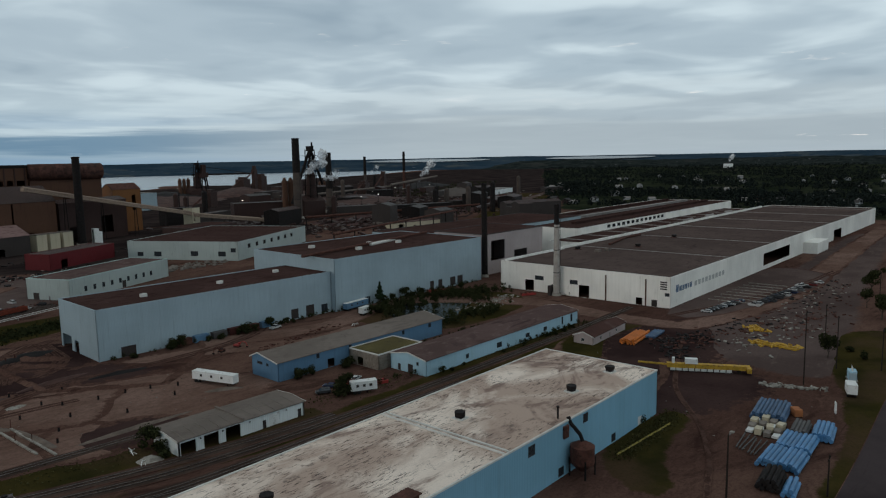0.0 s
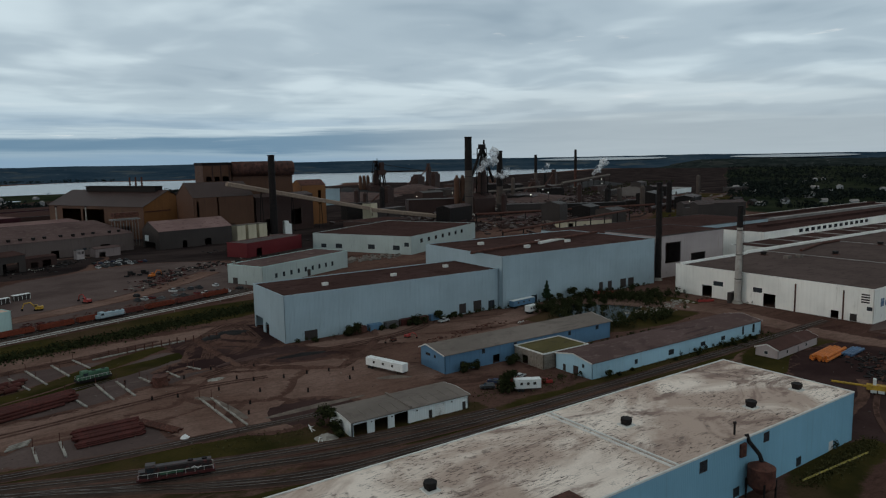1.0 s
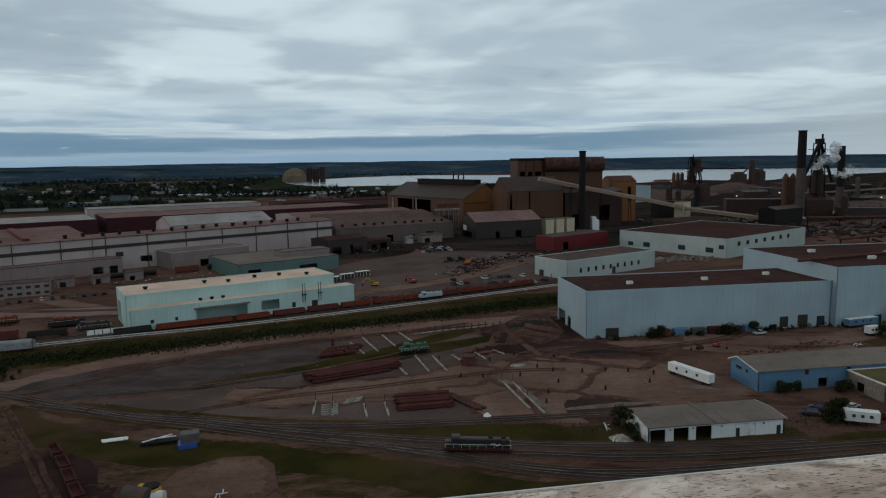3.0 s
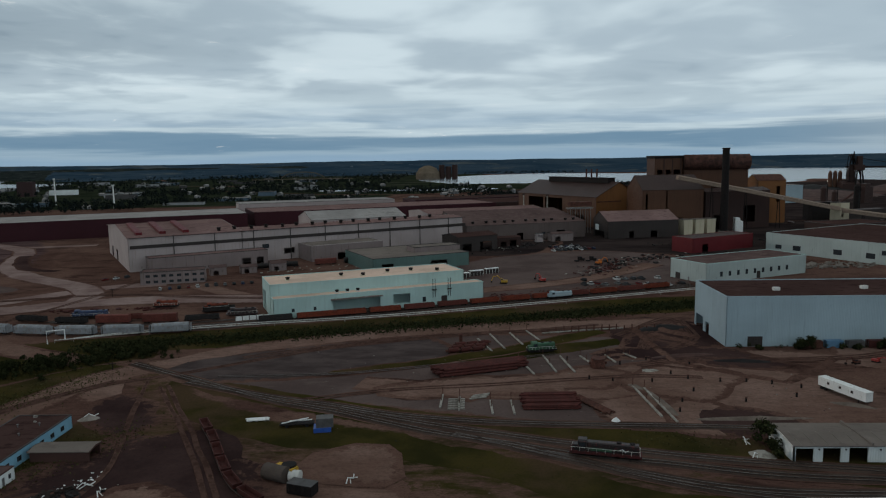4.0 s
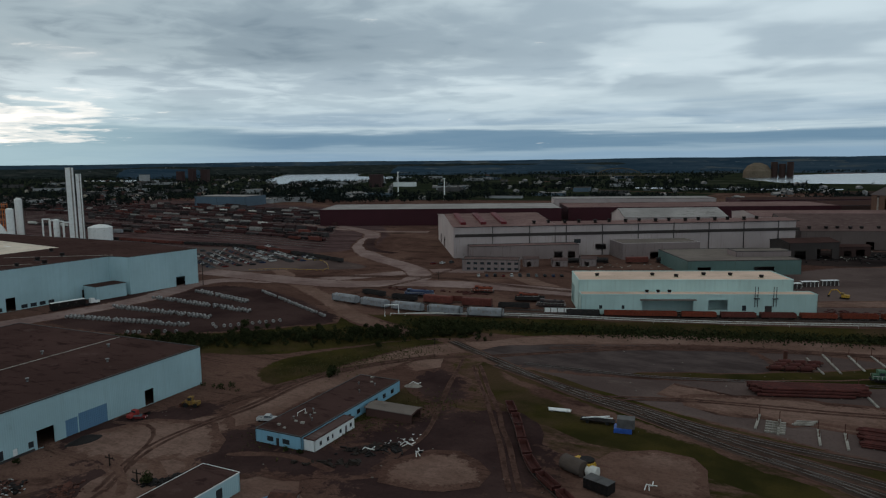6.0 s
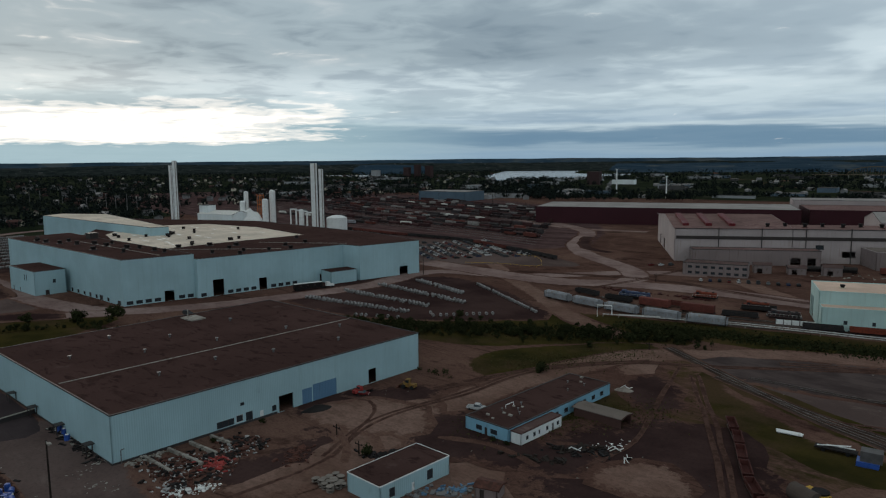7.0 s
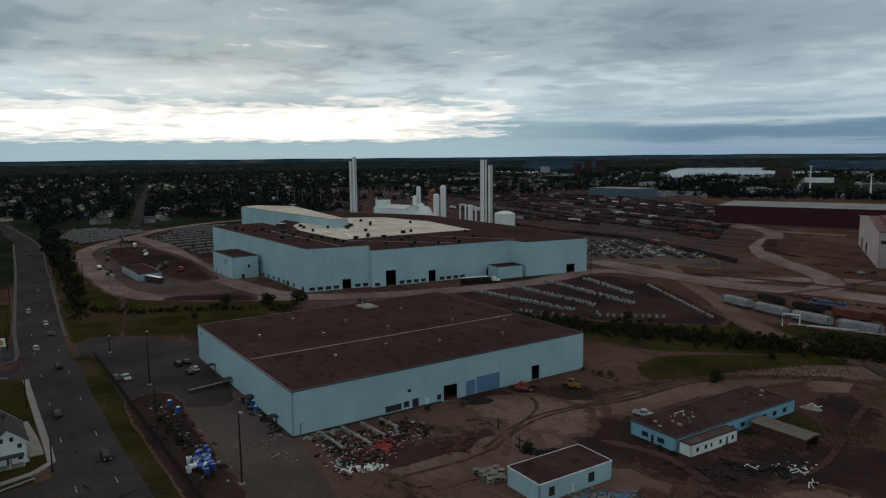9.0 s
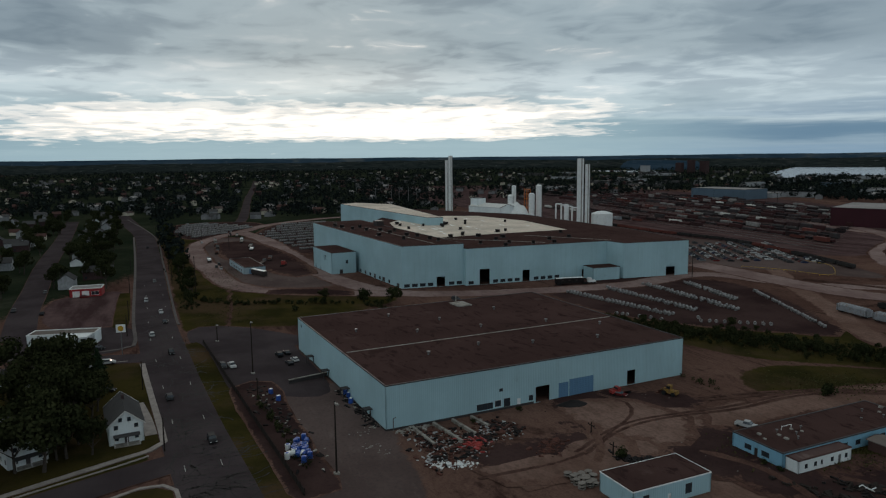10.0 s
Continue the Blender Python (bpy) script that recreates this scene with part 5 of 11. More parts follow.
# mint halls
building("mint_hall", "mint green hall with brown roof and dark high windows", rect(129, 385, 26.5, 78, 28), 10.8, MINT_PALE, RUST_ROOF, {
    0: [(10 + 6.4 * k, 12 + 6.4 * k, 3.2, 6.0, "win", TRIM_DARK) for k in range(9)] + [(38, 41, 0.02, 4.2, "roll", MILL_DARK)], 3: [(4, 8, 0.02, 3.6, "roll", MILL_DARK), (14, 15.2, 0.02, 2.2, "door")]}, trim=MINT)
building("mint_hall", "mint green hall with tan roof, long low windows", rect(262, 443, 30, 116, 90), 13.2, MINT_PALE, BROWN_ROOF, {
    3: [(8, 13, 2.5, 5.5, "win", TRIM_DARK), (22, 28, 2.5, 6, "win", TRIM_DARK), (52, 58, 3, 6.5, "win", TRIM_DARK), (74, 80, 3, 6.5, "win", TRIM_DARK), (84, 88, 6, 9, "win", TRIM_DARK)],
    0: [(14 + 12 * k, 18 + 12 * k, 7.5, 10.5, "win", TRIM_DARK) for k in range(7)]}, trim=MINT_PALE)
building("red_store", "dark red low store", rect(160, 509, 30, 64, 20), 10.5, BRIGHT_RED, SOOT_BROWN, {0: [(10, 16, 0.02, 6)]}, trim=BRIGHT_RED)

# loco shed, mint with cream roofs
LS = 24.0
ls = building("loco_shed", "mint loco shed with cream roof and tall doors", rect(-91.9, 309.4, LS, 96, 26), 14.4, MINT, CREAM_ROOF, {
    3: [(1.6, 5.6, 0.02, 9.5), (6.8, 11.0, 0.02, 9.5)]}, trim=MINT, trim_h=0.5)
for k, (vx, vy) in enumerate(((10, 11), (36, 12), (46, 8), (60, 13), (72, 12), (84, 6))):
    roof_vent(ls, vx, vy, 14.6, 1.9, 1.5, curb=CREAM)
lean = building("loco_shed_annex", "mint lean-to with cream roof and dark loading bay", rect(-88.5, 302.2, LS, 103, 7.9), 9.2, MINT, CREAM_ROOF, {
    0: [(27, 49.5, 0.02, 6.8), (56, 64.5, 2.5, 7.0), (80.5, 83.6, 1.0, 4.4, "roll", MILL_DARK), (70.7, 72.5, 2.2, 4.6, "win", TRIM_DARK), (8, 9.4, 3, 4.6, "win", TRIM_DARK), (18, 19.2, 3, 4.6, "win", TRIM_DARK)]}, trim=MINT)
part("canopy", Shape().box(26, 50.5, -1.6, -0.02, 7.0, 7.5), TAN_ROOF, lean, "dull canopy over the bay")
for k in range(3):
    roof_vent(lean, 30 + 5 * k, 4.5, 9.4, 1.6, 1.4)
for k in range(2):
    part("wall_ladder", Shape().box(76 + 8 * k, 76.2 + 8 * k, -0.3, -0.02, 4, 13).box(77.2 + 8 * k, 77.4 + 8 * k, -0.3, -0.02, 4, 13).box(75.6 + 8 * k, 78 + 8 * k, -1.0, -0.02, 7.6, 7.9), TRIM_DARK, lean)

# the pale blue warehouse in front of the highway
wh = building("warehouse", "pale blue warehouse with wide dark brown roof", rect(-251, 49.8, 2.85, 87.1, 101.6), 11.9, PALE_BLUE, BROWN_ROOF, {
    1: [(45.8, 50.6, 0.02, 4.7), (53.7, 57.2, 0.02, 4.6, "roll", STRONG_BLUE), (57.5, 66.3, 0.02, 5.2, "roll", STRONG_BLUE), (79.1, 82.4, 0.02, 4.6), (26.6, 31.7, 0.8, 2.6, "win", TRIM_DARK), (32.3, 34.4, 0.9, 2.9, "win", TRIM_WHITE),
        (35.2, 37.3, 0.6, 3.0, "win", TRIM_DARK), (43.5, 44.9, 1.0, 2.6, "win", TRIM_DARK), (33.7, 34.9, 5.2, 6.1, "win", TRIM_DARK), (39.6, 40.8, 0.02, 2.3, "door", WHITE)],
    0: [(18.4, 19.8, 0.02, 2.4, "door", MILL_DARK), (36, 37.3, 0.02, 2.3, "door", MILL_DARK), (55.6, 56.9, 0.02, 2.3, "door", MILL_DARK), (74.6, 75.9, 0.02, 2.3, "door", MILL_DARK), (3.6, 5, 9.4, 10.5, "win", TRIM_DARK)]}, trim=TRIM_DARK, trim_h=0.35)
part("roof_seam", Shape().box(52.5, 52.9, 1, 100.4, 12.1, 12.24), CONCRETE, wh, "pale expansion seam across the roof")
for k, (vx, vy) in enumerate(((66, 22), (40, 30), (30, 12), (70, 56), (64, 40), (44, 52), (28, 44), (74, 78), (48, 76), (22, 70), (60, 90), (14, 30))):
    v = part("roof_vent", Shape().tube((vx, vy, 12.1), (vx, vy, 12.9), 0.3).tube((vx, vy, 12.9), (vx, vy, 13.15), 0.55), GREY_STEEL, wh, "grey mushroom vent")
part("roof_unit", Shape().box(4, 12, 60, 66, 12.1, 12.5).tube((6, 62, 12.5), (6, 62, 15.5), 0.2), CONCRETE, wh, "pale plinth with a mast")
for s0 in (18.2, 36.2, 56, 75):
    st = part("porch", Shape().box(s0, s0 + 2.4, -2.2, -0.05, 2.7, 2.95).box(s0, s0 + 0.2, -2.2, -2.0, 0, 2.7).box(s0 + 2.2, s0 + 2.4, -2.2, -2.0, 0, 2.7), TRIM_DARK, wh, "dark steel door porch")
part("plinth", Shape().box(87.12, 87.3, 0, 45, 0, 0.6).box(0, 87.1, -0.2, -0.02, 0, 0.5), TRIM_DARK, wh)
part("standpipe", Shape().tube((87.6, 1.8, 0), (87.6, 1.8, 3.4), 0.12).tube((87.6, 1.8, 3.4), (87.6, 2.6, 3.6), 0.12), GREY_STEEL, wh)

# the great pale blue works behind it
big = building("blue_works", "great pale blue works with brown roof and many vents", [(-507, 114.6), (-347.5, 125.3), (-343.6, 160), (-512, 152)], 22.7, PALE_BLUE, BROWN_ROOF, {
    0: [(a_, a_ + 2.4, 0.3, 2.3, "win", MILL_DARK) for a_ in (96, 104, 112, 127, 141)] + [(119, 122, 0.02, 2.5, "door", MILL_DARK), (132, 136, 0.02, 2.6, "roll", MILL_DARK), (152.8, 156.4, 0.02, 2.2, "roll", MILL_DARK)],
    1: [(19.4, 24.2, 0.02, 5.3)] + [(a_, a_ + 3.1, 0.5, 2.3, "win", MILL_DARK) for a_ in (1.2, 5.6, 10.0, 14.4, 26.4, 30.8)]}, trim=TRIM_DARK, trim_h=0.3)
low = building("blue_works", "lower pale blue works hall with cream-patched roof", [(-512, 160), (-340.5, 160), (-334.5, 248), (-321, 250), (-316, 292.5), (-372, 302), (-520, 300), (-640, 232)], 20.2, PALE_BLUE, BROWN_ROOF, {
    1: [(8, 14, 0.02, 8.6), (34, 38.5, 0.02, 6.5), (72, 76, 0.02, 4.5)] + [(a_, a_ + 3.0, 0.5, 2.3, "win", MILL_DARK) for a_ in (1.4, 16, 20.4, 24.8, 29.2, 41, 45.4, 49.8, 54.2)],
    3: [(28, 34, 0.02, 5.4)]}, trim=TRIM_DARK, trim_h=0.3)
rnd = random.Random(4)
for k in range(15):
    roof_vent(big, 28 + 8.6 * k + rnd.uniform(-2, 2), rnd.choice((7, 15, 22, 27)) + rnd.uniform(-2, 2), 22.9, rnd.choice((1.8, 2.2, 2.8)), 2.0, curb=TRIM_DARK)
for k in range(30):
    roof_vent(low, rnd.uniform(4, 172), rnd.uniform(8, 92), 20.4, rnd.choice((1.8, 2.2, 3.0)), 1.9, curb=TRIM_DARK)
# glare off the wet roof, painted as a pale cover and near-white strips
part("roof_cover", Shape().prism([(52, 2), (118, 3), (114, 45), (114, 102), (42, 110), (-14, 98), (-40, 46), (10, 12)], 20.45, 20.55), SUN_ROOF, low, "cream roof covering with wet patches and painted glare")
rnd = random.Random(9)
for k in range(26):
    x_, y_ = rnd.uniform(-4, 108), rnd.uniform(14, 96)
    part("wet_sheet", Shape().box(x_, x_ + rnd.uniform(3, 14), y_, y_ + rnd.uniform(0.6, 2.0), 20.56, 20.60), WET_GLARE, low, "wet roof strip with glare painted white")
for a_, b_ in (((118, 3), (168, 52)), ((60, 4), (120, 2)), ((130, 60), (176, 92))):
    a_, b_ = Vector(a_), Vector(b_)
    part("roof_seam", Shape().box(0, (b_ - a_).length, -0.3, 0.3, 0, 0.16, Matrix.Translation((a_.x, a_.y, 20.42)) @ Matrix.Rotation(math.atan2(b_.y - a_.y, b_.x - a_.x), 4, "Z")), CONCRETE, low, "pale seam over the roof")
part("roof_seam", Shape().box(60, 158, 20, 20.5, 22.9, 23.05), CONCRETE, big, "pale seam over the roof")
part("roof_house", Shape().box(44, 50, 30, 35, 22.9, 26.0).box(43.6, 50.4, 29.6, 35.4, 26.0, 26.4), MILL_DARK, big, "dark penthouse on the roof")
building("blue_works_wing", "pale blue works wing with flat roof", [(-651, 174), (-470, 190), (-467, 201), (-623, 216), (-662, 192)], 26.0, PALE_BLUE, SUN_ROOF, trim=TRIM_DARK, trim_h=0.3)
building("works_annex", "pale blue annex block with dark stair", rect(-447, 100.5, 3.9, 37, 15.6), 12.8, PALE_BLUE, BROWN_ROOF, {0: [(4, 5.5, 0.02, 2.4, "door", MILL_DARK), (14, 15.4, 0.02, 2.4, "door", MILL_DARK), (22, 23, 7, 10.5, "win", TRIM_DARK), (25, 26, 7, 10.5, "win", TRIM_DARK)], 1: [(5, 7, 0.02, 2.6, "door", MILL_DARK), (9, 10.5, 6, 8, "win", TRIM_DARK)]}, trim=TRIM_DARK, trim_h=0.3)
building("works_annex", "low pale blue annex with brown roof", rect(-322.6, 230.5, 84, 17, 11.2), 7.0, PALE_BLUE, BROWN_ROOF, {}, trim=TRIM_DARK, trim_h=0.3)

# bunkhouse, carport and the near hut
bk = building("bunkhouse", "long low blue bunkhouse with dark roof", rect(-120.8, 127.6, 1.5, 14.2, 48.5), 3.4, NEAR_BLUE, BROWN_ROOF, {
    0: [(3.6, 5.6, 0.9, 2.2, "win", TRIM_DARK), (6.4, 7.4, 0.02, 2.1, "door", MILL_DARK), (8.4, 10.6, 0.9, 2.2, "win", TRIM_DARK)],
    1: [(20 + 4.6 * k, 21.8 + 4.6 * k, 0.9, 2.2, "win", TRIM_DARK) for k in range(6)]}, trim=TRIM_DARK, trim_h=0.3)
for vx, vy in ((5, 9), (8, 12), (10, 10), (6, 16), (9, 34), (5, 40), (10, 41)):
    part("roof_vent", Shape().tube((vx, vy, 3.6), (vx, vy, 4.2), 0.14).tube((vx, vy, 4.2), (vx, vy, 4.35), 0.3), GREY_STEEL, bk)
for vx, vy, s_ in ((4.2, 4.0, 0.45), (6.8, 2.9, 0.35), (6.6, 7.8, 0.4), (9.0, 7.4, 0.5), (5.3, 13.6, 0.35), (7.4, 14.6, 0.35), (5.4, 47.0, 0.5), (7.4, 43.4, 0.35)):
    part("roof_box", Shape().box(vx - s_, vx + s_, vy - s_ * 0.7, vy + s_ * 0.7, 3.55, 3.55 + s_), CONCRETE, bk, "pale box on the roof")
part("roof_rail", Shape().run([(4.6, 11.0, 3.6), (4.6, 11.0, 4.5), (4.6, 14.4, 4.5), (4.6, 14.4, 3.6)], 0.08, 5), WHITE, bk, "white pipe frame on the roof")
bl = building("lean_to", "white lean-to with brown-edged roof", rect(-106.4, 128.6, 1.5, 3.3, 17.4), 2.9, WHITE_WALL, RUST_ROOF, {1: [(2, 3, 0.9, 2, "win", TRIM_DARK), (5, 6, 0.9, 2, "win", TRIM_DARK), (7.2, 7.9, 0.9, 2, "win", TRIM_DARK), (10.5, 11.5, 0.9, 2, "win", TRIM_DARK), (13, 14, 0.02, 2.1, "door"), (15.2, 16.2, 0.9, 2, "win", TRIM_DARK)]}, trim=SHINGLE_RED, trim_h=0.25)
cp = building("carport", "open-sided carport with pale sheet roof", rect(-105.6, 154.6, 2, 14.2, 5.6), 2.5, SHINGLE_RED, TAN_ROOF, {}, "carport", gable=0.4, skip=(1,), trim=SHINGLE_RED)
nh = building("hut", "pale blue hut with brown roof and white edging", rect(-114.9, 84.7, 1.6, 10.4, 20.6), 4.1, PALE_BLUE, BROWN_ROOF, {
    1: [(2.6, 4.2, 1.0, 3.0, "win", TRIM_DARK), (13.6, 15.4, 1.0, 3.2, "win", TRIM_DARK), (9, 9.9, 0.02, 2.1, "door", WHITE)]}, trim=WHITE, trim_h=0.26, trim_w=0.06)

# ---- the steelworks: mills, steel shop, stacks, furnaces ----
def block(name, label, x, y, rot, w, d, h, wall, roof, gable=0.0, holes=None, ridge=0.5, trim=None):
    """A building centred on x, y."""
    c, s = math.cos(radians(rot)), math.sin(radians(rot))
    return building(name, label, rect(x - w / 2 * c + d / 2 * s, y - w / 2 * s - d / 2 * c, rot, w, d), h, wall, roof, holes, "building", gable, ridge, trim or TRIM_DARK, plain=name in ("works_shed", "town_block", "town_tower") and not holes)


def stack(label, x, y, h, r0, r1, body, top=None, band=0.0, base=None):
    th = thing("chimney_stack", label, "chimney", x, y)
    hb = h * (1 - band)
    rb = r0 + (r1 - r0) * (1 - band)
    part("shaft", Shape().tube((0, 0, 0), (0, 0, hb), r0, rb, 20, False), body, th, smooth=True)
    part("crown", Shape().tube((0, 0, hb), (0, 0, h), rb * 1.02, r1 * 1.02, 20, False).tube((0, 0, h - 1.2), (0, 0, h), r1 * 1.14, r1 * 1.14, 20).tube((0, 0, h - 0.4), (0, 0, h + 0.15), r1 * 0.8, r1 * 0.8, 16), top or body, th)
    for k in range(1, 4):
        z = h * k / 4
        r = r0 + (r1 - r0) * k / 4
        part("hoop", Shape().tube((0, 0, z), (0, 0, z + 0.35), r * 1.05, r * 1.05, 20), BLACK_STEEL, th)
    part("footing", Shape().tube((0, 0, 0), (0, 0, max(1.5, h * 0.03)), r0 * 1.5, r0 * 1.2, 16), base or CONCRETE, th)
    part("ladder", Shape().box(-0.3, -0.22, -r0 - 0.4, -r0 - 0.3, 0, h * 0.97).box(0.22, 0.3, -r0 - 0.4, -r0 - 0.3, 0, h * 0.97), BLACK_STEEL, th)
    return th


stack("tall dark brick-like stack over the steel shop", 229, 642, 77, 3.6, 3.0, BLACK_STEEL, BLACK_STEEL, 0.2)
stack("tall soot-topped concrete stack with pale foot", 499, 702, 96.5, 5.2, 4.2, DIRTY_CONCRETE, BLACK_STEEL, 0.42)
stack("soot-topped concrete stack with brown shaft", 590, 757, 80, 4.8, 3.7, DIRTY_CONCRETE, BLACK_STEEL, 0.6)
stack("slim dark stack at the coke ovens", 1020, 1180, 76, 3.6, 2.8, DIRTY_CONCRETE, BLACK_STEEL, 0.5)
stack("slim dark stack with red-brown shaft", 1125, 1165, 86, 3.6, 2.6, RUST, BLACK_STEEL, 0.5)
stack("black steel stack beside the grey-blue hall", 314, 259, 55, 1.7, 1.5, BLACK_STEEL)
stack("pale steel stack with dark top at the white mill", 293.2, 195, 46, 1.7, 1.25, paint("chalky_stack", (0.40, 0.37, 0.34), 0.8, scale=0.1, vary=0.12, wear=(0.27, 0.235, 0.21), wear_amount=0.4), BLACK_STEEL, 0.22)
part("boiler_hood", Shape().prism([(-3, 1.7), (3, 1.7), (3, 3.4), (-3, 3.4)], 0, 5.0), MILL_DARK, bpy.data.objects["chimney_stack.006"], "dark hood at the foot")

# rolling mill
ml = building("rolling_mill", "long weathered pale rolling mill with dusty roof", rect(-224, 444, 33, 74, 124), 22.4, MILL_GREY, PINK_ROOF, {
    3: [(20, 30, 0.02, 8), (50, 60, 0.02, 8)]}, gable=4.5, trim=MILL_GREY, over=0.8)
building("rolling_mill", "long pale narrow bay of the rolling mill", rect(-161.8, 484.5, 33, 184, 30), 22.3, MILL_GREY, PINK_ROOF, {
    0: [(30, 38, 4, 8), (14, 19, 9, 12, "win", TRIM_DARK)]}, gable=0.9, trim=MILL_GREY)
part("wall_band", Shape().box(1, 261, -0.25, -0.02, 15.0, 17.2), MILL_DARK, ml, "long dark band of grimy glazing")
part("wall_band", Shape().box(1, 261, -0.35, -0.02, 22.0, 22.5), TRIM_DARK, ml, "dark gutter line")
for k in range(9):
    part("downpipe", Shape().box(28 + 27 * k, 28.5 + 27 * k, -0.5, -0.02, 0, 23), TRIM_DARK, ml)
for k in range(3):
    part("roof_monitor", Shape().extrude_x([(8, 22.9), (56, 26.3), (56, 28.4), (8, 25.0)], 6 + 15 * k, 10 + 15 * k), BRIGHT_RED, ml, "red-roofed ventilator ridge")
for k in range(16):
    roof_vent(ml, 60 + 11.5 * k, 7 + (k % 2) * 3, 22.9, 2.6, 2.6, curb=RUST)
building("mill_lean_to", "dusty brown lean-to along the mill", rect(-208.2, 438.0, 33, 78, 13.2), 9.5, MILL_DIRTY, PINK_ROOF, {0: [(60, 66, 0.02, 5), (70, 75, 0.02, 5)]})
building("works_office", "grey two-storey works office with brown roof", rect(-193, 394, 18, 36, 14), 7.2, MILL_DIRTY, RUST_ROOF, {
    0: [(3 + 4.3 * k, 5.4 + 4.3 * k, z0, z0 + 1.5, "win", TRIM_DARK) for k in range(8) for z0 in (1.0, 4.4)], 3: [(4, 6, 1.0, 2.5, "win", TRIM_DARK), (8, 10, 4.4, 5.9, "win", TRIM_DARK)]}, trim=TRIM_DARK)
building("mill_bay", "weathered grey mill bay with tan roof", rect(-113, 484.2, 33, 56, 26.2), 11, MILL_DIRTY, TAN_ROOF, {0: [(20, 30, 0.02, 5)]}, trim=MILL_GREY)
building("mill_bay", "low dark green bay with tan roof", rect(-62, 432, 28, 68, 56), 8.6, cladding("grimy_green_cladding", (0.10, 0.16, 0.15), (0.06, 0.07, 0.06)), TAN_ROOF, {0: [(6, 14, 0.02, 5), (40, 52, 0.02, 5)]})
building("mill_bay", "small grey penthouse with tan roof", rect(-38, 462, 28, 34, 14), 12, MILL_DIRTY, TAN_ROOF)
for k in range(4):
    block("mill_shed", "grimy small shed before the mill", -178 + 17 * k, 424 + 8 * k, 27, 10, 7, 4 + (k % 2), MILL_DIRTY, RUST_ROOF, 1.2, {0: [(2, 5, 0.02, 3)]})
building("white_store", "long pale store beyond the mills", rect(1020, 815, 18, 100, 34), 9, WHITE_WALL, PALE_ROOF, {0: [(20, 26, 0.02, 5)]})
building("cream_shed", "low cream wall and shed before the furnaces", rect(478, 514, -8, 62, 12), 5.5, CREAM, RUST_ROOF, {0: [(8, 14, 0.02, 4)]}, gable=1.0)
# oxide red stores behind
building("red_warehouse", "very long oxide red warehouse with pale roof", rect(-472, 612, 25, 262, 92), 17.5, OX_RED, PALE_ROOF, {0: [(180, 190, 0.02, 9)], 3: [(20, 28, 0.02, 7)]}, trim=OX_RED)
building("red_warehouse", "oxide red warehouse with dusty grey roof", rect(-232, 738, 25, 290, 80), 17, OX_RED, PINK_ROOF, trim=OX_RED)
building("pale_shed", "pale-roofed gabled shed between the mills", rect(-146, 632, 26, 92, 56), 17, MILL_GREY, PALE_ROOF, gable=6.5)
lm = building("long_mill", "grimy mill annex with dusty pink roof and rusty vents", rect(-4, 591, 19, 112, 76), 14, SOOT_GREY, RUST_ROOF, {0: [(14, 20, 0.02, 6), (46, 52, 0.02, 6), (70, 73, 4, 6, "win", TRIM_DARK), (84, 92, 0.02, 7)]}, gable=8, ridge=0.88, trim=TRIM_DARK)
for k in range(11):
    roof_vent(lm, 8 + 9.4 * k + (k * 7 % 4), 7 + (k % 3), 14.6, 2.6, 2.4, curb=RUST)
building("dark_bay", "dark sooty bay at the end of the mill", rect(-10, 526, 33, 36, 24), 11.5, MILL_DARK, BROWN_ROOF, {0: [(4, 12, 0.02, 6), (20, 31, 0.02, 7)], 1: [(3, 20, 0.02, 8)]}, gable=2)
block("works_cabin", "white control cabin on a steel frame", 57, 590, 20, 6, 4, 7, MILL_GREY, PALE_ROOF, holes={0: [(1, 3, 4, 6), (4, 6, 4, 6)]})
block("works_shed", "small grimy shed before the mill annex", 76, 598, 19, 20, 9, 6.5, MILL_DIRTY, RUST_ROOF, 1.2, {0: [(3, 8, 0.02, 4)]})
block("works_shed", "low dark machine shed before the mill annex", 28, 566, 24, 22, 10, 7, SOOT_BROWN, BROWN_ROOF, 1.0, {0: [(4, 9, 0.02, 4), (12, 18, 0.02, 5)]})
patch("soot_yard", [(0, 510), (40, 520), (58, 560), (66, 590), (20, 588), (-4, 560), (-12, 524)], SOOT_GROUND, 0.09, "black oily ground before the mill annex", "yard", rim=6)
building("long_mill", "long mill with pink dusty roof", rect(-40, 679, 22.5, 130, 70), 17, MILL_GREY, PINK_ROOF, {0: [(10 + 14 * k, 15 + 14 * k, 4, 7, "win", TRIM_DARK) for k in range(8)]}, gable=3, trim=MILL_GREY)
building("long_mill", "sooty brown flat-roofed mill building", rect(20, 870, 26, 260, 90), 16, SOOT_BROWN, BROWN_ROOF)
building("long_mill", "long pale flat-roofed store building", rect(-330, 980, 22, 230, 60), 12, MILL_GREY, PALE_ROOF)
building("long_mill", "dark red flat-roofed store building", rect(-80, 1010, 24, 260, 60), 13, OX_RED, BROWN_ROOF)

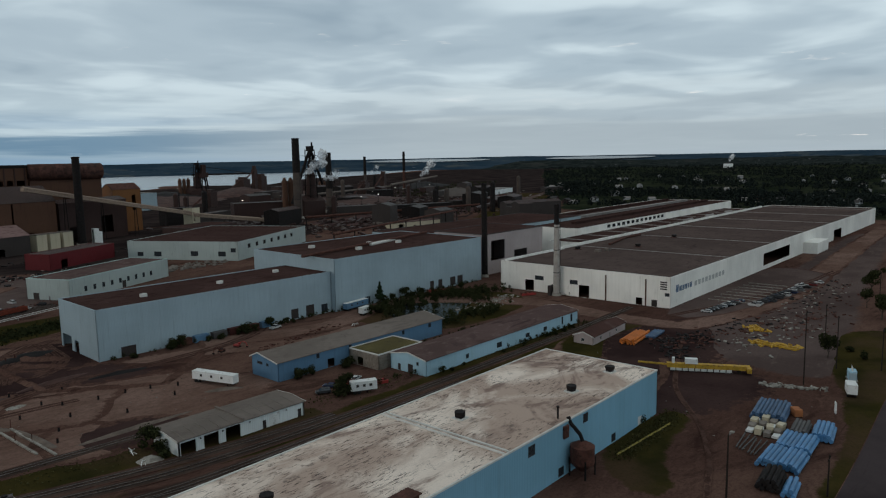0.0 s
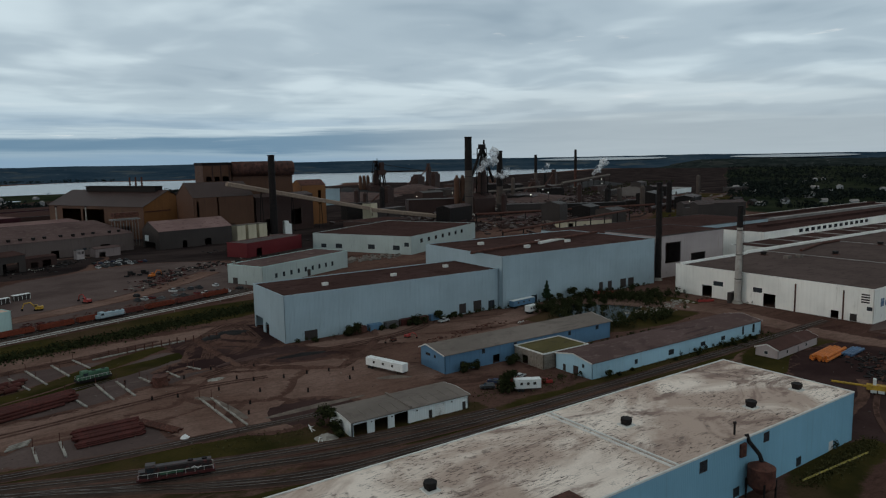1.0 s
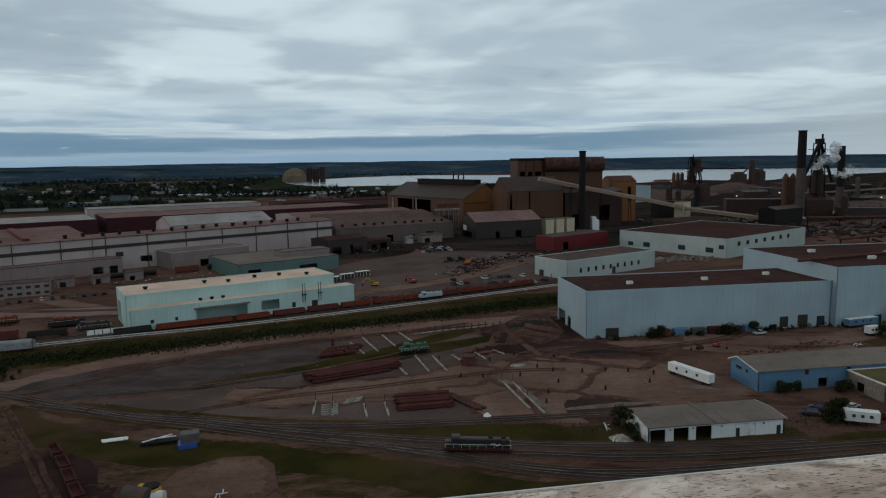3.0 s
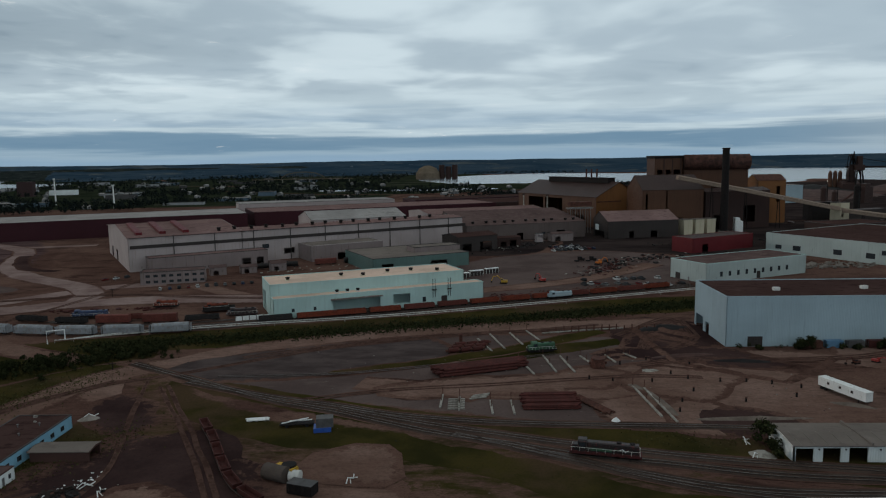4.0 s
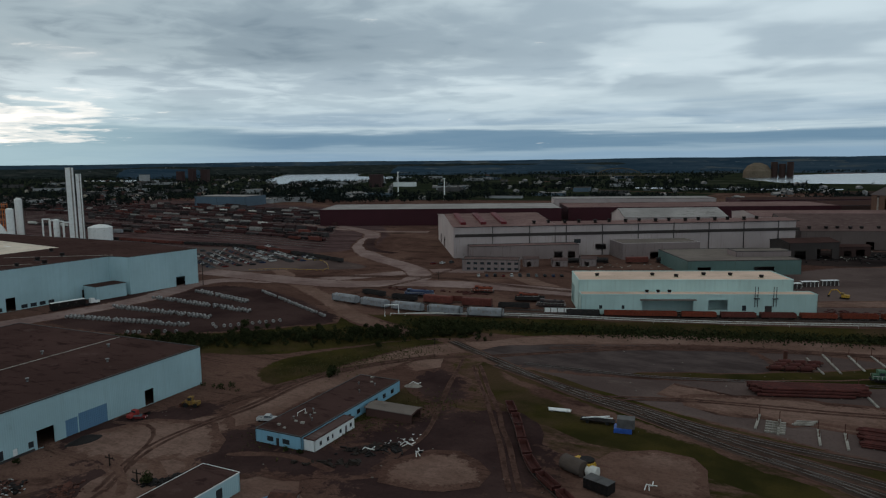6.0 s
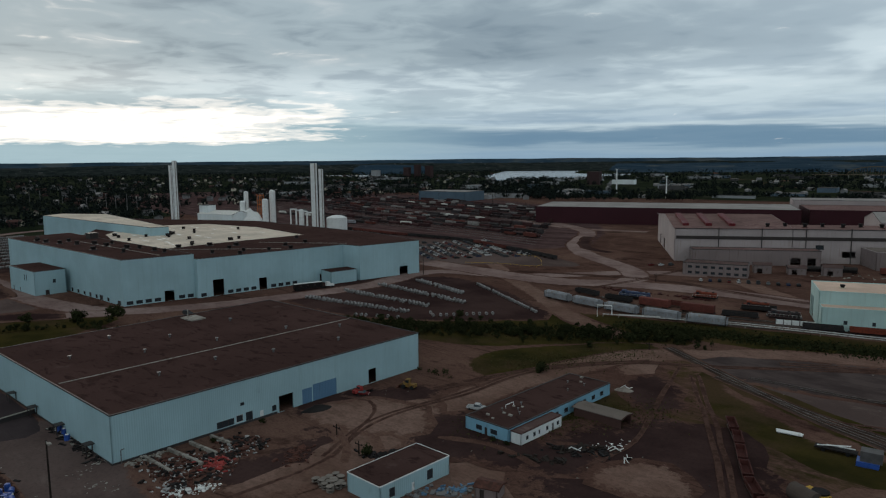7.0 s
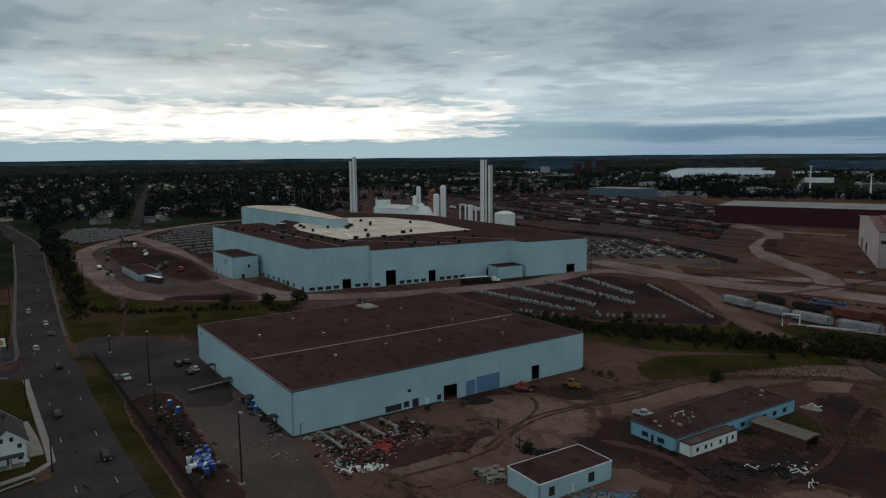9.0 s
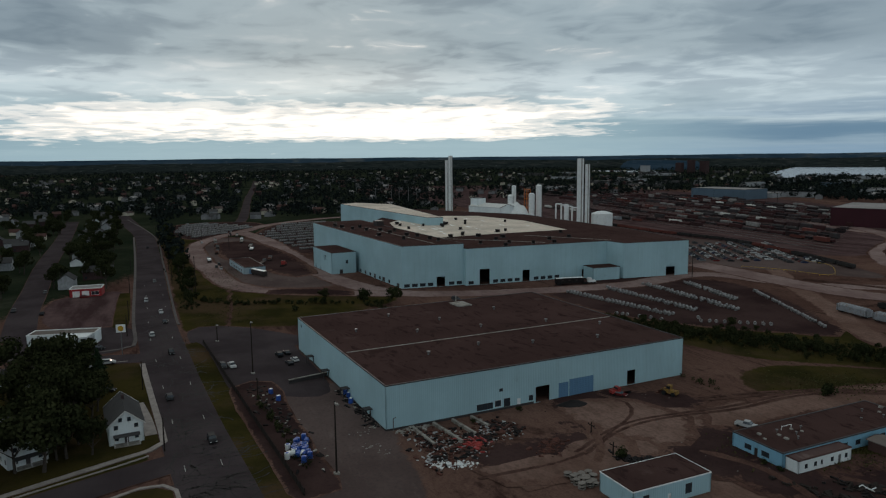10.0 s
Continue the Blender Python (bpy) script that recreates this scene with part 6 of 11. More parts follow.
# steel shop
tw = building("steel_shop_tower", "sooty tan head block of the steel shop", rect(184.5, 714, 2, 28, 28), 68.0, SOOT_TAN, SOOT_BROWN, {0: [(2.5, 8, 52, 57), (11, 16, 52, 57), (19, 25.5, 52, 57)]}, trim=SOOT_BROWN)
part("cap", Shape().box(-0.6, 28.6, -0.6, 28.6, 68.3, 71.0), BLACK_STEEL, tw, "dark sooty cap of the head block")
for k in range(3):
    part("pilaster", Shape().box(9.2 + 8.4 * k - 0.5, 9.2 + 8.4 * k + 0.5, -0.5, -0.02, 40, 68), SOOT_BROWN, tw)
building("steel_shop_tower", "high sooty brown steel shop wall", rect(213.5, 713, 2, 64, 30), 57.5, SOOT_TAN, SOOT_BROWN, {0: [(30, 34, 36, 44)]}, trim=SOOT_BROWN)
th = thing("fume_main", "huge rust brown fume duct along the roof", "duct", 213.5, 714, 0, 1)
part("duct", Shape().tube((0, 0, 64.0), (64, 0, 64.0), 7.6, n=32), DUCT_RUST, th, smooth=True)
for k in range(3):
    part("flange", Shape().tube((9 + 18 * k, 0, 64.0), (9.5 + 18 * k, 0, 64.0), 7.75, n=32), DUCT_RUST, th)
    part("saddle", Shape().box(8.5 + 18 * k, 10.1 + 18 * k, -4, 4, 57.5, 58.6), BLACK_STEEL, th)
building("steel_shop", "sooty gabled bay of the steel shop", rect(158, 652, 4, 57, 50), 39.5, SOOT_TAN, SOOT_BROWN, {0: [(3, 5, 20, 36), (22, 23.4, 0.02, 39), (30, 38, 8, 14)]}, gable=13, trim=SOOT_BROWN)
lr = building("casting_hall", "brown-roofed casting hall with ochre gable", rect(175.3, 731, 118, 146, 57), 31.0, SOOT_TAN, SOOT_BROWN, {
    2: [(22, 52, 0.02, 27.5), (55, 88, 0.02, 27.5), (112, 126, 0.02, 12)], 3: [(12, 15, 12, 16), (24, 34, 0.02, 9)]}, gable=14, trim=SOOT_BROWN, over=1.2, faced={3: OCHRE})
part("roof_monitor", Shape().box(12, 118, 24, 33, 43.6, 48.6).box(11.5, 118.5, 23.4, 33.6, 48.6, 49.2), BLACK_STEEL, lr, "long black ridge ventilator")
for k in range(3):
    part("roof_flue", Shape().tube((34 + 9 * k, 30, 42), (34 + 9 * k, 30, 58), 0.8, n=8), RUST, lr)
for k in range(2):
    part("downpipe", Shape().tube((-0.9, 17 - 15 * k, 0), (-0.9, 17 - 15 * k, 36 - 3 * k), 1.1, n=8), BLACK_STEEL, lr, "thick black fume pipe")
part("wall_band", Shape().box(-0.5, -0.02, 26, 56, 25.4, 26.4), RUST, lr, "rusty band across the ochre wall")
sh_ = building("shed_row", "dark shed row with pink dusty lean roof", rect(118, 607, 12.5, 66, 32), 15.0, MILL_DARK, PINK_ROOF, {0: [(20, 24, 0.02, 6), (40, 46, 0.02, 6)], 3: [(4, 12, 6, 11, "panel", WHITE_WALL), (4, 24, 0.02, 5.5)]}, gable=7.5, ridge=0.6)
building("dark_bay", "black-brown works bay with hoppers", rect(222, 672, 20, 75, 20), 36, SOOT_BROWN, SOOT_BROWN, {0: [(10, 18, 0.02, 14), (44, 58, 6, 22)]}, gable=3)
building("orange_bay", "orange-brown gabled bay of sheet metal", rect(296, 736, 6, 30, 24), 44, OCHRE, RUST, {0: [(20, 24, 22, 38)]}, gable=6)
block("dark_bay", "dark grimy bay under the conveyor", 318, 600, 20, 60, 34, 13, SOOT_BROWN, BROWN_ROOF)
for k in range(3):
    t_ = thing("cream_bin", "cream sheet metal bin beside the steel shop", "bin", 192 + 11.4 * k, 633 + 3.8 * k, 0, 18, group="cream bins")
    part("shell", Shape().prism([(-4.4, -4.4), (4.4, -4.4), (4.4, 4.4), (-4.4, 4.4)], 0, 13.8), CREAM, t_)
    part("lid", Shape().prism([(-4.7, -4.7), (4.7, -4.7), (4.7, 4.7), (-4.7, 4.7)], 13.8, 14.2), TAN_ROOF, t_)
t_ = thing("white_silo", "white boxy silo beside the steel shop", "silo", 243, 645)
part("shell", Shape().prism([(-3.4, -3), (3.4, -3), (3.4, 3), (-3.4, 3)], 0, 11).prism([(-3.4, -3), (0.6, -3), (0.6, 3), (-3.4, 3)], 11.1, 14), WHITE, t_)
part("ladder", Shape().box(-3.7, -3.4, -0.5, 0.5, 0, 13), BLACK_STEEL, t_)
# hopper platform before the ochre gable
t_ = thing("pipe_trestle", "rust-white steel hopper platform on posts", "trestle", 92, 652, 0, 14)
for k in range(5):
    part("post", Shape().tube((5 * k, 0, 0), (5 * k, 0, 23), 0.32, n=6).tube((5 * k, 6, 0), (5 * k, 6, 23), 0.32, n=6), GREY_STEEL, t_)
    part("brace", Shape().tube((5 * k, 0, 12), (5 * k, 6, 22), 0.3, n=6), RUST, t_)
part("beam", Shape().box(-2, 22, -1, 7, 23, 24), GREY_STEEL, t_)
part("hopper", Shape().box(-0.5, 21, 0, 6, 25.5, 29.5), RUST, t_, "long rusty hopper box")
part("skirt", Shape().box(5, 15, 0.5, 5.5, 0, 12), DIRTY_CONCRETE, t_)
for x_, y_, h_ in ((57.6, 770, 31), (80.6, 745, 31)):
    p_ = thing("light_mast", "pale slender light mast in the works", "mast", x_, y_)
    part("pole", Shape().tube((0, 0, 0), (0, 0, h_), 0.9, 0.6, 8), CONCRETE, p_)
    part("head", Shape().box(-1.2, 1.2, -1.2, 1.2, h_, h_ + 1), BLACK_STEEL, p_)

# conveyor gallery with its transfer tower
cv = thing("conveyor", "long inclined tan conveyor gallery on trestles", "conveyor")
for (a, b) in (((188, 648, 50.8), (366, 706, 15.5)), ((366, 706, 14.5), (440, 644, 4.5))):
    a, b = Vector(a), Vector(b)
    d_ = (b - a)
    m_ = Matrix.Translation(a) @ d_.to_track_quat("X", "Z").to_matrix().to_4x4()
    part("gallery", Shape().box(0, d_.length, -2.2, 2.2, -1.6, 1.5, m_).extrude_x([(-2.5, 1.5), (2.5, 1.5), (0, 2.6)], 0, d_.length, m_), paint("dusty_gallery_%d" % int(a.z), (0.29, 0.215, 0.165), 0.85, wear=(0.14, 0.1, 0.085), wear_amount=0.4), cv)
    for k in range(1, 5):
        p_ = a + d_ * (k / 5)
        part("trestle", Shape().tube((p_.x - 2, p_.y, 0), (p_.x - 0.6, p_.y, p_.z - 1.6), 0.35, n=6).tube((p_.x + 2, p_.y, 0), (p_.x + 0.6, p_.y, p_.z - 1.6), 0.35, n=6), BLACK_STEEL, cv)
tt = block("transfer_tower", "cream conveyor transfer tower", 367, 711, 30, 14, 11, 22, CREAM, TAN_ROOF, holes={0: [(2, 5, 8, 11)]})
block("grey_store", "grey flat store behind the steel shop", 451, 1058, 15, 62, 40, 26, GREY_BLUE, PALE_ROOF)

# blast furnaces and coke ovens on the shore
def furnace(label, x, y, h, s, skip=True):
    f = thing("blast_furnace", label, "furnace", x, y)
    part("shaft", Shape().tube((0, 0, 0), (0, 0, h * 0.55), 8 * s, 6 * s, 16).tube((0, 0, h * 0.55), (0, 0, h * 0.72), 6 * s, 3 * s, 16), SOOT_BROWN, f)
    part("cast_house", Shape().box(-20 * s, 12 * s, -12 * s, 10 * s, 0, h * 0.22).extrude_x([(-12 * s, h * 0.22), (10 * s, h * 0.22), (-1 * s, h * 0.3)], -20 * s, 12 * s), SOOT_BROWN, f)
    for k in range(3):
        part("stove", Shape().tube((-30 * s + 9 * s * k, 14 * s, 0), (-30 * s + 9 * s * k, 14 * s, h * 0.5), 3.6 * s, 3.6 * s, 14).tube((-30 * s + 9 * s * k, 14 * s, h * 0.5), (-30 * s + 9 * s * k, 14 * s, h * 0.56), 3.6 * s, 1.2 * s, 14), SOOT_TAN, f)
    for k in range(4):
        part("column", Shape().tube((6 * s * (-1) ** k, 6 * s * (1 if k < 2 else -1), 0), (4 * s * (-1) ** k, 4 * s * (1 if k < 2 else -1), h * 0.95), 0.7 * s, n=6), BLACK_STEEL, f)
    for k in range(5):
        z = h * (0.3 + 0.14 * k)
        part("platform", Shape().box(-8 * s, 8 * s, -8 * s, 8 * s, z, z + 0.5), BLACK_STEEL, f)
    part("downcomer", Shape().tube((2 * s, 0, h * 0.93), (18 * s, 0, h * 0.45), 1.7 * s, n=10).tube((-3 * s, 0, h * 0.72), (2 * s, 0, h * 0.95), 1.4 * s, n=10), BLACK_STEEL, f)
    if skip:
        part("skip_bridge", Shape().tube((-34 * s, -6 * s, h * 0.2), (0, -1 * s, h * 0.97), 1.8 * s, n=6), BLACK_STEEL, f)
    part("top_works", Shape().box(-3.5 * s, 4 * s, -3 * s, 3 * s, h * 0.93, h * 1.0).tube((5 * s, 2 * s, h * 0.6), (5 * s, 2 * s, h * 1.06), 1.1 * s, n=8), BLACK_STEEL, f)
    return f


furnace("black blast furnace between the tall stacks", 538, 727, 88, 1.0)
furnace("dark distant blast furnace on the shore", 701, 1326, 70, 1.0, False)
furnace("rust dark small furnace with gas mains", 925, 1182, 46, 0.7, False)
rnd = random.Random(11)
for k in range(46):
    a = radians(rnd.uniform(-56, -20))
    r = rnd.uniform(760, 1500)
    x_, y_ = -r * math.sin(a), r * math.cos(a)
    if 560 < x_ < 640 and 700 < y_ < 800:
        continue
    block("works_shed", "grimy dark shed among the furnaces", x_, y_, rnd.choice((26, 10, -20)), rnd.uniform(18, 80), rnd.uniform(12, 26), rnd.uniform(6, 20), rnd.choice((SOOT_BROWN, SOOT_BROWN, MILL_DARK, MILL_DARK, BLACK_STEEL)), rnd.choice((SOOT_BROWN, SOOT_BROWN, MILL_DARK)), rnd.choice((0, 2.5)))
for k in range(14):
    a = radians(rnd.uniform(-54, -24))
    r = rnd.uniform(780, 1500)
    s_t = thing("process_vessel", "dark steel process vessel with pipes", "vessel", -r * math.sin(a), r * math.cos(a), group="vessels at the coke plant")
    h_ = rnd.uniform(16, 38)
    part("shell", Shape().tube((0, 0, 0), (0, 0, h_), 3.2, 3.2, 14).tube((0, 0, h_), (0, 0, h_ + 2.5), 3.2, 0.8, 14), rnd.choice((SOOT_BROWN, BLACK_STEEL, DIRTY_CONCRETE)), s_t)
    part("pipe", Shape().tube((4, 0, 0), (4, 0, h_ + 4), 0.5, n=6), BLACK_STEEL, s_t)
# long raised gas mains and ore bridges
for k, (a, b, z0, r) in enumerate((((452, 622), (700, 585), 9, 1.3), ((640, 900), (960, 1030), 16, 1.6), ((420, 660), (680, 860), 10, 1.2), ((330, 420), (560, 500), 14, 1.0), ((940, 1010), (1250, 1180), 20, 2.2), ((680, 575), (840, 650), 5, 3.0))):
    g_ = thing("gas_main", "long raised dusty gas main on posts", "pipe", group="raised mains")
    part("pipe", Shape().tube((*a, z0), (*b, z0 + (6 if k == 4 else 0)), r, n=8), (RUST, TAN_ROOF, SOOT_BROWN)[k % 3], g_)
    n_ = 8
    for j in range(n_ + 1):
        p_ = Vector(a).lerp(Vector(b), j / n_)
        part("post", Shape().box(p_.x - 0.4, p_.x + 0.4, p_.y - 0.4, p_.y + 0.4, 0, z0), BLACK_STEEL, g_)
un = thing("ore_unloader", "black ore unloader with a long level boom", "crane", 712, 1320)
part("leg", Shape().tube((-9, -6, 0), (-3, -2, 52), 1.6, 1.2, 6).tube((9, 6, 0), (3, 2, 52), 1.6, 1.2, 6).tube((-9, 6, 0), (-3, 2, 52), 1.6, 1.2, 6).tube((9, -6, 0), (3, -2, 52), 1.6, 1.2, 6), BLACK_STEEL, un)
part("boom", Shape().run([(-20, 10, 46), (80, -43, 46)], 1.8, 6).run([(0, 0, 62), (76, -41, 47)], 0.5, 5), BLACK_STEEL, un)
part("machine_house", Shape().box(-9, 7, -7, 7, 40, 50).box(-4, 4, -4, 4, 50, 66), SOOT_BROWN, un)
for x_, y_, h_, w_ in ((930, 1480, 52, 12), (960, 1500, 34, 26), (880, 1450, 30, 30), (560, 1020, 24, 18), (770, 1080, 34, 16), (620, 880, 30, 14), (860, 1000, 26, 22), (1010, 1110, 38, 14)):
    t_ = thing("screening_tower", "sooty tower block in the stock yard", "tower", x_, y_, 0, 28, group="sooty towers")
    part("frame", Shape().box(-w_ / 2, w_ / 2, -w_ * 0.35, w_ * 0.35, 0, h_).box(-w_ * 0.3, w_ * 0.3, -w_ * 0.25, w_ * 0.25, h_, h_ * 1.16), SOOT_BROWN, t_)
    part("chute", Shape().run([(-w_ * 0.5, 0, h_ * 0.9), (-w_ * 0.5 - h_ * 1.6, 4, 2)], 1.5, 6), DUCT_RUST, t_)
    part("stairway", Shape().box(w_ / 2, w_ / 2 + 1.2, -2, 2, 0, h_ * 0.96), BLACK_STEEL, t_)
LAMP = Nodes("lit_lamp")
LAMP.b.inputs["Emission Color"].default_value = (1.0, 0.93, 0.8, 1)
LAMP.b.inputs["Emission Strength"].default_value = 3.0
LAMP = LAMP.done((0.8, 0.78, 0.7), 0.4)
for x_, y_ in ((692, 811), (750, 837), (944, 1003), (550, 910), (655, 969), (742, 1493), (606, 1130), (619, 826), (1260, 1215), (458, 1081), (714, 543), (480, 790), (820, 930), (1080, 1040)):
    t_ = thing("yard_lamp", "lit yard lamp on a dark mast", "lamp", x_, y_, 0, 0, group="lit yard lamps")
    part("mast", Shape().tube((0, 0, 0), (0, 0, 14), 0.25, 0.18, 6), BLACK_STEEL, t_)
    part("lamp_head", Shape().box(-0.7, 0.7, -0.4, 0.4, 14, 14.5), LAMP, t_, "lit white lamp head")
# ore and coal heaps
def heap(name, label, x, y, r, h, material, seed, stretch=1.6, rot=0):
    rn = random.Random(seed)
    sh = Shape()
    n, m = 22, 6
    v = [(0, 0, h)]
    for j in range(1, m + 1):
        for i in range(n):
            a = 2 * math.pi * i / n
            q = r * j / m * (1 + 0.25 * noise.noise((math.cos(a) * 1.3 + seed, math.sin(a) * 1.3, j * 0.2)))
            z = h * max(0.0, 1 - (j / m) ** 1.3) * (1 + 0.35 * noise.noise((q * math.cos(a) * 4 / r, q * math.sin(a) * 4 / r, seed)))
            v.append((q * math.cos(a) * stretch, q * math.sin(a), z if j < m else -0.05))
    f = [(0, 1 + i, 1 + (i + 1) % n) for i in range(n)]
    f += [(1 + j * n + i, 1 + (j + 1) * n + i, 1 + (j + 1) * n + (i + 1) % n, 1 + j * n + (i + 1) % n) for j in range(m - 1) for i in range(n)]
    sh.add(v, f)
    return solid(name, sh, material, label, "mound", pose(x, y, 0, 0, 0, rot), smooth=True)


ORE = paint("red_ore", (0.075, 0.042, 0.036), 0.95, vary=0.3, scale=0.1)
COAL = paint("coal", (0.02, 0.018, 0.018), 0.95, vary=0.3, scale=0.1)
for k, (x_, y_, r_, h_, m_) in enumerate(((800, 1330, 60, 16, ORE), (890, 1190, 55, 14, ORE), (780, 900, 55, 9, ORE), (1060, 930, 70, 12, DIRTY_CONCRETE), (640, 1340, 70, 14, COAL), (700, 980, 60, 8, ORE), (1250, 1230, 60, 12, COAL), (560, 1200, 80, 13, ORE), (880, 700, 60, 7, ORE))):
    heap("ore_mound", "long dark ore heap in the stock yard", x_, y_, r_, h_, m_, k, 2.2, 30)

# air separation towers behind the blue works
def column_tower(label, x, y, w, h, round_=False):
    c = thing("cold_box_tower", label, "tower", x, y, 0, math.degrees(math.atan2(-x, y)))
    if round_:
        part("shell", Shape().tube((0, 0, 0), (0, 0, h - 1), w / 2, w / 2, 18).tube((0, 0, h - 1), (0, 0, h), w / 2, w / 4, 18), WHITE, c, smooth=False)
    else:
        part("shell", Shape().box(-w / 2, w / 2, -w / 2, w / 2, 0, h), WHITE, c)
        part("rib", Shape().box(-w / 2 - 0.15, -w / 2, -w * 0.1, w * 0.1, 0, h).box(w * 0.1, w * 0.3, -w / 2 - 0.15, -w / 2, 0, h), CONCRETE, c)
        for k in range(1, 8):
            part("seam", Shape().box(-w / 2 - 0.08, w / 2 + 0.08, -w / 2 - 0.08, w / 2 + 0.08, h * k / 8, h * k / 8 + 0.3), TRIM_WHITE, c)
    part("ladder", Shape().box(w / 2, w / 2 + 0.5, -0.8, 0.2, 0, h), GREY_STEEL, c)
    return c


column_tower("slim white air separation tower", -692, 307, 4.0, 71)
column_tower("narrower white tower beside it", -693.6, 303.4, 3.0, 66.3)
column_tower("tall square white air separation tower", -579.2, 396.6, 6.2, 67)
column_tower("second white tower with dark ladder", -575.4, 402.2, 4.2, 61.5)
for x_, y_, w_, h_ in ((-631, 347, 5.4, 31), (-638, 355, 4.4, 40), (-612, 361, 6, 33), (-625, 377, 6, 40.5), (-590, 388, 5, 22)):
    column_tower("white gas column with piping", x_, y_, w_, h_, True)
ot = thing("column_frame", "orange steel frame between the columns", "frame", -626, 364)
for k in range(4):
    part("post", Shape().tube((-2.2 + 4.4 * (k % 2), -2.2 + 4.4 * (k // 2), 0), (-2.2 + 4.4 * (k % 2), -2.2 + 4.4 * (k // 2), 37), 0.3, n=6), ORANGE, ot)
for k in range(8):
    part("platform", Shape().box(-2.5, 2.5, -2.5, 2.5, 4.5 * k + 4, 4.5 * k + 4.3), ORANGE, ot)
tk = thing("storage_tank", "white domed storage tank", "tank", -567, 414)
part("shell", Shape().tube((0, 0, 0), (0, 0, 13.4), 10.2, 10.2, 32), WHITE, tk)
part("dome", Shape().tube((0, 0, 13.4), (0, 0, 15.4), 10.4, 5, 32).tube((0, 0, 15.4), (0, 0, 16), 5, 0.5, 32), WHITE, tk)
part("stair", Shape().box(-10.6, -10.2, -3, 3, 4, 5).box(-10.6, -10.2, 0, 6, 8, 9), GREY_STEEL, tk)
block("white_shed", "white boxy plant house of sheet metal", -655, 322, 10, 13, 10, 27, WHITE_WALL, PALE_ROOF)
block("white_shed", "low white plant building", -640, 330, 20, 44, 22, 19, WHITE_WALL, TRIM_WHITE, 3)
heap("lime_mound", "white lime heap beside the plant", -622, 350, 14, 24, WHITE, 71, 1.4, 30)
for k in range(4):
    pp = thing("pipe_loop", "white insulated pipe loop", "pipe", -600 + 5 * k, 382 + 3 * k, 0, 20, group="pipe loops")
    part("pipe", Shape().tube((0, 0, 0), (0, 0, 22 - k), 0.7, n=8).tube((0, 0, 22 - k), (7, 0, 22 - k), 0.7, n=8).tube((7, 0, 22 - k), (7, 0, 0), 0.7, n=8), WHITE, pp)
GREY_STORE = cladding("dull_blue_cladding", (0.085, 0.125, 0.165), (0.06, 0.07, 0.08))
block("blue_store", "dull blue long store beyond the rail yard", -850, 865, 10, 96, 60, 15.5, GREY_STORE, PALE_ROOF)
for x_, y_, h_ in ((-1385, 351, 21), (-1340, 356, 22), (-1316, 384, 20), (-1043, 335, 22), (-1046, 362, 25), (-1018, 365, 23), (-937, 350, 28), (-958, 371, 24)):
    p_ = thing("light_mast", "slim grey light mast behind the blue works", "mast", x_, y_, group="light masts")
    part("pole", Shape().tube((0, 0, 0), (0, 0, h_), 0.5, 0.3, 6), GREY_STEEL, p_)
    part("head", Shape().box(-1.4, 1.4, -0.4, 0.4, h_ - 0.4, h_ + 0.3), GREY_STEEL, p_)
# far landmarks
gz = thing("gasworks_hall", "distant rounded brown hall on the far shore", "building", -160, 2620)
part("hall", Shape().tube((0, 0, 0), (0, 0, 22), 46, 44, 28).tube((0, 0, 22), (0, 0, 40), 44, 32, 28).tube((0, 0, 40), (0, 0, 50), 32, 10, 28), roofing("brown_dome_roof", (0.155, 0.122, 0.090), (0.06, 0.045, 0.04), (0.15, 0.11, 0.085), 0.6), gz)
for k in range(3):
    part("bin", Shape().tube((52 + 24 * k, 0, 0), (52 + 24 * k, 0, 52 - 6 * (k % 2)), 11, n=16), SOOT_BROWN, gz)
br = thing("arch_bridge", "distant buff steel arch bridge", "bridge", -585, 2430, 0, 12)
ARCH = paint("buff_bridge_paint", (0.115, 0.092, 0.064), 0.8)
br.scale = (0.66, 0.66, 0.72)
for sgn in (-1, 1):
    ar = Shape().run([(-115 * math.cos(math.pi * i / 24), sgn * 9, 12 + 38 * math.sin(math.pi * i / 24)) for i in range(25)], 2.2, 6)
    part("arch", ar, ARCH, br)
part("deck", Shape().box(-260, 260, -10, 10, 14, 17), ARCH, br)
for k in range(21):
    x_ = -110 + 11 * k
    part("hanger", Shape().tube((x_, -9, 16), (x_, -9, 12 + 38 * math.sqrt(max(0.02, 1 - (x_ / 115) ** 2))), 0.8, n=5), ARCH, br)
for k in range(8):
    part("pier", Shape().box(-250 + 70 * k, -246 + 70 * k, -8, 8, 0, 14), CONCRETE, br)
for x_, y_, h_, l_ in ((-573, 1101, 37, "white wind mast"), (-742, 1222, 46, "white wind mast")):
    p_ = thing("white_mast", "tall white pole above the red stores", "mast", x_, y_)
    part("pole", Shape().tube((0, 0, 0), (0, 0, h_), 1.5, 0.8, 10), WHITE, p_)
    part("head", Shape().box(-2, 2, -0.8, 0.8, h_, h_ + 1.6), WHITE, p_)


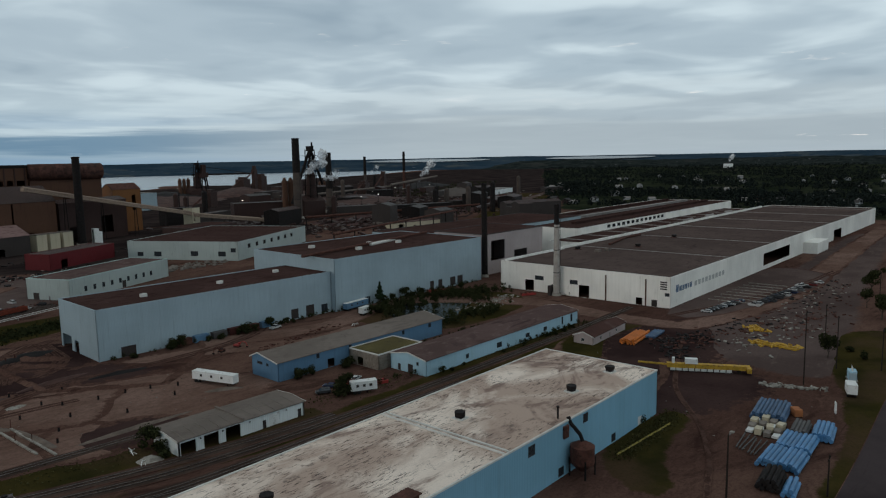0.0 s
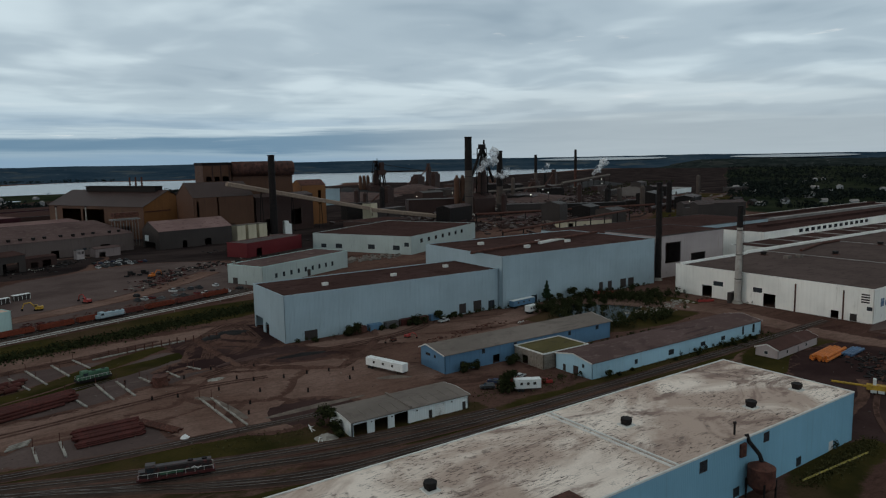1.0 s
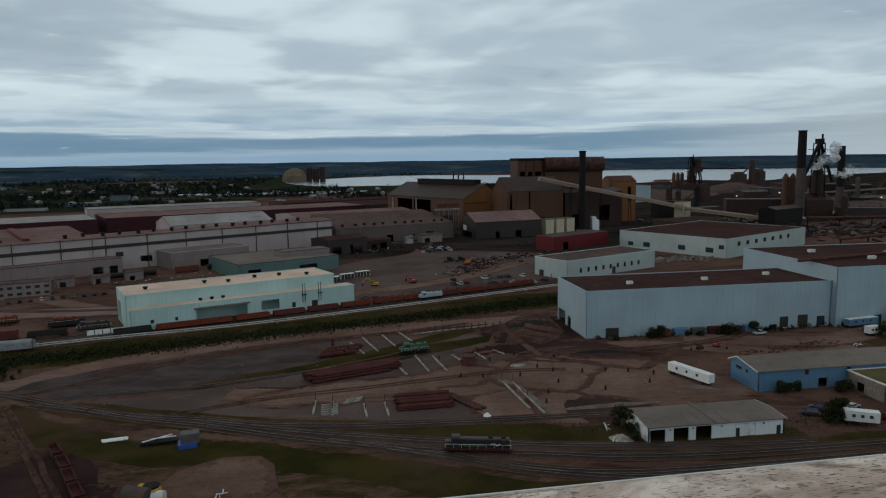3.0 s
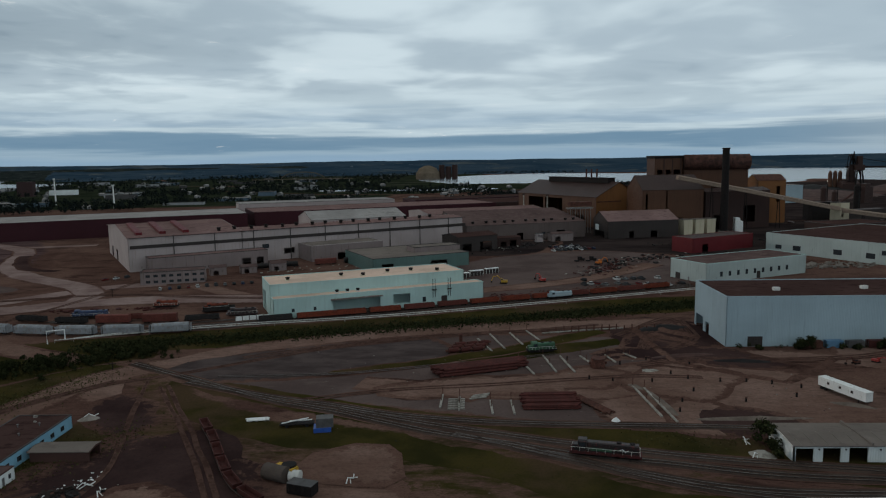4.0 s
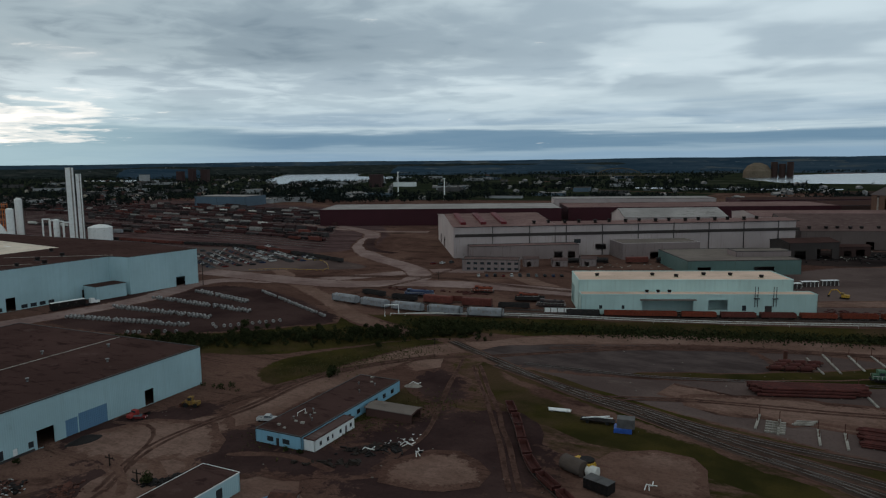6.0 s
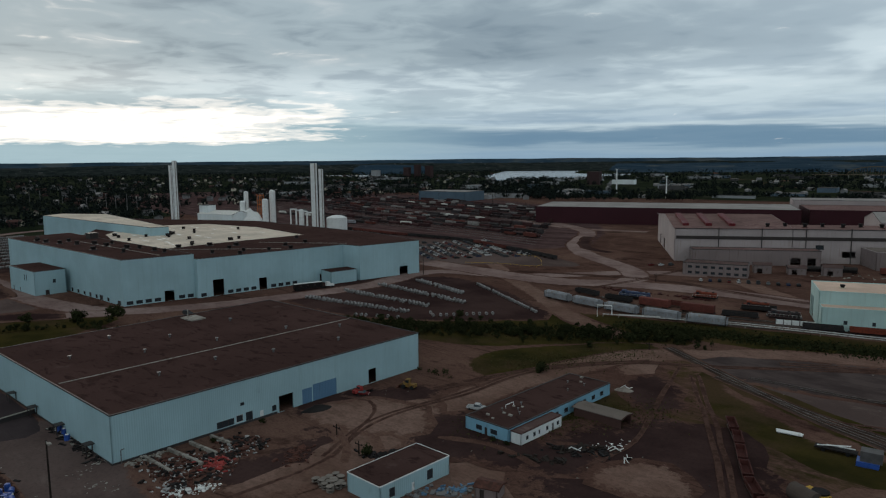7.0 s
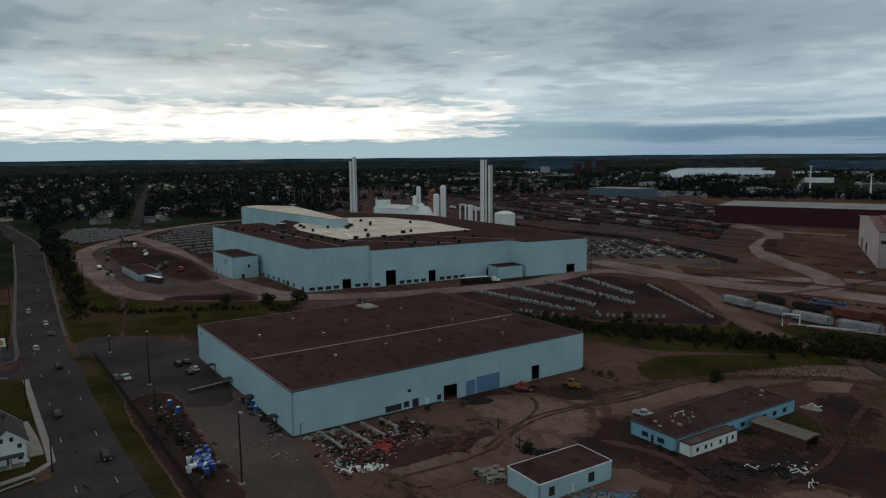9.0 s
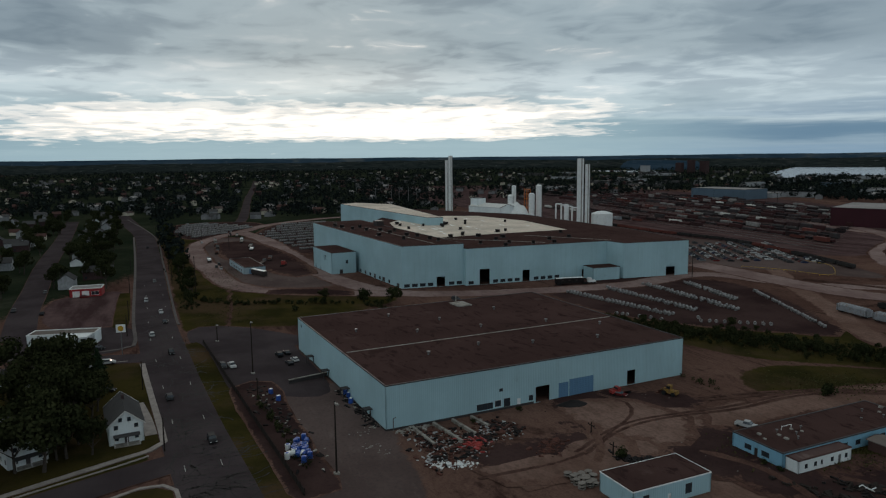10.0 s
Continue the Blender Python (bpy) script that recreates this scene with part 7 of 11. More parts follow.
# steam over the furnaces, as soft still puffs
STEAM = Nodes("steam")
_t = STEAM.t.nodes.new("ShaderNodeBsdfTransparent")
_m = STEAM.t.nodes.new("ShaderNodeMixShader")
_lw = STEAM.noise(0.09, 5, 0.65)
STEAM.link(STEAM.cut(_lw, 0.40, 0.75), _m.inputs[0])
STEAM.link(_t.outputs[0], _m.inputs[1])
STEAM.done((0.85, 0.86, 0.88), 1.0, 0.0, 0.0)
STEAM.link(STEAM.b.outputs[0], _m.inputs[2])
STEAM.link(_m.outputs[0], STEAM.t.nodes["Material Output"].inputs[0])
def puffs(x, y, z, up, drift, n, r, seed):
    rn = random.Random(seed)
    bm = bmesh.new()
    for k in range(n):
        f_ = k / max(1, n - 1)
        c = Vector((x + drift[0] * f_ + rn.uniform(-r, r) * 0.6, y + drift[1] * f_, z + up * f_ + rn.uniform(-r, r) * 0.4))
        q = r * rn.uniform(0.5, 1.0) * (0.7 + 0.7 * f_)
        got = bmesh.ops.create_icosphere(bm, subdivisions=3, radius=q)["verts"]
        for v in got:
            v.co = v.co * (1 + 0.45 * noise.noise(v.co * (1.7 / q) + Vector((k, seed, 0)))) + c
    me = bpy.data.meshes.new("steam")
    bm.to_mesh(me)
    bm.free()
    me.materials.append(STEAM.m)
    me.shade_smooth()
    tagged(new("steam", me), "white steam drifting over the furnaces", "steam", kind="stuff")


puffs(520, 703, 55, 22, (14, -10), 9, 7, 1)
puffs(540, 700, 45, 8, (10, -8), 5, 5, 2)
puffs(1205, 1195, 16, 44, (26, -20), 9, 7, 3)
puffs(1032, 1176, 40, 14, (14, -8), 4, 5, 4)

# ---- railway: tracks, wagons, engines ----
def track(pts, z=0.2, label="rusty rails on dark timber sleepers", bed=True, sleepers=True, step=4.0):
    """Rails, sleepers and ballast along a soft curve."""
    if bed:
        strip("ballast", pts, 3.4, BALLAST, 0.15 + 0.002 * (len(bpy.data.objects) % 9), "dark stone ballast under a track", "track bed", rim=1.0, wobble=0.25)
    line = smooth_line(pts, step)
    th = thing("railway_track", label, "track", kind="structure")
    rails = [Shape(), Shape()]
    ties = Shape()
    prev = None
    dist = 0.0
    for i, p in enumerate(line):
        d = (line[min(i + 1, len(line) - 1)] - line[max(i - 1, 0)]).normalized()
        n = Vector((-d.y, d.x))
        if prev is not None:
            for k, off in enumerate((-0.75, 0.75)):
                a, b = prev[0] + prev[1] * off, p + n * off
                w0, w1 = prev[1] * 0.09, n * 0.09
                rails[k].add([(*(a - w0), z), (*(a + w0), z), (*(b + w1), z), (*(b - w1), z), (*(a - w0), z + 0.18), (*(a + w0), z + 0.18), (*(b + w1), z + 0.18), (*(b - w1), z + 0.18)],
                             [(4, 5, 6, 7), (0, 4, 7, 3), (1, 2, 6, 5)])
        if sleepers and i < len(line) - 1:
            seg = (line[i + 1] - p).length
            m = max(1, int(seg / 1.3))
            for j in range(m):
                c = p + d * (seg * j / m)
                ties.add([(*(c + n * 1.3 * sx + d * 0.14 * sy), z - 0.03) for sx, sy in ((-1, -1), (1, -1), (1, 1), (-1, 1))], [(0, 1, 2, 3)])
        prev = (p, n)
    for r in rails:
        part("rail", r, RAIL_STEEL, th)
    if sleepers:
        tagged(part("sleepers", ties, DARK_TIMBER, th), kind="stuff")
    return th


track([(-120, 236), (-92, 218), (-60, 198), (-38, 188), (-12, 174), (9, 166), (23, 160), (44, 155), (70, 148.5), (110, 146), (162, 146.5), (231, 148.5), (290, 152)])
track([(-38, 191), (-12, 179), (9, 171), (30, 164), (60, 156.5), (90, 151.5), (115, 149.5)])
track([(-92, 215), (-60, 200), (-40, 193), (-23, 186), (0, 181), (25, 178.6), (50, 177.6), (71, 176.6), (86, 176)])
track([(-5, 172), (20, 159), (40, 147), (66, 138), (110, 134), (160, 134)])
track([(10, 164), (34, 151), (58, 142), (90, 140), (160, 140.5)])
track([(-84, 220), (-46, 223), (-10, 233), (30, 246)], bed=False)
for off in (0, 7, 14):
    track([(-205 + off, 288 + off), (-169, 281 + off), (-131, 283 + off), (-90, 296 + off), (-20, 323 + off * 0.6), (60, 353 + off * 0.6), (120, 378 + off * 0.5)], step=8)



def wagon(kind, colour, label):
    """One freight wagon along x, its couplers at the ends."""
    th = thing("freight_wagon", label, "wagon")
    L = 15.5
    if kind == "hopper":
        L = 17.0
        part("body", Shape().extrude_x([(-1.5, 1.1), (-1.6, 1.5), (-1.6, 3.7), (-1.0, 4.4), (1.0, 4.4), (1.6, 3.7), (1.6, 1.5), (1.5, 1.1)], -L / 2 + 1.2, L / 2 - 1.2), colour, th)
        for k in range(9):
            x = -L / 2 + 2 + k * (L - 4) / 8
            part("rib", Shape().extrude_x([(-1.72, 1.3), (-1.72, 3.75), (-1.05, 4.5), (1.05, 4.5), (1.72, 3.75), (1.72, 1.3), (1.58, 1.3), (1.58, 3.68), (0.98, 4.38), (-0.98, 4.38), (-1.58, 3.68), (-1.58, 1.3)], x - 0.08, x + 0.08), colour, th)
        for x0 in (-L / 2 + 0.3, L / 2 - 0.5):
            part("end_frame", Shape().box(x0, x0 + 0.2, -1.4, 1.4, 1.0, 4.0), colour, th)
    elif kind == "gondola":
        sh = Shape()
        for y0, y1 in ((-1.55, -1.4), (1.4, 1.55)):
            sh.box(-L / 2 + 0.5, L / 2 - 0.5, y0, y1, 1.1, 2.9)
        for x0 in (-L / 2 + 0.5, L / 2 - 0.65):
            sh.box(x0, x0 + 0.15, -1.4, 1.4, 1.1, 2.9)
        sh.box(-L / 2 + 0.65, L / 2 - 0.65, -1.4, 1.4, 1.1, 1.3)
        for k in range(10):
            x = -L / 2 + 1 + k * (L - 2) / 9
            sh.box(x - 0.1, x + 0.1, -1.66, -1.55, 1.1, 2.9).box(x - 0.1, x + 0.1, 1.55, 1.66, 1.1, 2.9)
        part("body", sh, colour, th)
    elif kind == "box":
        part("body", Shape().extrude_x([(-1.5, 1.1), (-1.5, 4.2), (-1.2, 4.45), (1.2, 4.45), (1.5, 4.2), (1.5, 1.1)], -L / 2 + 0.5, L / 2 - 0.5), colour, th)
        for s in (-1, 1):
            part("door", Shape().box(-1.6, 1.6, 1.5 * s - 0.06, 1.5 * s + 0.06, 1.2, 4.0), colour, th)
    else:
        part("body", Shape().tube((-L / 2 + 0.8, 0, 2.7), (L / 2 - 0.8, 0, 2.7), 1.5, n=16).tube((0, 0, 4.1), (0, 0, 4.7), 0.6, n=10), colour, th)
    b = Shape().box(-L / 2, L / 2, -1.1, 1.1, 0.85, 1.1)
    for sx in (-L / 2 + 2.3, L / 2 - 2.3):
        b.box(sx - 1.3, sx + 1.3, -1.0, 1.0, 0.55, 0.85)
        for wx in (-0.9, 0.9):
            for wy in (-0.8, 0.8):
                b.tube((sx + wx, wy - 0.07, 0.45 + 0.38), (sx + wx, wy + 0.07, 0.45 + 0.38), 0.45, n=10)
    part("running_gear", b, BLACK_STEEL, th)
    return th


def along(pts, first, gap, count, make, group="", jitter=0.0, seed=0):
    """Copies of things set along a curve, one after the other."""
    rn = random.Random(seed)
    line = smooth_line(pts, 2.0)
    d, made, nxt, k = 0.0, 0, first, 0
    for a, b in zip(line, line[1:]):
        seg = (b - a).length
        while nxt <= d + seg and made < count:
            p = a.lerp(b, (nxt - d) / seg)
            ob = make[rn.randrange(len(make))]
            c = copy_thing(ob, pose(p.x, p.y, 0.0, 0, 0, math.degrees(math.atan2(b.y - a.y, b.x - a.x))))
            if group:
                tagged(c, group=group)
            made += 1
            nxt += gap + rn.uniform(0, jitter)
        d += seg


HOPPER_GREY = paint("hopper_grey", (0.27, 0.28, 0.30), 0.6, wear=(0.2, 0.17, 0.15), wear_amount=0.4, scale=0.3, spread=0.25)
WAGON_RED = paint("wagon_oxide", (0.15, 0.045, 0.035), 0.75, wear=(0.07, 0.03, 0.025), wear_amount=0.4, spread=0.4)
WAGON_BLACK = paint("wagon_black", (0.03, 0.028, 0.028), 0.7, wear=(0.07, 0.045, 0.035), wear_amount=0.3, spread=0.3)
WAGON_ORANGE = paint("wagon_orange", (0.20, 0.045, 0.024), 0.7, wear=(0.08, 0.028, 0.02), wear_amount=0.4, spread=0.35)
hop = wagon("hopper", HOPPER_GREY, "grey covered hopper wagon on the siding")
gon = wagon("gondola", WAGON_RED, "rust red open gondola wagon")
gor = wagon("gondola", WAGON_ORANGE, "orange open gondola wagon beside the shed")
gbk = wagon("gondola", WAGON_BLACK, "black open gondola wagon")
bxr = wagon("box", WAGON_RED, "rust red closed box wagon")
tnk = wagon("tank", WAGON_BLACK, "black tank wagon on rusty rails")
tnw = wagon("tank", paint("tank_white", (0.55, 0.54, 0.5), 0.6, wear=(0.25, 0.2, 0.17), wear_amount=0.3, spread=0.3), "off-white tank wagon in the yard")
along([(-206, 281), (-169, 276.5), (-131, 279), (-100, 288)], 4, 19.2, 5, [hop], "hopper train")
along([(-90, 299.5), (-39, 318), (-6, 331), (60, 356), (115, 379)], 3, 16.6, 13, [gor, gor, gbk, gon], "gondola train", 0.0, 5)
along([(-205, 303), (-168, 297), (-131, 300), (-100, 309)], 6, 17.5, 5, [gbk, gon, bxr], "wagons on the siding", 6, 3)
along([(-590, 428), (-500, 425), (-415, 431), (-334, 410), (-274, 389)], 8, 16.4, 19, [gbk, gbk, gon], "long ore train", 0.0, 9)
def yard_line(f):
    """The fanned sidings of the rail yard: f from 0, the near one, to 1."""
    a, b = Vector((-650, 484)).lerp(Vector((-1060, 850)), f), Vector((-345, 446)).lerp(Vector((-560, 790)), f)
    return [tuple(a + (a - b) * 0.9 + Vector((0, -20 - 60 * f))), tuple(a + (a - b) * 0.4), tuple(a), tuple(a.lerp(b, 0.5) + Vector((0, 8))), tuple(b)]


for k in range(9):
    along(yard_line(k / 8.0), 120 + 67 * (k * 7 % 9), 17.4, 11, [gbk, gon, gon, bxr, tnk, tnw if k % 3 == 0 else gon, hop if k % 4 == 1 else gbk], "wagons in the rail yard", 24 if k % 2 else 6, 20 + k)


def yard_fill():
    """The many other wagons and rails of the yard, too far off to pick apart."""
    rn = random.Random(77)
    cars, rails = Shape(), Shape()
    for k in range(26):
        line = smooth_line(yard_line(k / 25.0 + 0.02), 16.5)
        run = 0
        for i, (a, b) in enumerate(zip(line, line[1:])):
            d = b - a
            m = Matrix.Translation((a.x, a.y, 0)) @ Matrix.Rotation(math.atan2(d.y, d.x), 4, "Z")
            for off in (-0.75, 0.75):
                rails.box(0, d.length + 0.02, off - 0.12, off + 0.12, 0.1, 0.32, m)
            if run == 0:
                run = rn.choice((-14, -9, -5, 6, 11, 17))
            if run > 0:
                h = rn.choice((2.4, 2.9, 2.9, 4.2))
                L = d.length - 1.6
                cars.extrude_x([(-1.5, 0.9), (-1.5, h), (-1.1, h + 0.25), (1.1, h + 0.25), (1.5, h), (1.5, 0.9)], 0.8, L, m)
                cars.box(1.6, 3.6, -1.0, 1.0, 0.2, 0.9, m).box(L - 2.8, L - 0.8, -1.0, 1.0, 0.2, 0.9, m)
                run -= 1
            else:
                run += 1
    s = Nodes("yard_wagon_paint")
    g = s.t.nodes.new("ShaderNodeNewGeometry").outputs["Random Per Island"]
    c = s.mix(s.cut(g, 0.2, 0.3), (0.018, 0.014, 0.016), (0.050, 0.021, 0.022))
    c = s.mix(s.cut(g, 0.62, 0.66), c, (0.045, 0.040, 0.042))
    c = s.mix(s.cut(g, 0.86, 0.88), c, (0.24, 0.23, 0.22))
    c = s.mix(s.math("MULTIPLY", s.cut(s.noise(0.5, 5, 0.65), 0.45, 0.65), 0.6), c, (0.05, 0.025, 0.02))
    solid("yard_wagons", cars, s.done(c, 0.85, 0.0, 0.1), "long strings of rusty and black goods wagons", "wagons", kind="stuff")
    solid("yard_rails", rails, RAIL_STEEL, "worn rails of the fanned sidings", "track", kind="stuff")


yard_fill()
gon.matrix_basis, gor.matrix_basis, gbk.matrix_basis = pose(-150, 305, 0, 0, 0, 6), pose(-62, 309.6, 0, 0, 0, 20), pose(-120, 321, 0, 0, 0, 16)
bxr.matrix_basis, tnk.matrix_basis, tnw.matrix_basis, hop.matrix_basis = pose(-100, 470, 0, 0, 0, 27), pose(-82, 479.5, 0, 0, 0, 27), pose(-560, 500, 0, 0, 0, 12), pose(-620, 470, 0, 0, 0, 10)
along([(-140, 450), (-60, 491)], 2, 16.6, 2, [tnk], "tank wagons before the mill", 0, 2)


def engine(label, x, y, rot, body, deck, length=16.5):
    """A hood-type shunting engine."""
    th = thing("locomotive", label, "locomotive", x, y, 0, rot)
    L = length / 2
    part("frame", Shape().box(-L, L, -1.45, 1.45, 0.95, 1.5), deck, th)
    part("long_hood", Shape().extrude_x([(-0.95, 1.5), (-0.95, 3.5), (-0.7, 3.75), (0.7, 3.75), (0.95, 3.5), (0.95, 1.5)], -L + 3.9, L - 0.7), body, th)
    part("short_hood", Shape().extrude_x([(-0.95, 1.5), (-0.95, 2.9), (0.95, 2.9), (0.95, 1.5)], -L + 0.6, -L + 1.9), body, th)
    cab = part("cab", Shape().extrude_x([(-1.4, 1.5), (-1.4, 3.9), (-0.9, 4.25), (0.9, 4.25), (1.4, 3.9), (1.4, 1.5)], -L + 1.9, -L + 3.9), body, th)
    part("cab_window", Shape().box(-L + 2.2, -L + 3.6, -1.45, -1.39, 2.7, 3.6).box(-L + 2.2, -L + 3.6, 1.39, 1.45, 2.7, 3.6), GLASS, cab)
    for k in range(6):
        x0 = -L + 4.6 + k * (length - 6.2) / 6
        part("hood_door", Shape().box(x0, x0 + 1.2, -1.02, -0.95, 1.7, 3.2), body, th)
    for k in range(9):
        x0 = -L + 0.4 + k * (length - 0.8) / 8
        part("rail_post", Shape().tube((x0, -1.42, 1.5), (x0, -1.42, 2.5), 0.04, n=5).tube((x0, 1.42, 1.5), (x0, 1.42, 2.5), 0.04, n=5), TRIM_WHITE, th)
    part("handrail", Shape().tube((-L + 0.4, -1.42, 2.5), (L - 0.4, -1.42, 2.5), 0.05, n=5).tube((-L + 0.4, 1.42, 2.5), (L - 0.4, 1.42, 2.5), 0.05, n=5), TRIM_WHITE, th)
    for k in range(2):
        part("fan", Shape().tube((L - 2.2 - 3 * k, 0, 3.75), (L - 2.2 - 3 * k, 0, 4.0), 0.6, n=12), BLACK_STEEL, th)
    part("fuel_tank", Shape().box(-2.2, 2.2, -1.2, 1.2, 0.5, 0.95), BLACK_STEEL, th)
    for sx in (-L + 3, L - 3):
        b = Shape().box(sx - 1.9, sx + 1.9, -1.05, 1.05, 0.55, 0.95)
        for wx in (-1.3, 1.3):
            for wy in (-0.8, 0.8):
                b.tube((sx + wx, wy - 0.08, 0.88), (sx + wx, wy + 0.08, 0.88), 0.5, n=12)
        part("bogie", b, BLACK_STEEL, th)
    return th


LOCO_DARK = paint("loco_black", (0.028, 0.022, 0.022), 0.5, wear=(0.12, 0.03, 0.03), wear_amount=0.35)
lo = engine("black and dull red hood locomotive on the near track", 31, 158.3, -13.5, LOCO_DARK, paint("faded_maroon", (0.085, 0.022, 0.022), 0.7, wear=(0.03, 0.02, 0.02), wear_amount=0.5))
part("side_stripe", Shape().box(-3.5, 1.5, -1.07, -1.03, 1.8, 2.5), GREEN_PAINT, lo, "dull green side panel")
part("side_mark", Shape().tube((3.2, -1.06, 2.4), (3.9, -1.06, 2.7), 0.09, n=5).tube((3.9, -1.06, 2.7), (4.5, -1.06, 2.1), 0.09, n=5).tube((4.5, -1.06, 2.1), (5.3, -1.06, 2.6), 0.09, n=5), WHITE, lo, "pale line mark on the hood")
engine("green industrial shunter parked in the storage yard", 25, 248.5, 12, GREEN_PAINT, BLACK_STEEL, 11)
engine("dark blue locomotive on the siding", -176, 309, 10, paint("loco_navy", (0.03, 0.05, 0.11), 0.5, wear=(0.08, 0.06, 0.05), wear_amount=0.3), BLACK_STEEL)
engine("faded orange works locomotive at the shed", -122, 323, 18, WAGON_ORANGE, BLACK_STEEL, 12)
engine("orange works locomotive with dark cab", -150, 331, 12, WAGON_ORANGE, BLACK_STEEL, 12)
engine("black locomotive outside the loco shed", -106, 312, 14, LOCO_DARK, LOCO_DARK, 14)
engine("pale blue switcher among the parked cars", 44, 347, 20, GREY_BLUE, BLACK_STEEL, 14)

# ore cars parked end to end by the dirt apron
ocar = thing("ore_car", "rusty red small ore car in a row", "ore car", group="row of ore cars")
part("tub", Shape().add([(-3.4, -1.3, 1.0), (3.4, -1.3, 1.0), (3.4, 1.3, 1.0), (-3.4, 1.3, 1.0), (-3.9, -1.6, 2.6), (3.9, -1.6, 2.6), (3.9, 1.6, 2.6), (-3.9, 1.6, 2.6), (-3.6, -1.35, 2.6), (3.6, -1.35, 2.6), (3.6, 1.35, 2.6), (-3.6, 1.35, 2.6), (-3.2, -1.1, 1.3), (3.2, -1.1, 1.3), (3.2, 1.1, 1.3), (-3.2, 1.1, 1.3)],
     [(0, 3, 2, 1), (0, 1, 5, 4), (1, 2, 6, 5), (2, 3, 7, 6), (3, 0, 4, 7), (4, 5, 9, 8), (5, 6, 10, 9), (6, 7, 11, 10), (7, 4, 8, 11), (8, 9, 13, 12), (9, 10, 14, 13), (10, 11, 15, 14), (11, 8, 12, 15), (12, 13, 14, 15)]), RED_RUST, ocar)
part("sill", Shape().box(-4.2, 4.2, -0.9, 0.9, 0.7, 1.0), BLACK_STEEL, ocar)
for sx in (-2.4, 2.4):
    part("axle", Shape().tube((sx, -0.85, 0.6), (sx, -0.7, 0.6), 0.45, n=10).tube((sx, 0.7, 0.6), (sx, 0.85, 0.6), 0.45, n=10).tube((sx, -0.7, 0.6), (sx, 0.7, 0.6), 0.08, n=6), BLACK_STEEL, ocar)
OC = [(-72, 177), (-66, 167), (-59, 153.5), (-52, 142), (-43, 133), (-34, 124)]
track(OC, bed=False)
along(OC, 12, 9.0, 6, [ocar], "row of ore cars")
ocar.matrix_basis = pose(-70.6, 174.6, 0.15, 0, 0, -59)
for o in bpy.data.objects:
    if o.name.startswith("ore_car"):
        o.scale = (1.0, 0.72, 0.8)

PIPE_WHITE = paint("lagged_pipe_white", (0.50, 0.49, 0.47), 0.7, vary=0.2, wear=(0.2, 0.16, 0.14), wear_amount=0.4)
# long white pipes above the verge, with the loop at their end
for off, zz in ((0.0, 1.2), (3.0, 1.3)):
    lp = thing("white_pipe", "long white insulated pipe on low posts", "pipe", group="white pipes along the sidings")
    line = smooth_line([(-166 + 2 * off, 264.5 + off), (-134, 278 + off), (-98, 289 + off), (-40, 303.5 + off), (33, 330 + off), (107, 360 + off), (150, 378 + off)], 12)
    part("pipe", Shape().run([(*a, zz) for a in line], 0.22), PIPE_WHITE, lp)
    for a in line[::2]:
        part("post", Shape().box(a.x - 0.12, a.x + 0.12, a.y - 0.12, a.y + 0.12, 0, zz - 0.3), CONCRETE, lp)
gl = thing("pipe_gantry", "white pipe loop at the end of the run", "pipe")
part("pipe", Shape().run([(-168, 263, 0), (-168, 263, 5.2), (-162.5, 266, 5.2), (-162.5, 266, 1.2)], 0.28), WHITE, gl)

# ---- vehicles ----
def car_paint(name, c):
    s = Nodes(name)
    s.b.inputs["Coat Weight"].default_value = 0.0
    d = s.noise(1.5, 4)
    return s.done(s.mix(s.math("MULTIPLY", s.cut(d, 0.5, 0.75), 0.3), c, tint(c, 0.6)), 0.6, 0.0, 0.12)


CAR_COLOURS = [car_paint("car_" + n, c) for n, c in (("white", (0.42, 0.42, 0.42)), ("black", (0.015, 0.015, 0.017)), ("silver", (0.13, 0.132, 0.135)), ("grey", (0.045, 0.045, 0.048)), ("red", (0.11, 0.014, 0.014)), ("blue", (0.018, 0.028, 0.065)))]
COLOUR_NAMES = ["white", "black", "silver", "dark grey", "dull red", "dark blue"]
CAR_GLASS_FAR = paint("dusty_car_glass", (0.03, 0.032, 0.035), 0.7, vary=0.2)
HEADLAMP = paint("headlamp", (0.6, 0.6, 0.58), 0.2, vary=0.05)


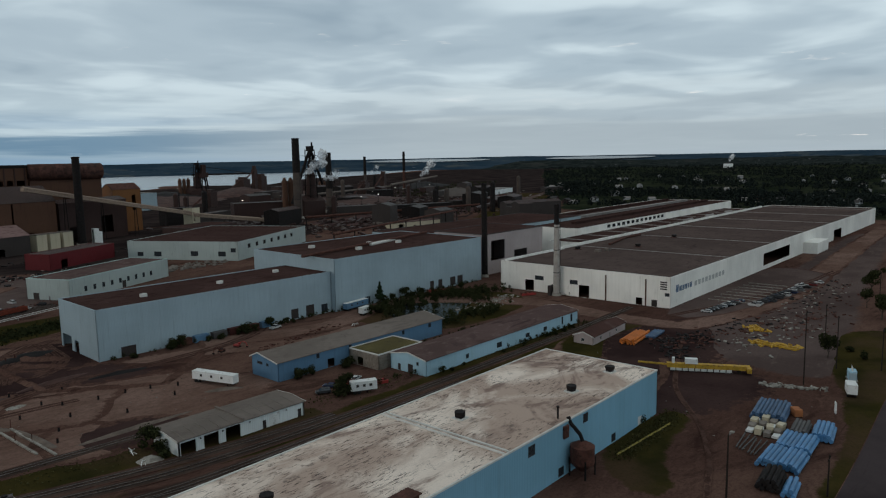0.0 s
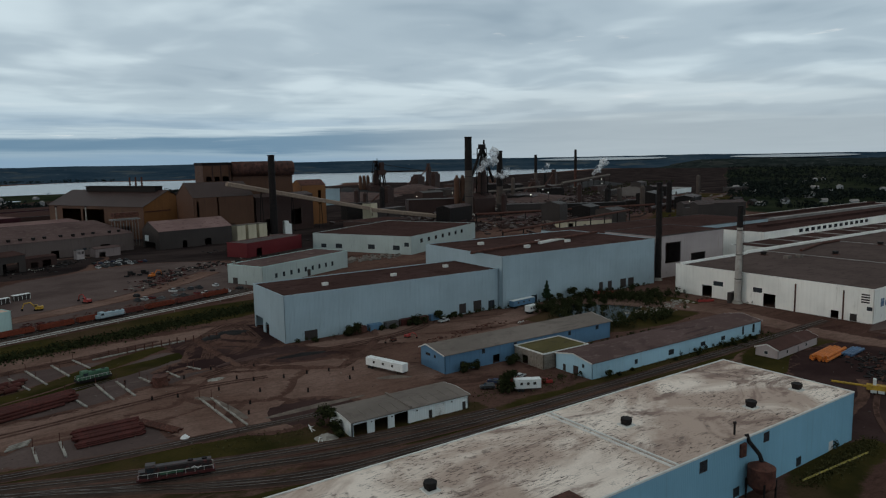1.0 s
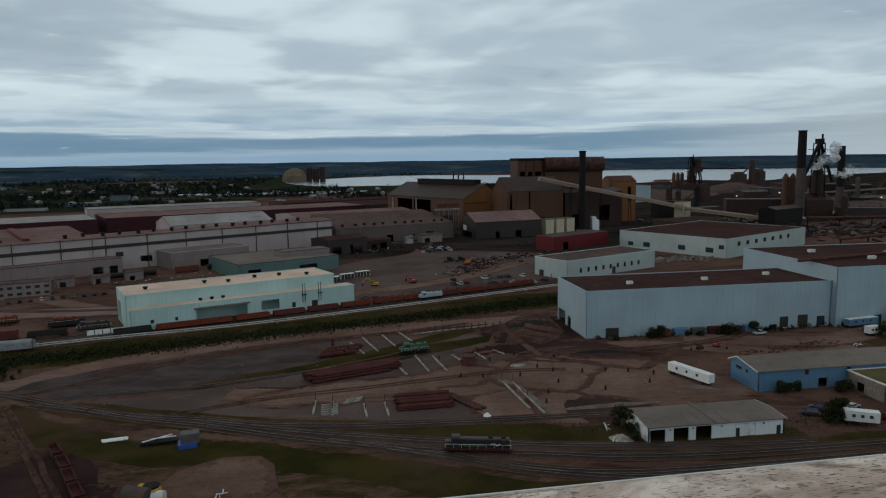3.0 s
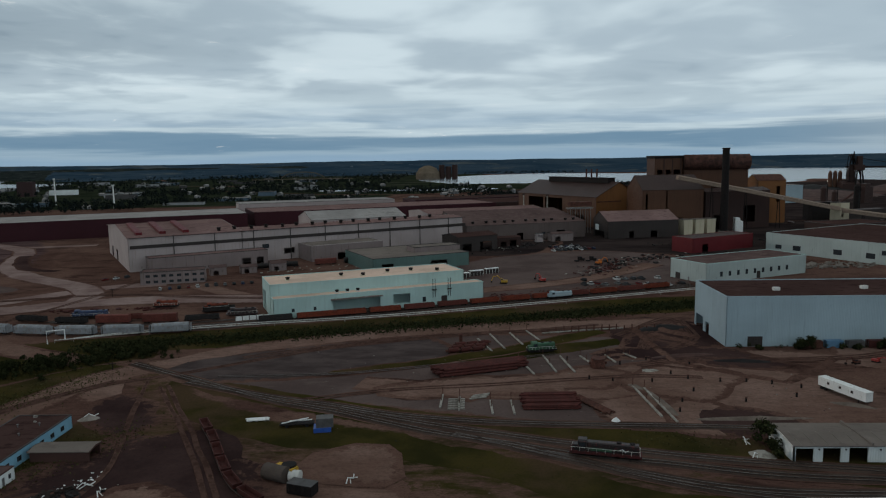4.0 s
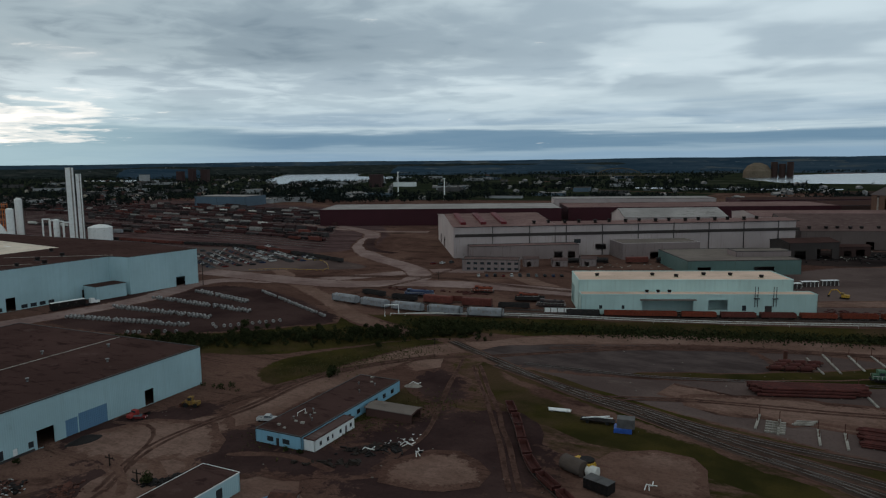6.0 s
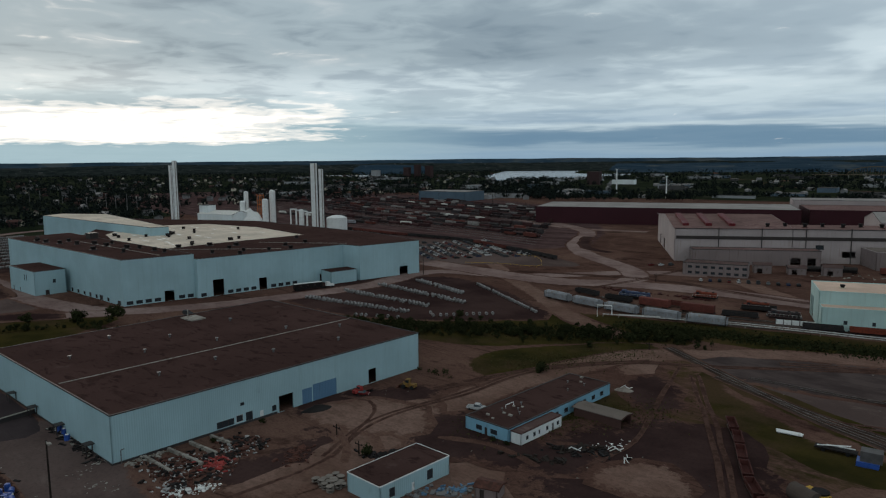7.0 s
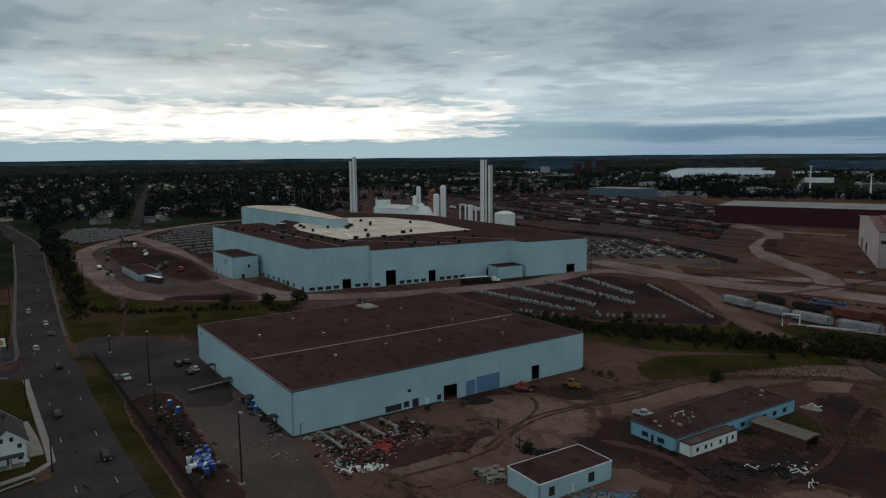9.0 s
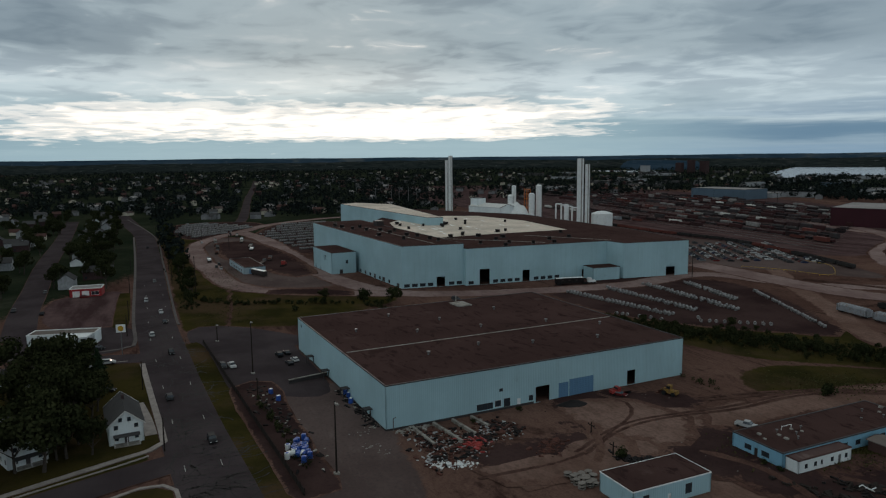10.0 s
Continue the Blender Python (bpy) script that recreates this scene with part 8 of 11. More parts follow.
def vehicle(kind, k, far=False):
    """A parked car, van or pickup along x, nose at +x; far: without the smallest parts."""
    c = CAR_COLOURS[k]
    name = {"sedan": "car", "suv": "car", "pickup": "pickup_truck"}[kind]
    th = thing(name, "%s %s parked on the ground" % (COLOUR_NAMES[k], {"sedan": "saloon car", "suv": "sport utility car", "pickup": "pickup truck"}[kind]), "car" if kind != "pickup" else "pickup truck")
    if kind == "sedan":
        L, W, low, cab, top = 4.6, 1.8, 0.95, [(-1.9, 0.95), (-1.35, 1.42), (0.35, 1.42), (1.15, 0.95)], 1.42
    elif kind == "suv":
        L, W, low, cab, top = 4.7, 1.9, 1.1, [(-2.25, 1.1), (-2.05, 1.72), (0.45, 1.72), (1.2, 1.1)], 1.72
    else:
        L, W, low, cab, top = 5.6, 2.0, 1.12, [(-0.75, 1.12), (-0.6, 1.82), (0.75, 1.82), (1.4, 1.12)], 1.82
    h = L / 2

    def side(profile, w0, w1):
        """A body drawn across, its roof narrower than its waist."""
        n = len(profile)
        zs = [p[1] for p in profile]
        z0, z1 = min(zs), max(zs)
        ww = [w0 + (w1 - w0) * (z - z0) / max(0.01, z1 - z0) for z in zs]
        v = [(x, -w / 2, z) for (x, z), w in zip(profile, ww)] + [(x, w / 2, z) for (x, z), w in zip(profile, ww)]
        return Shape().add(v, [tuple(range(n)), tuple(range(2 * n - 1, n - 1, -1))] + [(i, i + n, (i + 1) % n + n, (i + 1) % n) for i in range(n)])

    body = side([(-h, 0.45), (-h + 0.05, low - 0.1), (-h + 0.2, low), (h - 1.3, low), (h - 0.25, low - 0.16), (h, 0.62), (h - 0.05, 0.35), (-h + 0.1, 0.3)], W, W * 0.97)
    if kind == "pickup":
        body = side([(-0.8, 0.4), (-0.8, low), (h - 1.4, low), (h - 0.2, low - 0.12), (h, 0.62), (h - 0.05, 0.4)], W, W * 0.97)
        for y0, y1 in ((-W / 2, -W / 2 + 0.1), (W / 2 - 0.1, W / 2)):
            body.box(-h, -0.8, y0, y1, 0.45, low - 0.04)
        body.box(-h, -h + 0.1, -W / 2 + 0.1, W / 2 - 0.1, 0.45, low - 0.06).box(-h + 0.1, -0.8, -W / 2 + 0.1, W / 2 - 0.1, 0.45, 0.62)
    if far:
        body.box(cab[1][0], cab[2][0], -W * 0.39, W * 0.39, top - 0.06, top)
    if far:
        body.box(-h + 0.4, h - 0.4, -W / 2 + 0.1, W / 2 - 0.1, 0.0, 0.4)
    part("body", body, c, th)
    part("glazing", side([(x, z - 0.06 if z > low else z) for x, z in cab], W * 0.95, W * 0.76), CAR_GLASS_FAR if far else GLASS, th)
    if far:
        return th
    rf = [(cab[1][0] - 0.04, top - 0.07), (cab[1][0], top), (cab[2][0], top), (cab[2][0] + 0.06, top - 0.07)]
    part("roof", side(rf, W * 0.80, W * 0.76), c, th)
    for sx in (-h + 0.85, h - 0.9):
        for sy in (-1, 1):
            part("wheel", Shape().tube((sx, sy * (W / 2 - 0.2), 0.33), (sx, sy * (W / 2 + 0.02), 0.33), 0.33, n=12), RUBBER, th)
    part("lamp", Shape().box(h - 0.16, h - 0.02, -W / 2 + 0.1, -W / 2 + 0.45, 0.62, 0.76).box(h - 0.16, h - 0.02, W / 2 - 0.45, W / 2 - 0.1, 0.62, 0.76), HEADLAMP, th)
    return th


FLEET = [vehicle(kind, k) for kind, k in (("sedan", 0), ("sedan", 1), ("sedan", 2), ("suv", 3), ("suv", 0), ("suv", 1), ("pickup", 0), ("pickup", 3), ("sedan", 4), ("sedan", 5))]
WHITE_PICKUP, SILVER = FLEET[6], FLEET[2]
for i, f_ in enumerate(FLEET):
    # the first of each kind stands in the car park by the white mill
    f_.matrix_basis = pose(300 + 3.4 * i, 121 - 0.35 * i, 0.14, 0, 0, 92)
FAR_FLEET = [vehicle(kind, k, True) for kind, k in (("sedan", 0), ("sedan", 1), ("sedan", 2), ("suv", 3), ("suv", 0), ("suv", 1), ("pickup", 0), ("pickup", 3), ("sedan", 4), ("sedan", 5))]
for i, f_ in enumerate(FAR_FLEET):
    f_.matrix_basis = pose(62 + 3.6 * i, 531 + 1.2 * i, 0.12, 0, 0, 110)


def park(x, y, rot, which=None, z=0.14, group="", seed=None):
    fleet = FLEET if math.hypot(x, y) < 330 else FAR_FLEET
    rn = random.Random(seed if seed is not None else int(x * 31 + y * 17))
    c = copy_thing(fleet[which] if which is not None else rn.choice(fleet), pose(x, y, z, 0, 0, rot))
    if group:
        tagged(c, group=group)
    return c


# on the highway and in the streets
for x_, y_, r_, w_ in ((-176, 12.5, 4, 5), (-214, 4.0, 184, 3), (-265, 6.5, 5, 5), (-296, 0.5, 184, 4), (-340, 5.0, 2, 0), (-318, 6, 2, 1), (-430, 4, 1, 2), (-372, -1.0, 181, 4), (-600, 2, 1, 1), (-258, -20, 100, 4), (-283, -18, 40, 5), (-360, -45, 178, 1), (-372, -58, 0, 3), (-420, -50, 178, 2), (-396, -30, 90, 8)):
    park(x_, y_, r_, w_, 0.2)
park(-261, -14, 84, 4, 0.2)
for k, (x_, y_, r_, w_) in enumerate(((-239, 24.6, 6, 6), (-239.5, 21.8, 6, 3), (-247, 44.6, 186, 1), (-245.5, 41.6, 186, 5), (-237, 45.5, 186, 0), (-234, 43, 186, 1))):
    park(x_, y_, r_, w_, 0.16, "cars in the warehouse car park")
park(-127.6, 139.5, 25, 6, 0.16)
for x_, y_, r_, w_ in ((-308, 139, 20, 3), (162, 248, 15, 6), (124, 166, 150, 3), (129, 169, 120, 9), (139, 168.5, 20, 0), (131, 162, 80, 2), (-161, 125, 30, 8)):
    park(x_, y_, r_, w_, 0.12)
for x_, y_, r_, w_ in ((-229, -13, 70, 1), (-232, -16.5, 70, 8)):
    park(x_, y_, r_, w_, 0.1)
# car park before the white mill
for k in range(26):
    x_ = 326 + 7.6 * (k // 3) + 2.0 * (k % 3)
    if k % 5 != 3:
        park(x_, 109.5 - 0.10 * k, 88 + (k * 13 % 7), None, 0.16, "cars before the white mill", k)
for k in range(8):
    park(340 + 9 * k, 107 - 0.6 * k, 84, None, 0.16, "cars before the white mill", 50 + k)
for k in range(8):
    t_ = thing("parking_barrier", "long pale rail between the parking bays", "barrier", 325 + 7.6 * k, 130.5, 0.16, -86, group="parking rails")
    part("rail", Shape().box(0, 19, -0.12, 0.12, 0.7, 1.0), CONCRETE, t_)
    for j in range(5):
        part("post", Shape().box(0.2 + 4.6 * j, 0.45 + 4.6 * j, -0.1, 0.1, 0, 0.7), GREY_STEEL, t_)
# dense lots by the blue works and in the works yard
rn_ = random.Random(8)
for j in range(9):
    for k in range(20):
        x_, y_ = -352 - 4.6 * k + 5.2 * j, 338 + 2.6 * k + 7.2 * j
        if rn_.random() < 0.9 and x_ > -446:
            park(x_ + rn_.uniform(-0.3, 0.3), y_ + rn_.uniform(-0.3, 0.3), 58, None, 0.12, "cars in the dense gravel lot", 100 + 20 * j + k)
for j in range(3):
    for k in range(6):
        if rn_.random() < 0.85:
            park(62 + 4.4 * k, 528 + 11 * j + 1.4 * k, 110, None, 0.12, "cars by the casting hall", 400 + 9 * j + k)
for k in (0, 1, 2, 3, 5, 6, 8, 9, 10, 11, 12, 14):
    park(62 + 3.8 * k, 384 - 0.25 * k + 2 * (k % 3), 104 + 9 * (k % 4), None, 0.12, "cars beside the sidings", 500 + k)
for k in (0, 4, 5, 6, 7, 9):
    park(64 + 4.8 * k, 398 + 0.6 * k, 108 + 5 * (k % 3), None, 0.12, "cars beside the sidings", 530 + k)
for k in range(11):
    park(-175 + 4.6 * k, 380 + 1.9 * k, 116, None, 0.12, "cars before the works office", 560 + k)
for k in (0, 1, 2, 4, 5):
    park(-224 + 4.6 * k, 413 + 4.6 * k, 70 + 11 * k, None, 0.12, "cars before the works office", 580 + k)


yb = thing("barrier", "yellow rail barrier round the gravel lot", "barrier")
YB = smooth_line([(-321, 340), (-300, 352), (-275, 358), (-283, 374), (-303, 393), (-322, 392)], 6.0)
for a, b in zip(YB, YB[1:]):
    part("rail", Shape().tube((a.x, a.y, 0.85), (b.x, b.y, 0.85), 0.11, n=6), YELLOW, yb)
    part("post", Shape().tube((a.x, a.y, 0), (a.x, a.y, 0.95), 0.12, n=6), YELLOW, yb)


def semi_trailer(name, label, x, y, rot, length, colour, wheels=True, stripe=None):
    th = thing(name, label, "trailer", x, y, 0.1, rot)
    h = length / 2
    part("box", Shape().box(-h, h, -1.3, 1.3, 1.1, 3.7), colour, th)
    part("roof", Shape().box(-h - 0.03, h + 0.03, -1.33, 1.33, 3.7, 3.8), WHITE, th)
    for k in range(int(length / 2)):
        xx = -h + 0.6 + 2 * k
        part("rib", Shape().box(xx, xx + 0.08, -1.36, -1.3, 1.2, 3.6).box(xx, xx + 0.08, 1.3, 1.36, 1.2, 3.6), colour, th)
    for k in range(3):
        part("hatch", Shape().box(-h * 0.6 + k * h * 0.5, -h * 0.6 + k * h * 0.5 + 0.8, -1.37, -1.3, 2.2, 3.0), MILL_DARK, th)
    part("chassis", Shape().box(-h, h, -0.9, 0.9, 0.8, 1.1), BLACK_STEEL, th)
    part("leg", Shape().box(h - 3.0, h - 2.8, -0.7, -0.5, 0, 0.8).box(h - 3.0, h - 2.8, 0.5, 0.7, 0, 0.8), BLACK_STEEL, th)
    for sx in (-h + 1.2, -h + 2.4):
        for sy in (-1, 1):
            part("wheel", Shape().tube((sx, sy * 0.7, 0.5), (sx, sy * 1.2, 0.5), 0.5, n=12), RUBBER, th)
    return th


semi_trailer("semi_trailer", "white semi-trailer parked on bare earth", 107.8, 200.5, -71, 16.6, WHITE)
semi_trailer("semi_trailer", "blue and white site trailer by the hall", 209, 251.5, 8, 15, STRONG_BLUE)
semi_trailer("site_cabin", "small white site cabin", 203, 238, 8, 6, WHITE)
semi_trailer("semi_trailer", "old white trailer beside red frames", 132.5, 157.3, -28, 8, WHITE)
tr = semi_trailer("semi_trailer", "black box trailer behind a white truck", -318.5, 212, 78, 16, BLACK_STEEL)


def truck_cab(x, y, rot, colour, label):
    th = thing("truck", label, "truck", x, y, 0.1, rot)
    part("cab", Shape().add([(-1.4, -1.2, 1.0), (1.2, -1.2, 1.0), (1.2, 1.2, 1.0), (-1.4, 1.2, 1.0), (-1.4, -1.15, 3.3), (0.5, -1.1, 3.2), (0.5, 1.1, 3.2), (-1.4, 1.15, 3.3)], [(0, 3, 2, 1), (4, 5, 6, 7), (0, 1, 5, 4), (1, 2, 6, 5), (2, 3, 7, 6), (3, 0, 4, 7)]), colour, th)
    part("bonnet", Shape().box(1.2, 3.0, -1.0, 1.0, 0.8, 1.9), colour, th)
    part("windscreen", Shape().add([(1.13, -1.0, 1.95), (1.13, 1.0, 1.95), (0.62, 0.95, 3.05), (0.62, -0.95, 3.05)], [(0, 1, 2, 3)]), GLASS, th)
    part("frame", Shape().box(-4.5, 2.8, -0.5, 0.5, 0.6, 0.95), BLACK_STEEL, th)
    for sx in (-3.8, -2.6, 2.1):
        for sy in (-1, 1):
            part("wheel", Shape().tube((sx, sy * 0.75, 0.5), (sx, sy * 1.2, 0.5), 0.5, n=12), RUBBER, th)
    return th


truck_cab(-316, 223.8, 78, WHITE, "white long-nose truck on the haul road")
truck_cab(-458, 83, 150, RED_PAINT, "red truck on the gravel loop")


def flatbed(label, x, y, rot, length, load=None):
    """A low flat trailer, with or without a load."""
    th = thing("flatbed_trailer", label, "trailer", x, y, 0.14, rot, group="trailers on the loop")
    h = length / 2
    part("deck", Shape().box(-h, h, -1.25, 1.25, 1.1, 1.35), DIRTY_CONCRETE, th)
    part("headboard", Shape().box(h - 0.15, h, -1.25, 1.25, 1.35, 2.5), GREY_STEEL, th)
    part("chassis", Shape().box(-h + 0.3, h - 0.3, -0.6, 0.6, 0.7, 1.1), BLACK_STEEL, th)
    part("leg", Shape().box(h - 3.0, h - 2.8, -0.7, -0.5, 0, 0.8).box(h - 3.0, h - 2.8, 0.5, 0.7, 0, 0.8), BLACK_STEEL, th)
    for sx in (-h + 1.2, -h + 2.5):
        for sy in (-1, 1):
            part("wheel", Shape().tube((sx, sy * 0.7, 0.5), (sx, sy * 1.2, 0.5), 0.5, n=12), RUBBER, th)
    if load:
        part("load", Shape().box(-h * 0.8, h * 0.1, -1.1, 1.1, 1.36, 2.3).box(h * 0.2, h * 0.8, -1.0, 1.0, 1.36, 1.9), load, th)


for x_, y_, r_, l_ in ((-650, 77, 172, CONCRETE), (-618, 77, 170, WHITE), (-602, 75, 168, CONCRETE), (-566, 77, 166, CONCRETE), (-548, 75.5, 165, WHITE), (-616, 55, 176, CONCRETE), (-590, 53, 175, RUST), (-566, 52, 175, BLACK_STEEL), (-540, 49, 172, RUST), (-488, 79, 168, RUST), (-474, 72, 160, None), (-500, 40, 178, WHITE)):
    flatbed("flat trailer parked inside the loop road", x_, y_, r_, 13, l_)
semi_trailer("semi_trailer", "dark box trailer beside the scale house", -424, 62, 20, 15, MILL_DARK)
truck_cab(74, 475, 30, BLACK_STEEL, "dark truck parked in the works yard")
truck_cab(82, 476, 24, BLACK_STEEL, "dark truck parked in the works yard")
for x_, y_, w_ in ((-614, 44, 0), (-470, 42, 3), (-462, 44, 0), (-676, 74, 1), (-664, 73, 1), (-341, 102, 1), (-480, 44.5, 7)):
    park(x_, y_, 175, w_, 0.16)


def excavator(x, y, rot, colour, label):
    th = thing("excavator", label, "excavator", x, y, 0.08, rot)
    for sy in (-1, 1):
        part("crawler", Shape().extrude_x([(sy * 1.1 - 0.3, 0.15), (sy * 1.1 - 0.3, 0.8), (sy * 1.1 + 0.3, 0.8), (sy * 1.1 + 0.3, 0.15)], -2, 2), BLACK_STEEL, th)
    part("house", Shape().box(-2.1, 1.3, -1.3, 1.3, 0.9, 2.1), colour, th)
    cab = part("cab", Shape().box(0.2, 1.6, 0.3, 1.3, 2.1, 3.1), colour, th)
    part("cab_window", Shape().box(0.35, 1.65, 0.4, 1.35, 2.3, 2.95), GLASS, cab)
    part("boom", Shape().run([(1.2, -0.3, 1.8), (3.4, -0.3, 4.3), (6.0, -0.3, 3.8)], 0.3, 6), colour, th)
    part("stick", Shape().run([(6.0, -0.3, 3.9), (7.0, -0.3, 1.4)], 0.24, 6), colour, th)
    part("bucket", Shape().box(6.6, 7.5, -0.8, 0.2, 0.4, 1.4), BLACK_STEEL, th)
    return th


excavator(18, 391, 170, YELLOW, "yellow excavator in the works yard")
excavator(84, 460, 30, ORANGE, "orange digger near dark bins")
for m_ in (excavator(128.5, 233, 200, RUST, "worn rusty loader beside the track"), excavator(136, 234.5, 300, RED_PAINT, "red crane machine beside the track")):
    m_.scale = (0.6, 0.6, 0.55)
excavator(40, 396, 120, RED_PAINT, "red boom lift with pale arm")


def wheel_loader(x, y, rot, colour, label):
    th = thing("wheel_loader", label, "loader", x, y, 0.08, rot)
    part("body", Shape().box(-2.6, 0.2, -0.9, 0.9, 0.7, 1.7).box(0.2, 1.6, -0.55, 0.55, 0.7, 1.3), colour, th)
    cab = part("cab", Shape().box(-0.7, 0.5, -0.7, 0.7, 1.7, 2.9).box(-0.8, 0.6, -0.8, 0.8, 2.9, 3.0), colour, th)
    part("cab_window", Shape().box(-0.55, 0.53, -0.73, 0.73, 2.0, 2.75), GLASS, cab)
    part("arm", Shape().run([(0.4, -0.45, 1.5), (1.8, -0.45, 1.7), (2.9, -0.45, 0.7)], 0.14, 6).run([(0.4, 0.45, 1.5), (1.8, 0.45, 1.7), (2.9, 0.45, 0.7)], 0.14, 6), colour, th)
    part("bucket", Shape().box(2.7, 3.6, -1.25, 1.25, 0.15, 0.35).box(2.7, 2.9, -1.25, 1.25, 0.35, 1.1), RUST, th)
    for sx in (-1.7, 1.2):
        for sy in (-1, 1):
            part("wheel", Shape().tube((sx, sy * 0.65, 0.65), (sx, sy * 1.15, 0.65), 0.65, n=14), RUBBER, th)


wheel_loader(-155.5, 138.6, 200, paint("worn_yellow", (0.26, 0.15, 0.035), 0.7, wear=(0.10, 0.06, 0.04), wear_amount=0.6), "worn yellow wheel loader by the warehouse")
th_ = thing("flatbed_truck", "red truck with a rusty flat bed by the warehouse", "truck", -162.2, 126.6, 0.08, -92)
part("cab", Shape().box(0.9, 2.6, -1.0, 1.0, 0.7, 1.7).box(0.9, 2.0, -0.95, 0.95, 1.7, 2.4), RED_PAINT, th_)
part("windscreen", Shape().box(1.98, 2.03, -0.85, 0.85, 1.75, 2.3), GLASS, th_)
part("bonnet", Shape().box(2.6, 3.7, -0.85, 0.85, 0.7, 1.5), RED_PAINT, th_)
part("bed", Shape().box(-3.2, 0.8, -1.15, 1.15, 0.95, 1.12), RUST, th_)
part("frame", Shape().box(-3.0, 3.4, -0.4, 0.4, 0.5, 0.85), BLACK_STEEL, th_)
for sx in (-2.2, 2.9):
    for sy in (-1, 1):
        part("wheel", Shape().tube((sx, sy * 0.7, 0.42), (sx, sy * 1.0, 0.42), 0.42, n=12), RUBBER, th_)

# ---- trees and bushes ----
def quads_mesh(name, centres, normals, sizes, material, rng):
    """Many small leaf blades as one mesh."""
    n = len(centres)
    a = np.cross(normals, rng.normal(size=(n, 3)))
    a /= np.linalg.norm(a, axis=1)[:, None] + 1e-9
    b = np.cross(normals, a)
    s = sizes[:, None]
    v = np.empty((n, 4, 3))
    v[:, 0], v[:, 1] = centres - a * s, centres - b * s * 0.7
    v[:, 2], v[:, 3] = centres + a * s, centres + b * s * 0.7
    me = bpy.data.meshes.new(name)
    me.vertices.add(4 * n)
    me.vertices.foreach_set("co", v.astype(np.float32).ravel())
    me.loops.add(4 * n)
    me.loops.foreach_set("vertex_index", np.arange(4 * n, dtype=np.int32))
    me.polygons.add(n)
    me.polygons.foreach_set("loop_start", np.arange(0, 4 * n, 4, dtype=np.int32))
    me.update(calc_edges=True)
    me.materials.append(material)
    return me


def crown(seed, h, r, count, size, material, conifer=False, base=0.28):
    """Leaf blades in lobes round the limbs, with gaps and an uneven outline."""
    rng = np.random.default_rng(seed)
    if conifer:
        z = base * h + (h * (1 - base)) * rng.random(count) ** 1.4
        f = 1 - (z - base * h) / (h * (1 - base))
        ang = rng.random(count) * 2 * np.pi
        q = r * (f + 0.06) * (0.55 + 0.45 * rng.random(count)) * (0.85 + 0.25 * np.sin(z * 3.1))
        c = np.stack([q * np.cos(ang), q * np.sin(ang), z], 1)
        nrm = np.stack([np.cos(ang), np.sin(ang), np.full(count, 0.5)], 1) + rng.normal(size=(count, 3)) * 0.5
    else:
        k = rng.integers(7, 11)
        ang = rng.random(k) * 2 * np.pi
        rad = r * 0.62 * np.sqrt(rng.random(k))
        lob = np.stack([rad * np.cos(ang), rad * np.sin(ang), h * (base + 0.22 + (0.72 - base) * rng.random(k))], 1)
        lob[0] = (0, 0, h * 0.78)
        lr = r * rng.uniform(0.38, 0.62, k)
        which = rng.integers(0, k, count)
        d = rng.normal(size=(count, 3))
        d /= np.linalg.norm(d, axis=1)[:, None]
        rr = lr[which] * (0.62 + 0.42 * rng.random(count))
        c = lob[which] + d * rr[:, None] * np.array([1, 1, 0.8])
        nrm = d + rng.normal(size=(count, 3)) * 0.6
    nrm /= np.linalg.norm(nrm, axis=1)[:, None]
    return quads_mesh("crown", c, nrm, size * rng.uniform(0.6, 1.3, count), material, rng)


def tree(seed, h, r, count, size, label, conifer=False, bush=False):
    th = thing("bush" if bush else "tree", label, "bush" if bush else "tree", group="trees and bushes")
    rn = random.Random(seed)
    tr_ = Shape().tube((0, 0, -0.2), (0.1 * r * rn.uniform(-1, 1), 0.1 * r, h * (0.85 if conifer else 0.5)), 0.035 * h, 0.012 * h, 8)
    if not conifer:
        for k in range(6):
            a = 2 * math.pi * k / 6 + rn.uniform(-0.4, 0.4)
            z = h * rn.uniform(0.2, 0.42)
            tr_.tube((0, 0, z), (r * 0.55 * math.cos(a), r * 0.55 * math.sin(a), z + h * rn.uniform(0.2, 0.35)), 0.014 * h, 0.005 * h, 6)
    if not bush:
        part("trunk", tr_, BARK, th)
    part("crown", crown(seed, h, r, count, size, NEEDLE if conifer else LEAF, conifer, 0.06 if bush else 0.28), None, th)
    return th


TREES = [tree(k, h, r, n, s, lab) for k, (h, r, n, s, lab) in enumerate((
    (10, 4.6, 1500, 0.42, "broad dark green street tree"), (12.5, 5.4, 1900, 0.45, "tall full-crowned dark green tree"), (8, 3.8, 1200, 0.38, "round-headed garden tree in leaf"), (11, 4.4, 1500, 0.42, "uneven leafy tree with open crown")))]
TREES.append(tree(9, 11, 3.0, 1100, 0.42, "slim dark conifer with ragged boughs", True))
BUSHES = [tree(20 + k, h, r, n, 0.28, lab, False, True) for k, (h, r, n, lab) in enumerate(((3.2, 2.4, 700, "dense green bush by the creek"), (2.2, 1.8, 450, "low rank bush on rough ground"), (4.4, 2.6, 800, "tall willow scrub in leaf")))]
for i, t_ in enumerate(TREES):
    t_.matrix_basis = pose(-205 - 9 * i, -16 - 5 * (i % 2), 0, 0, 0, 40 * i)
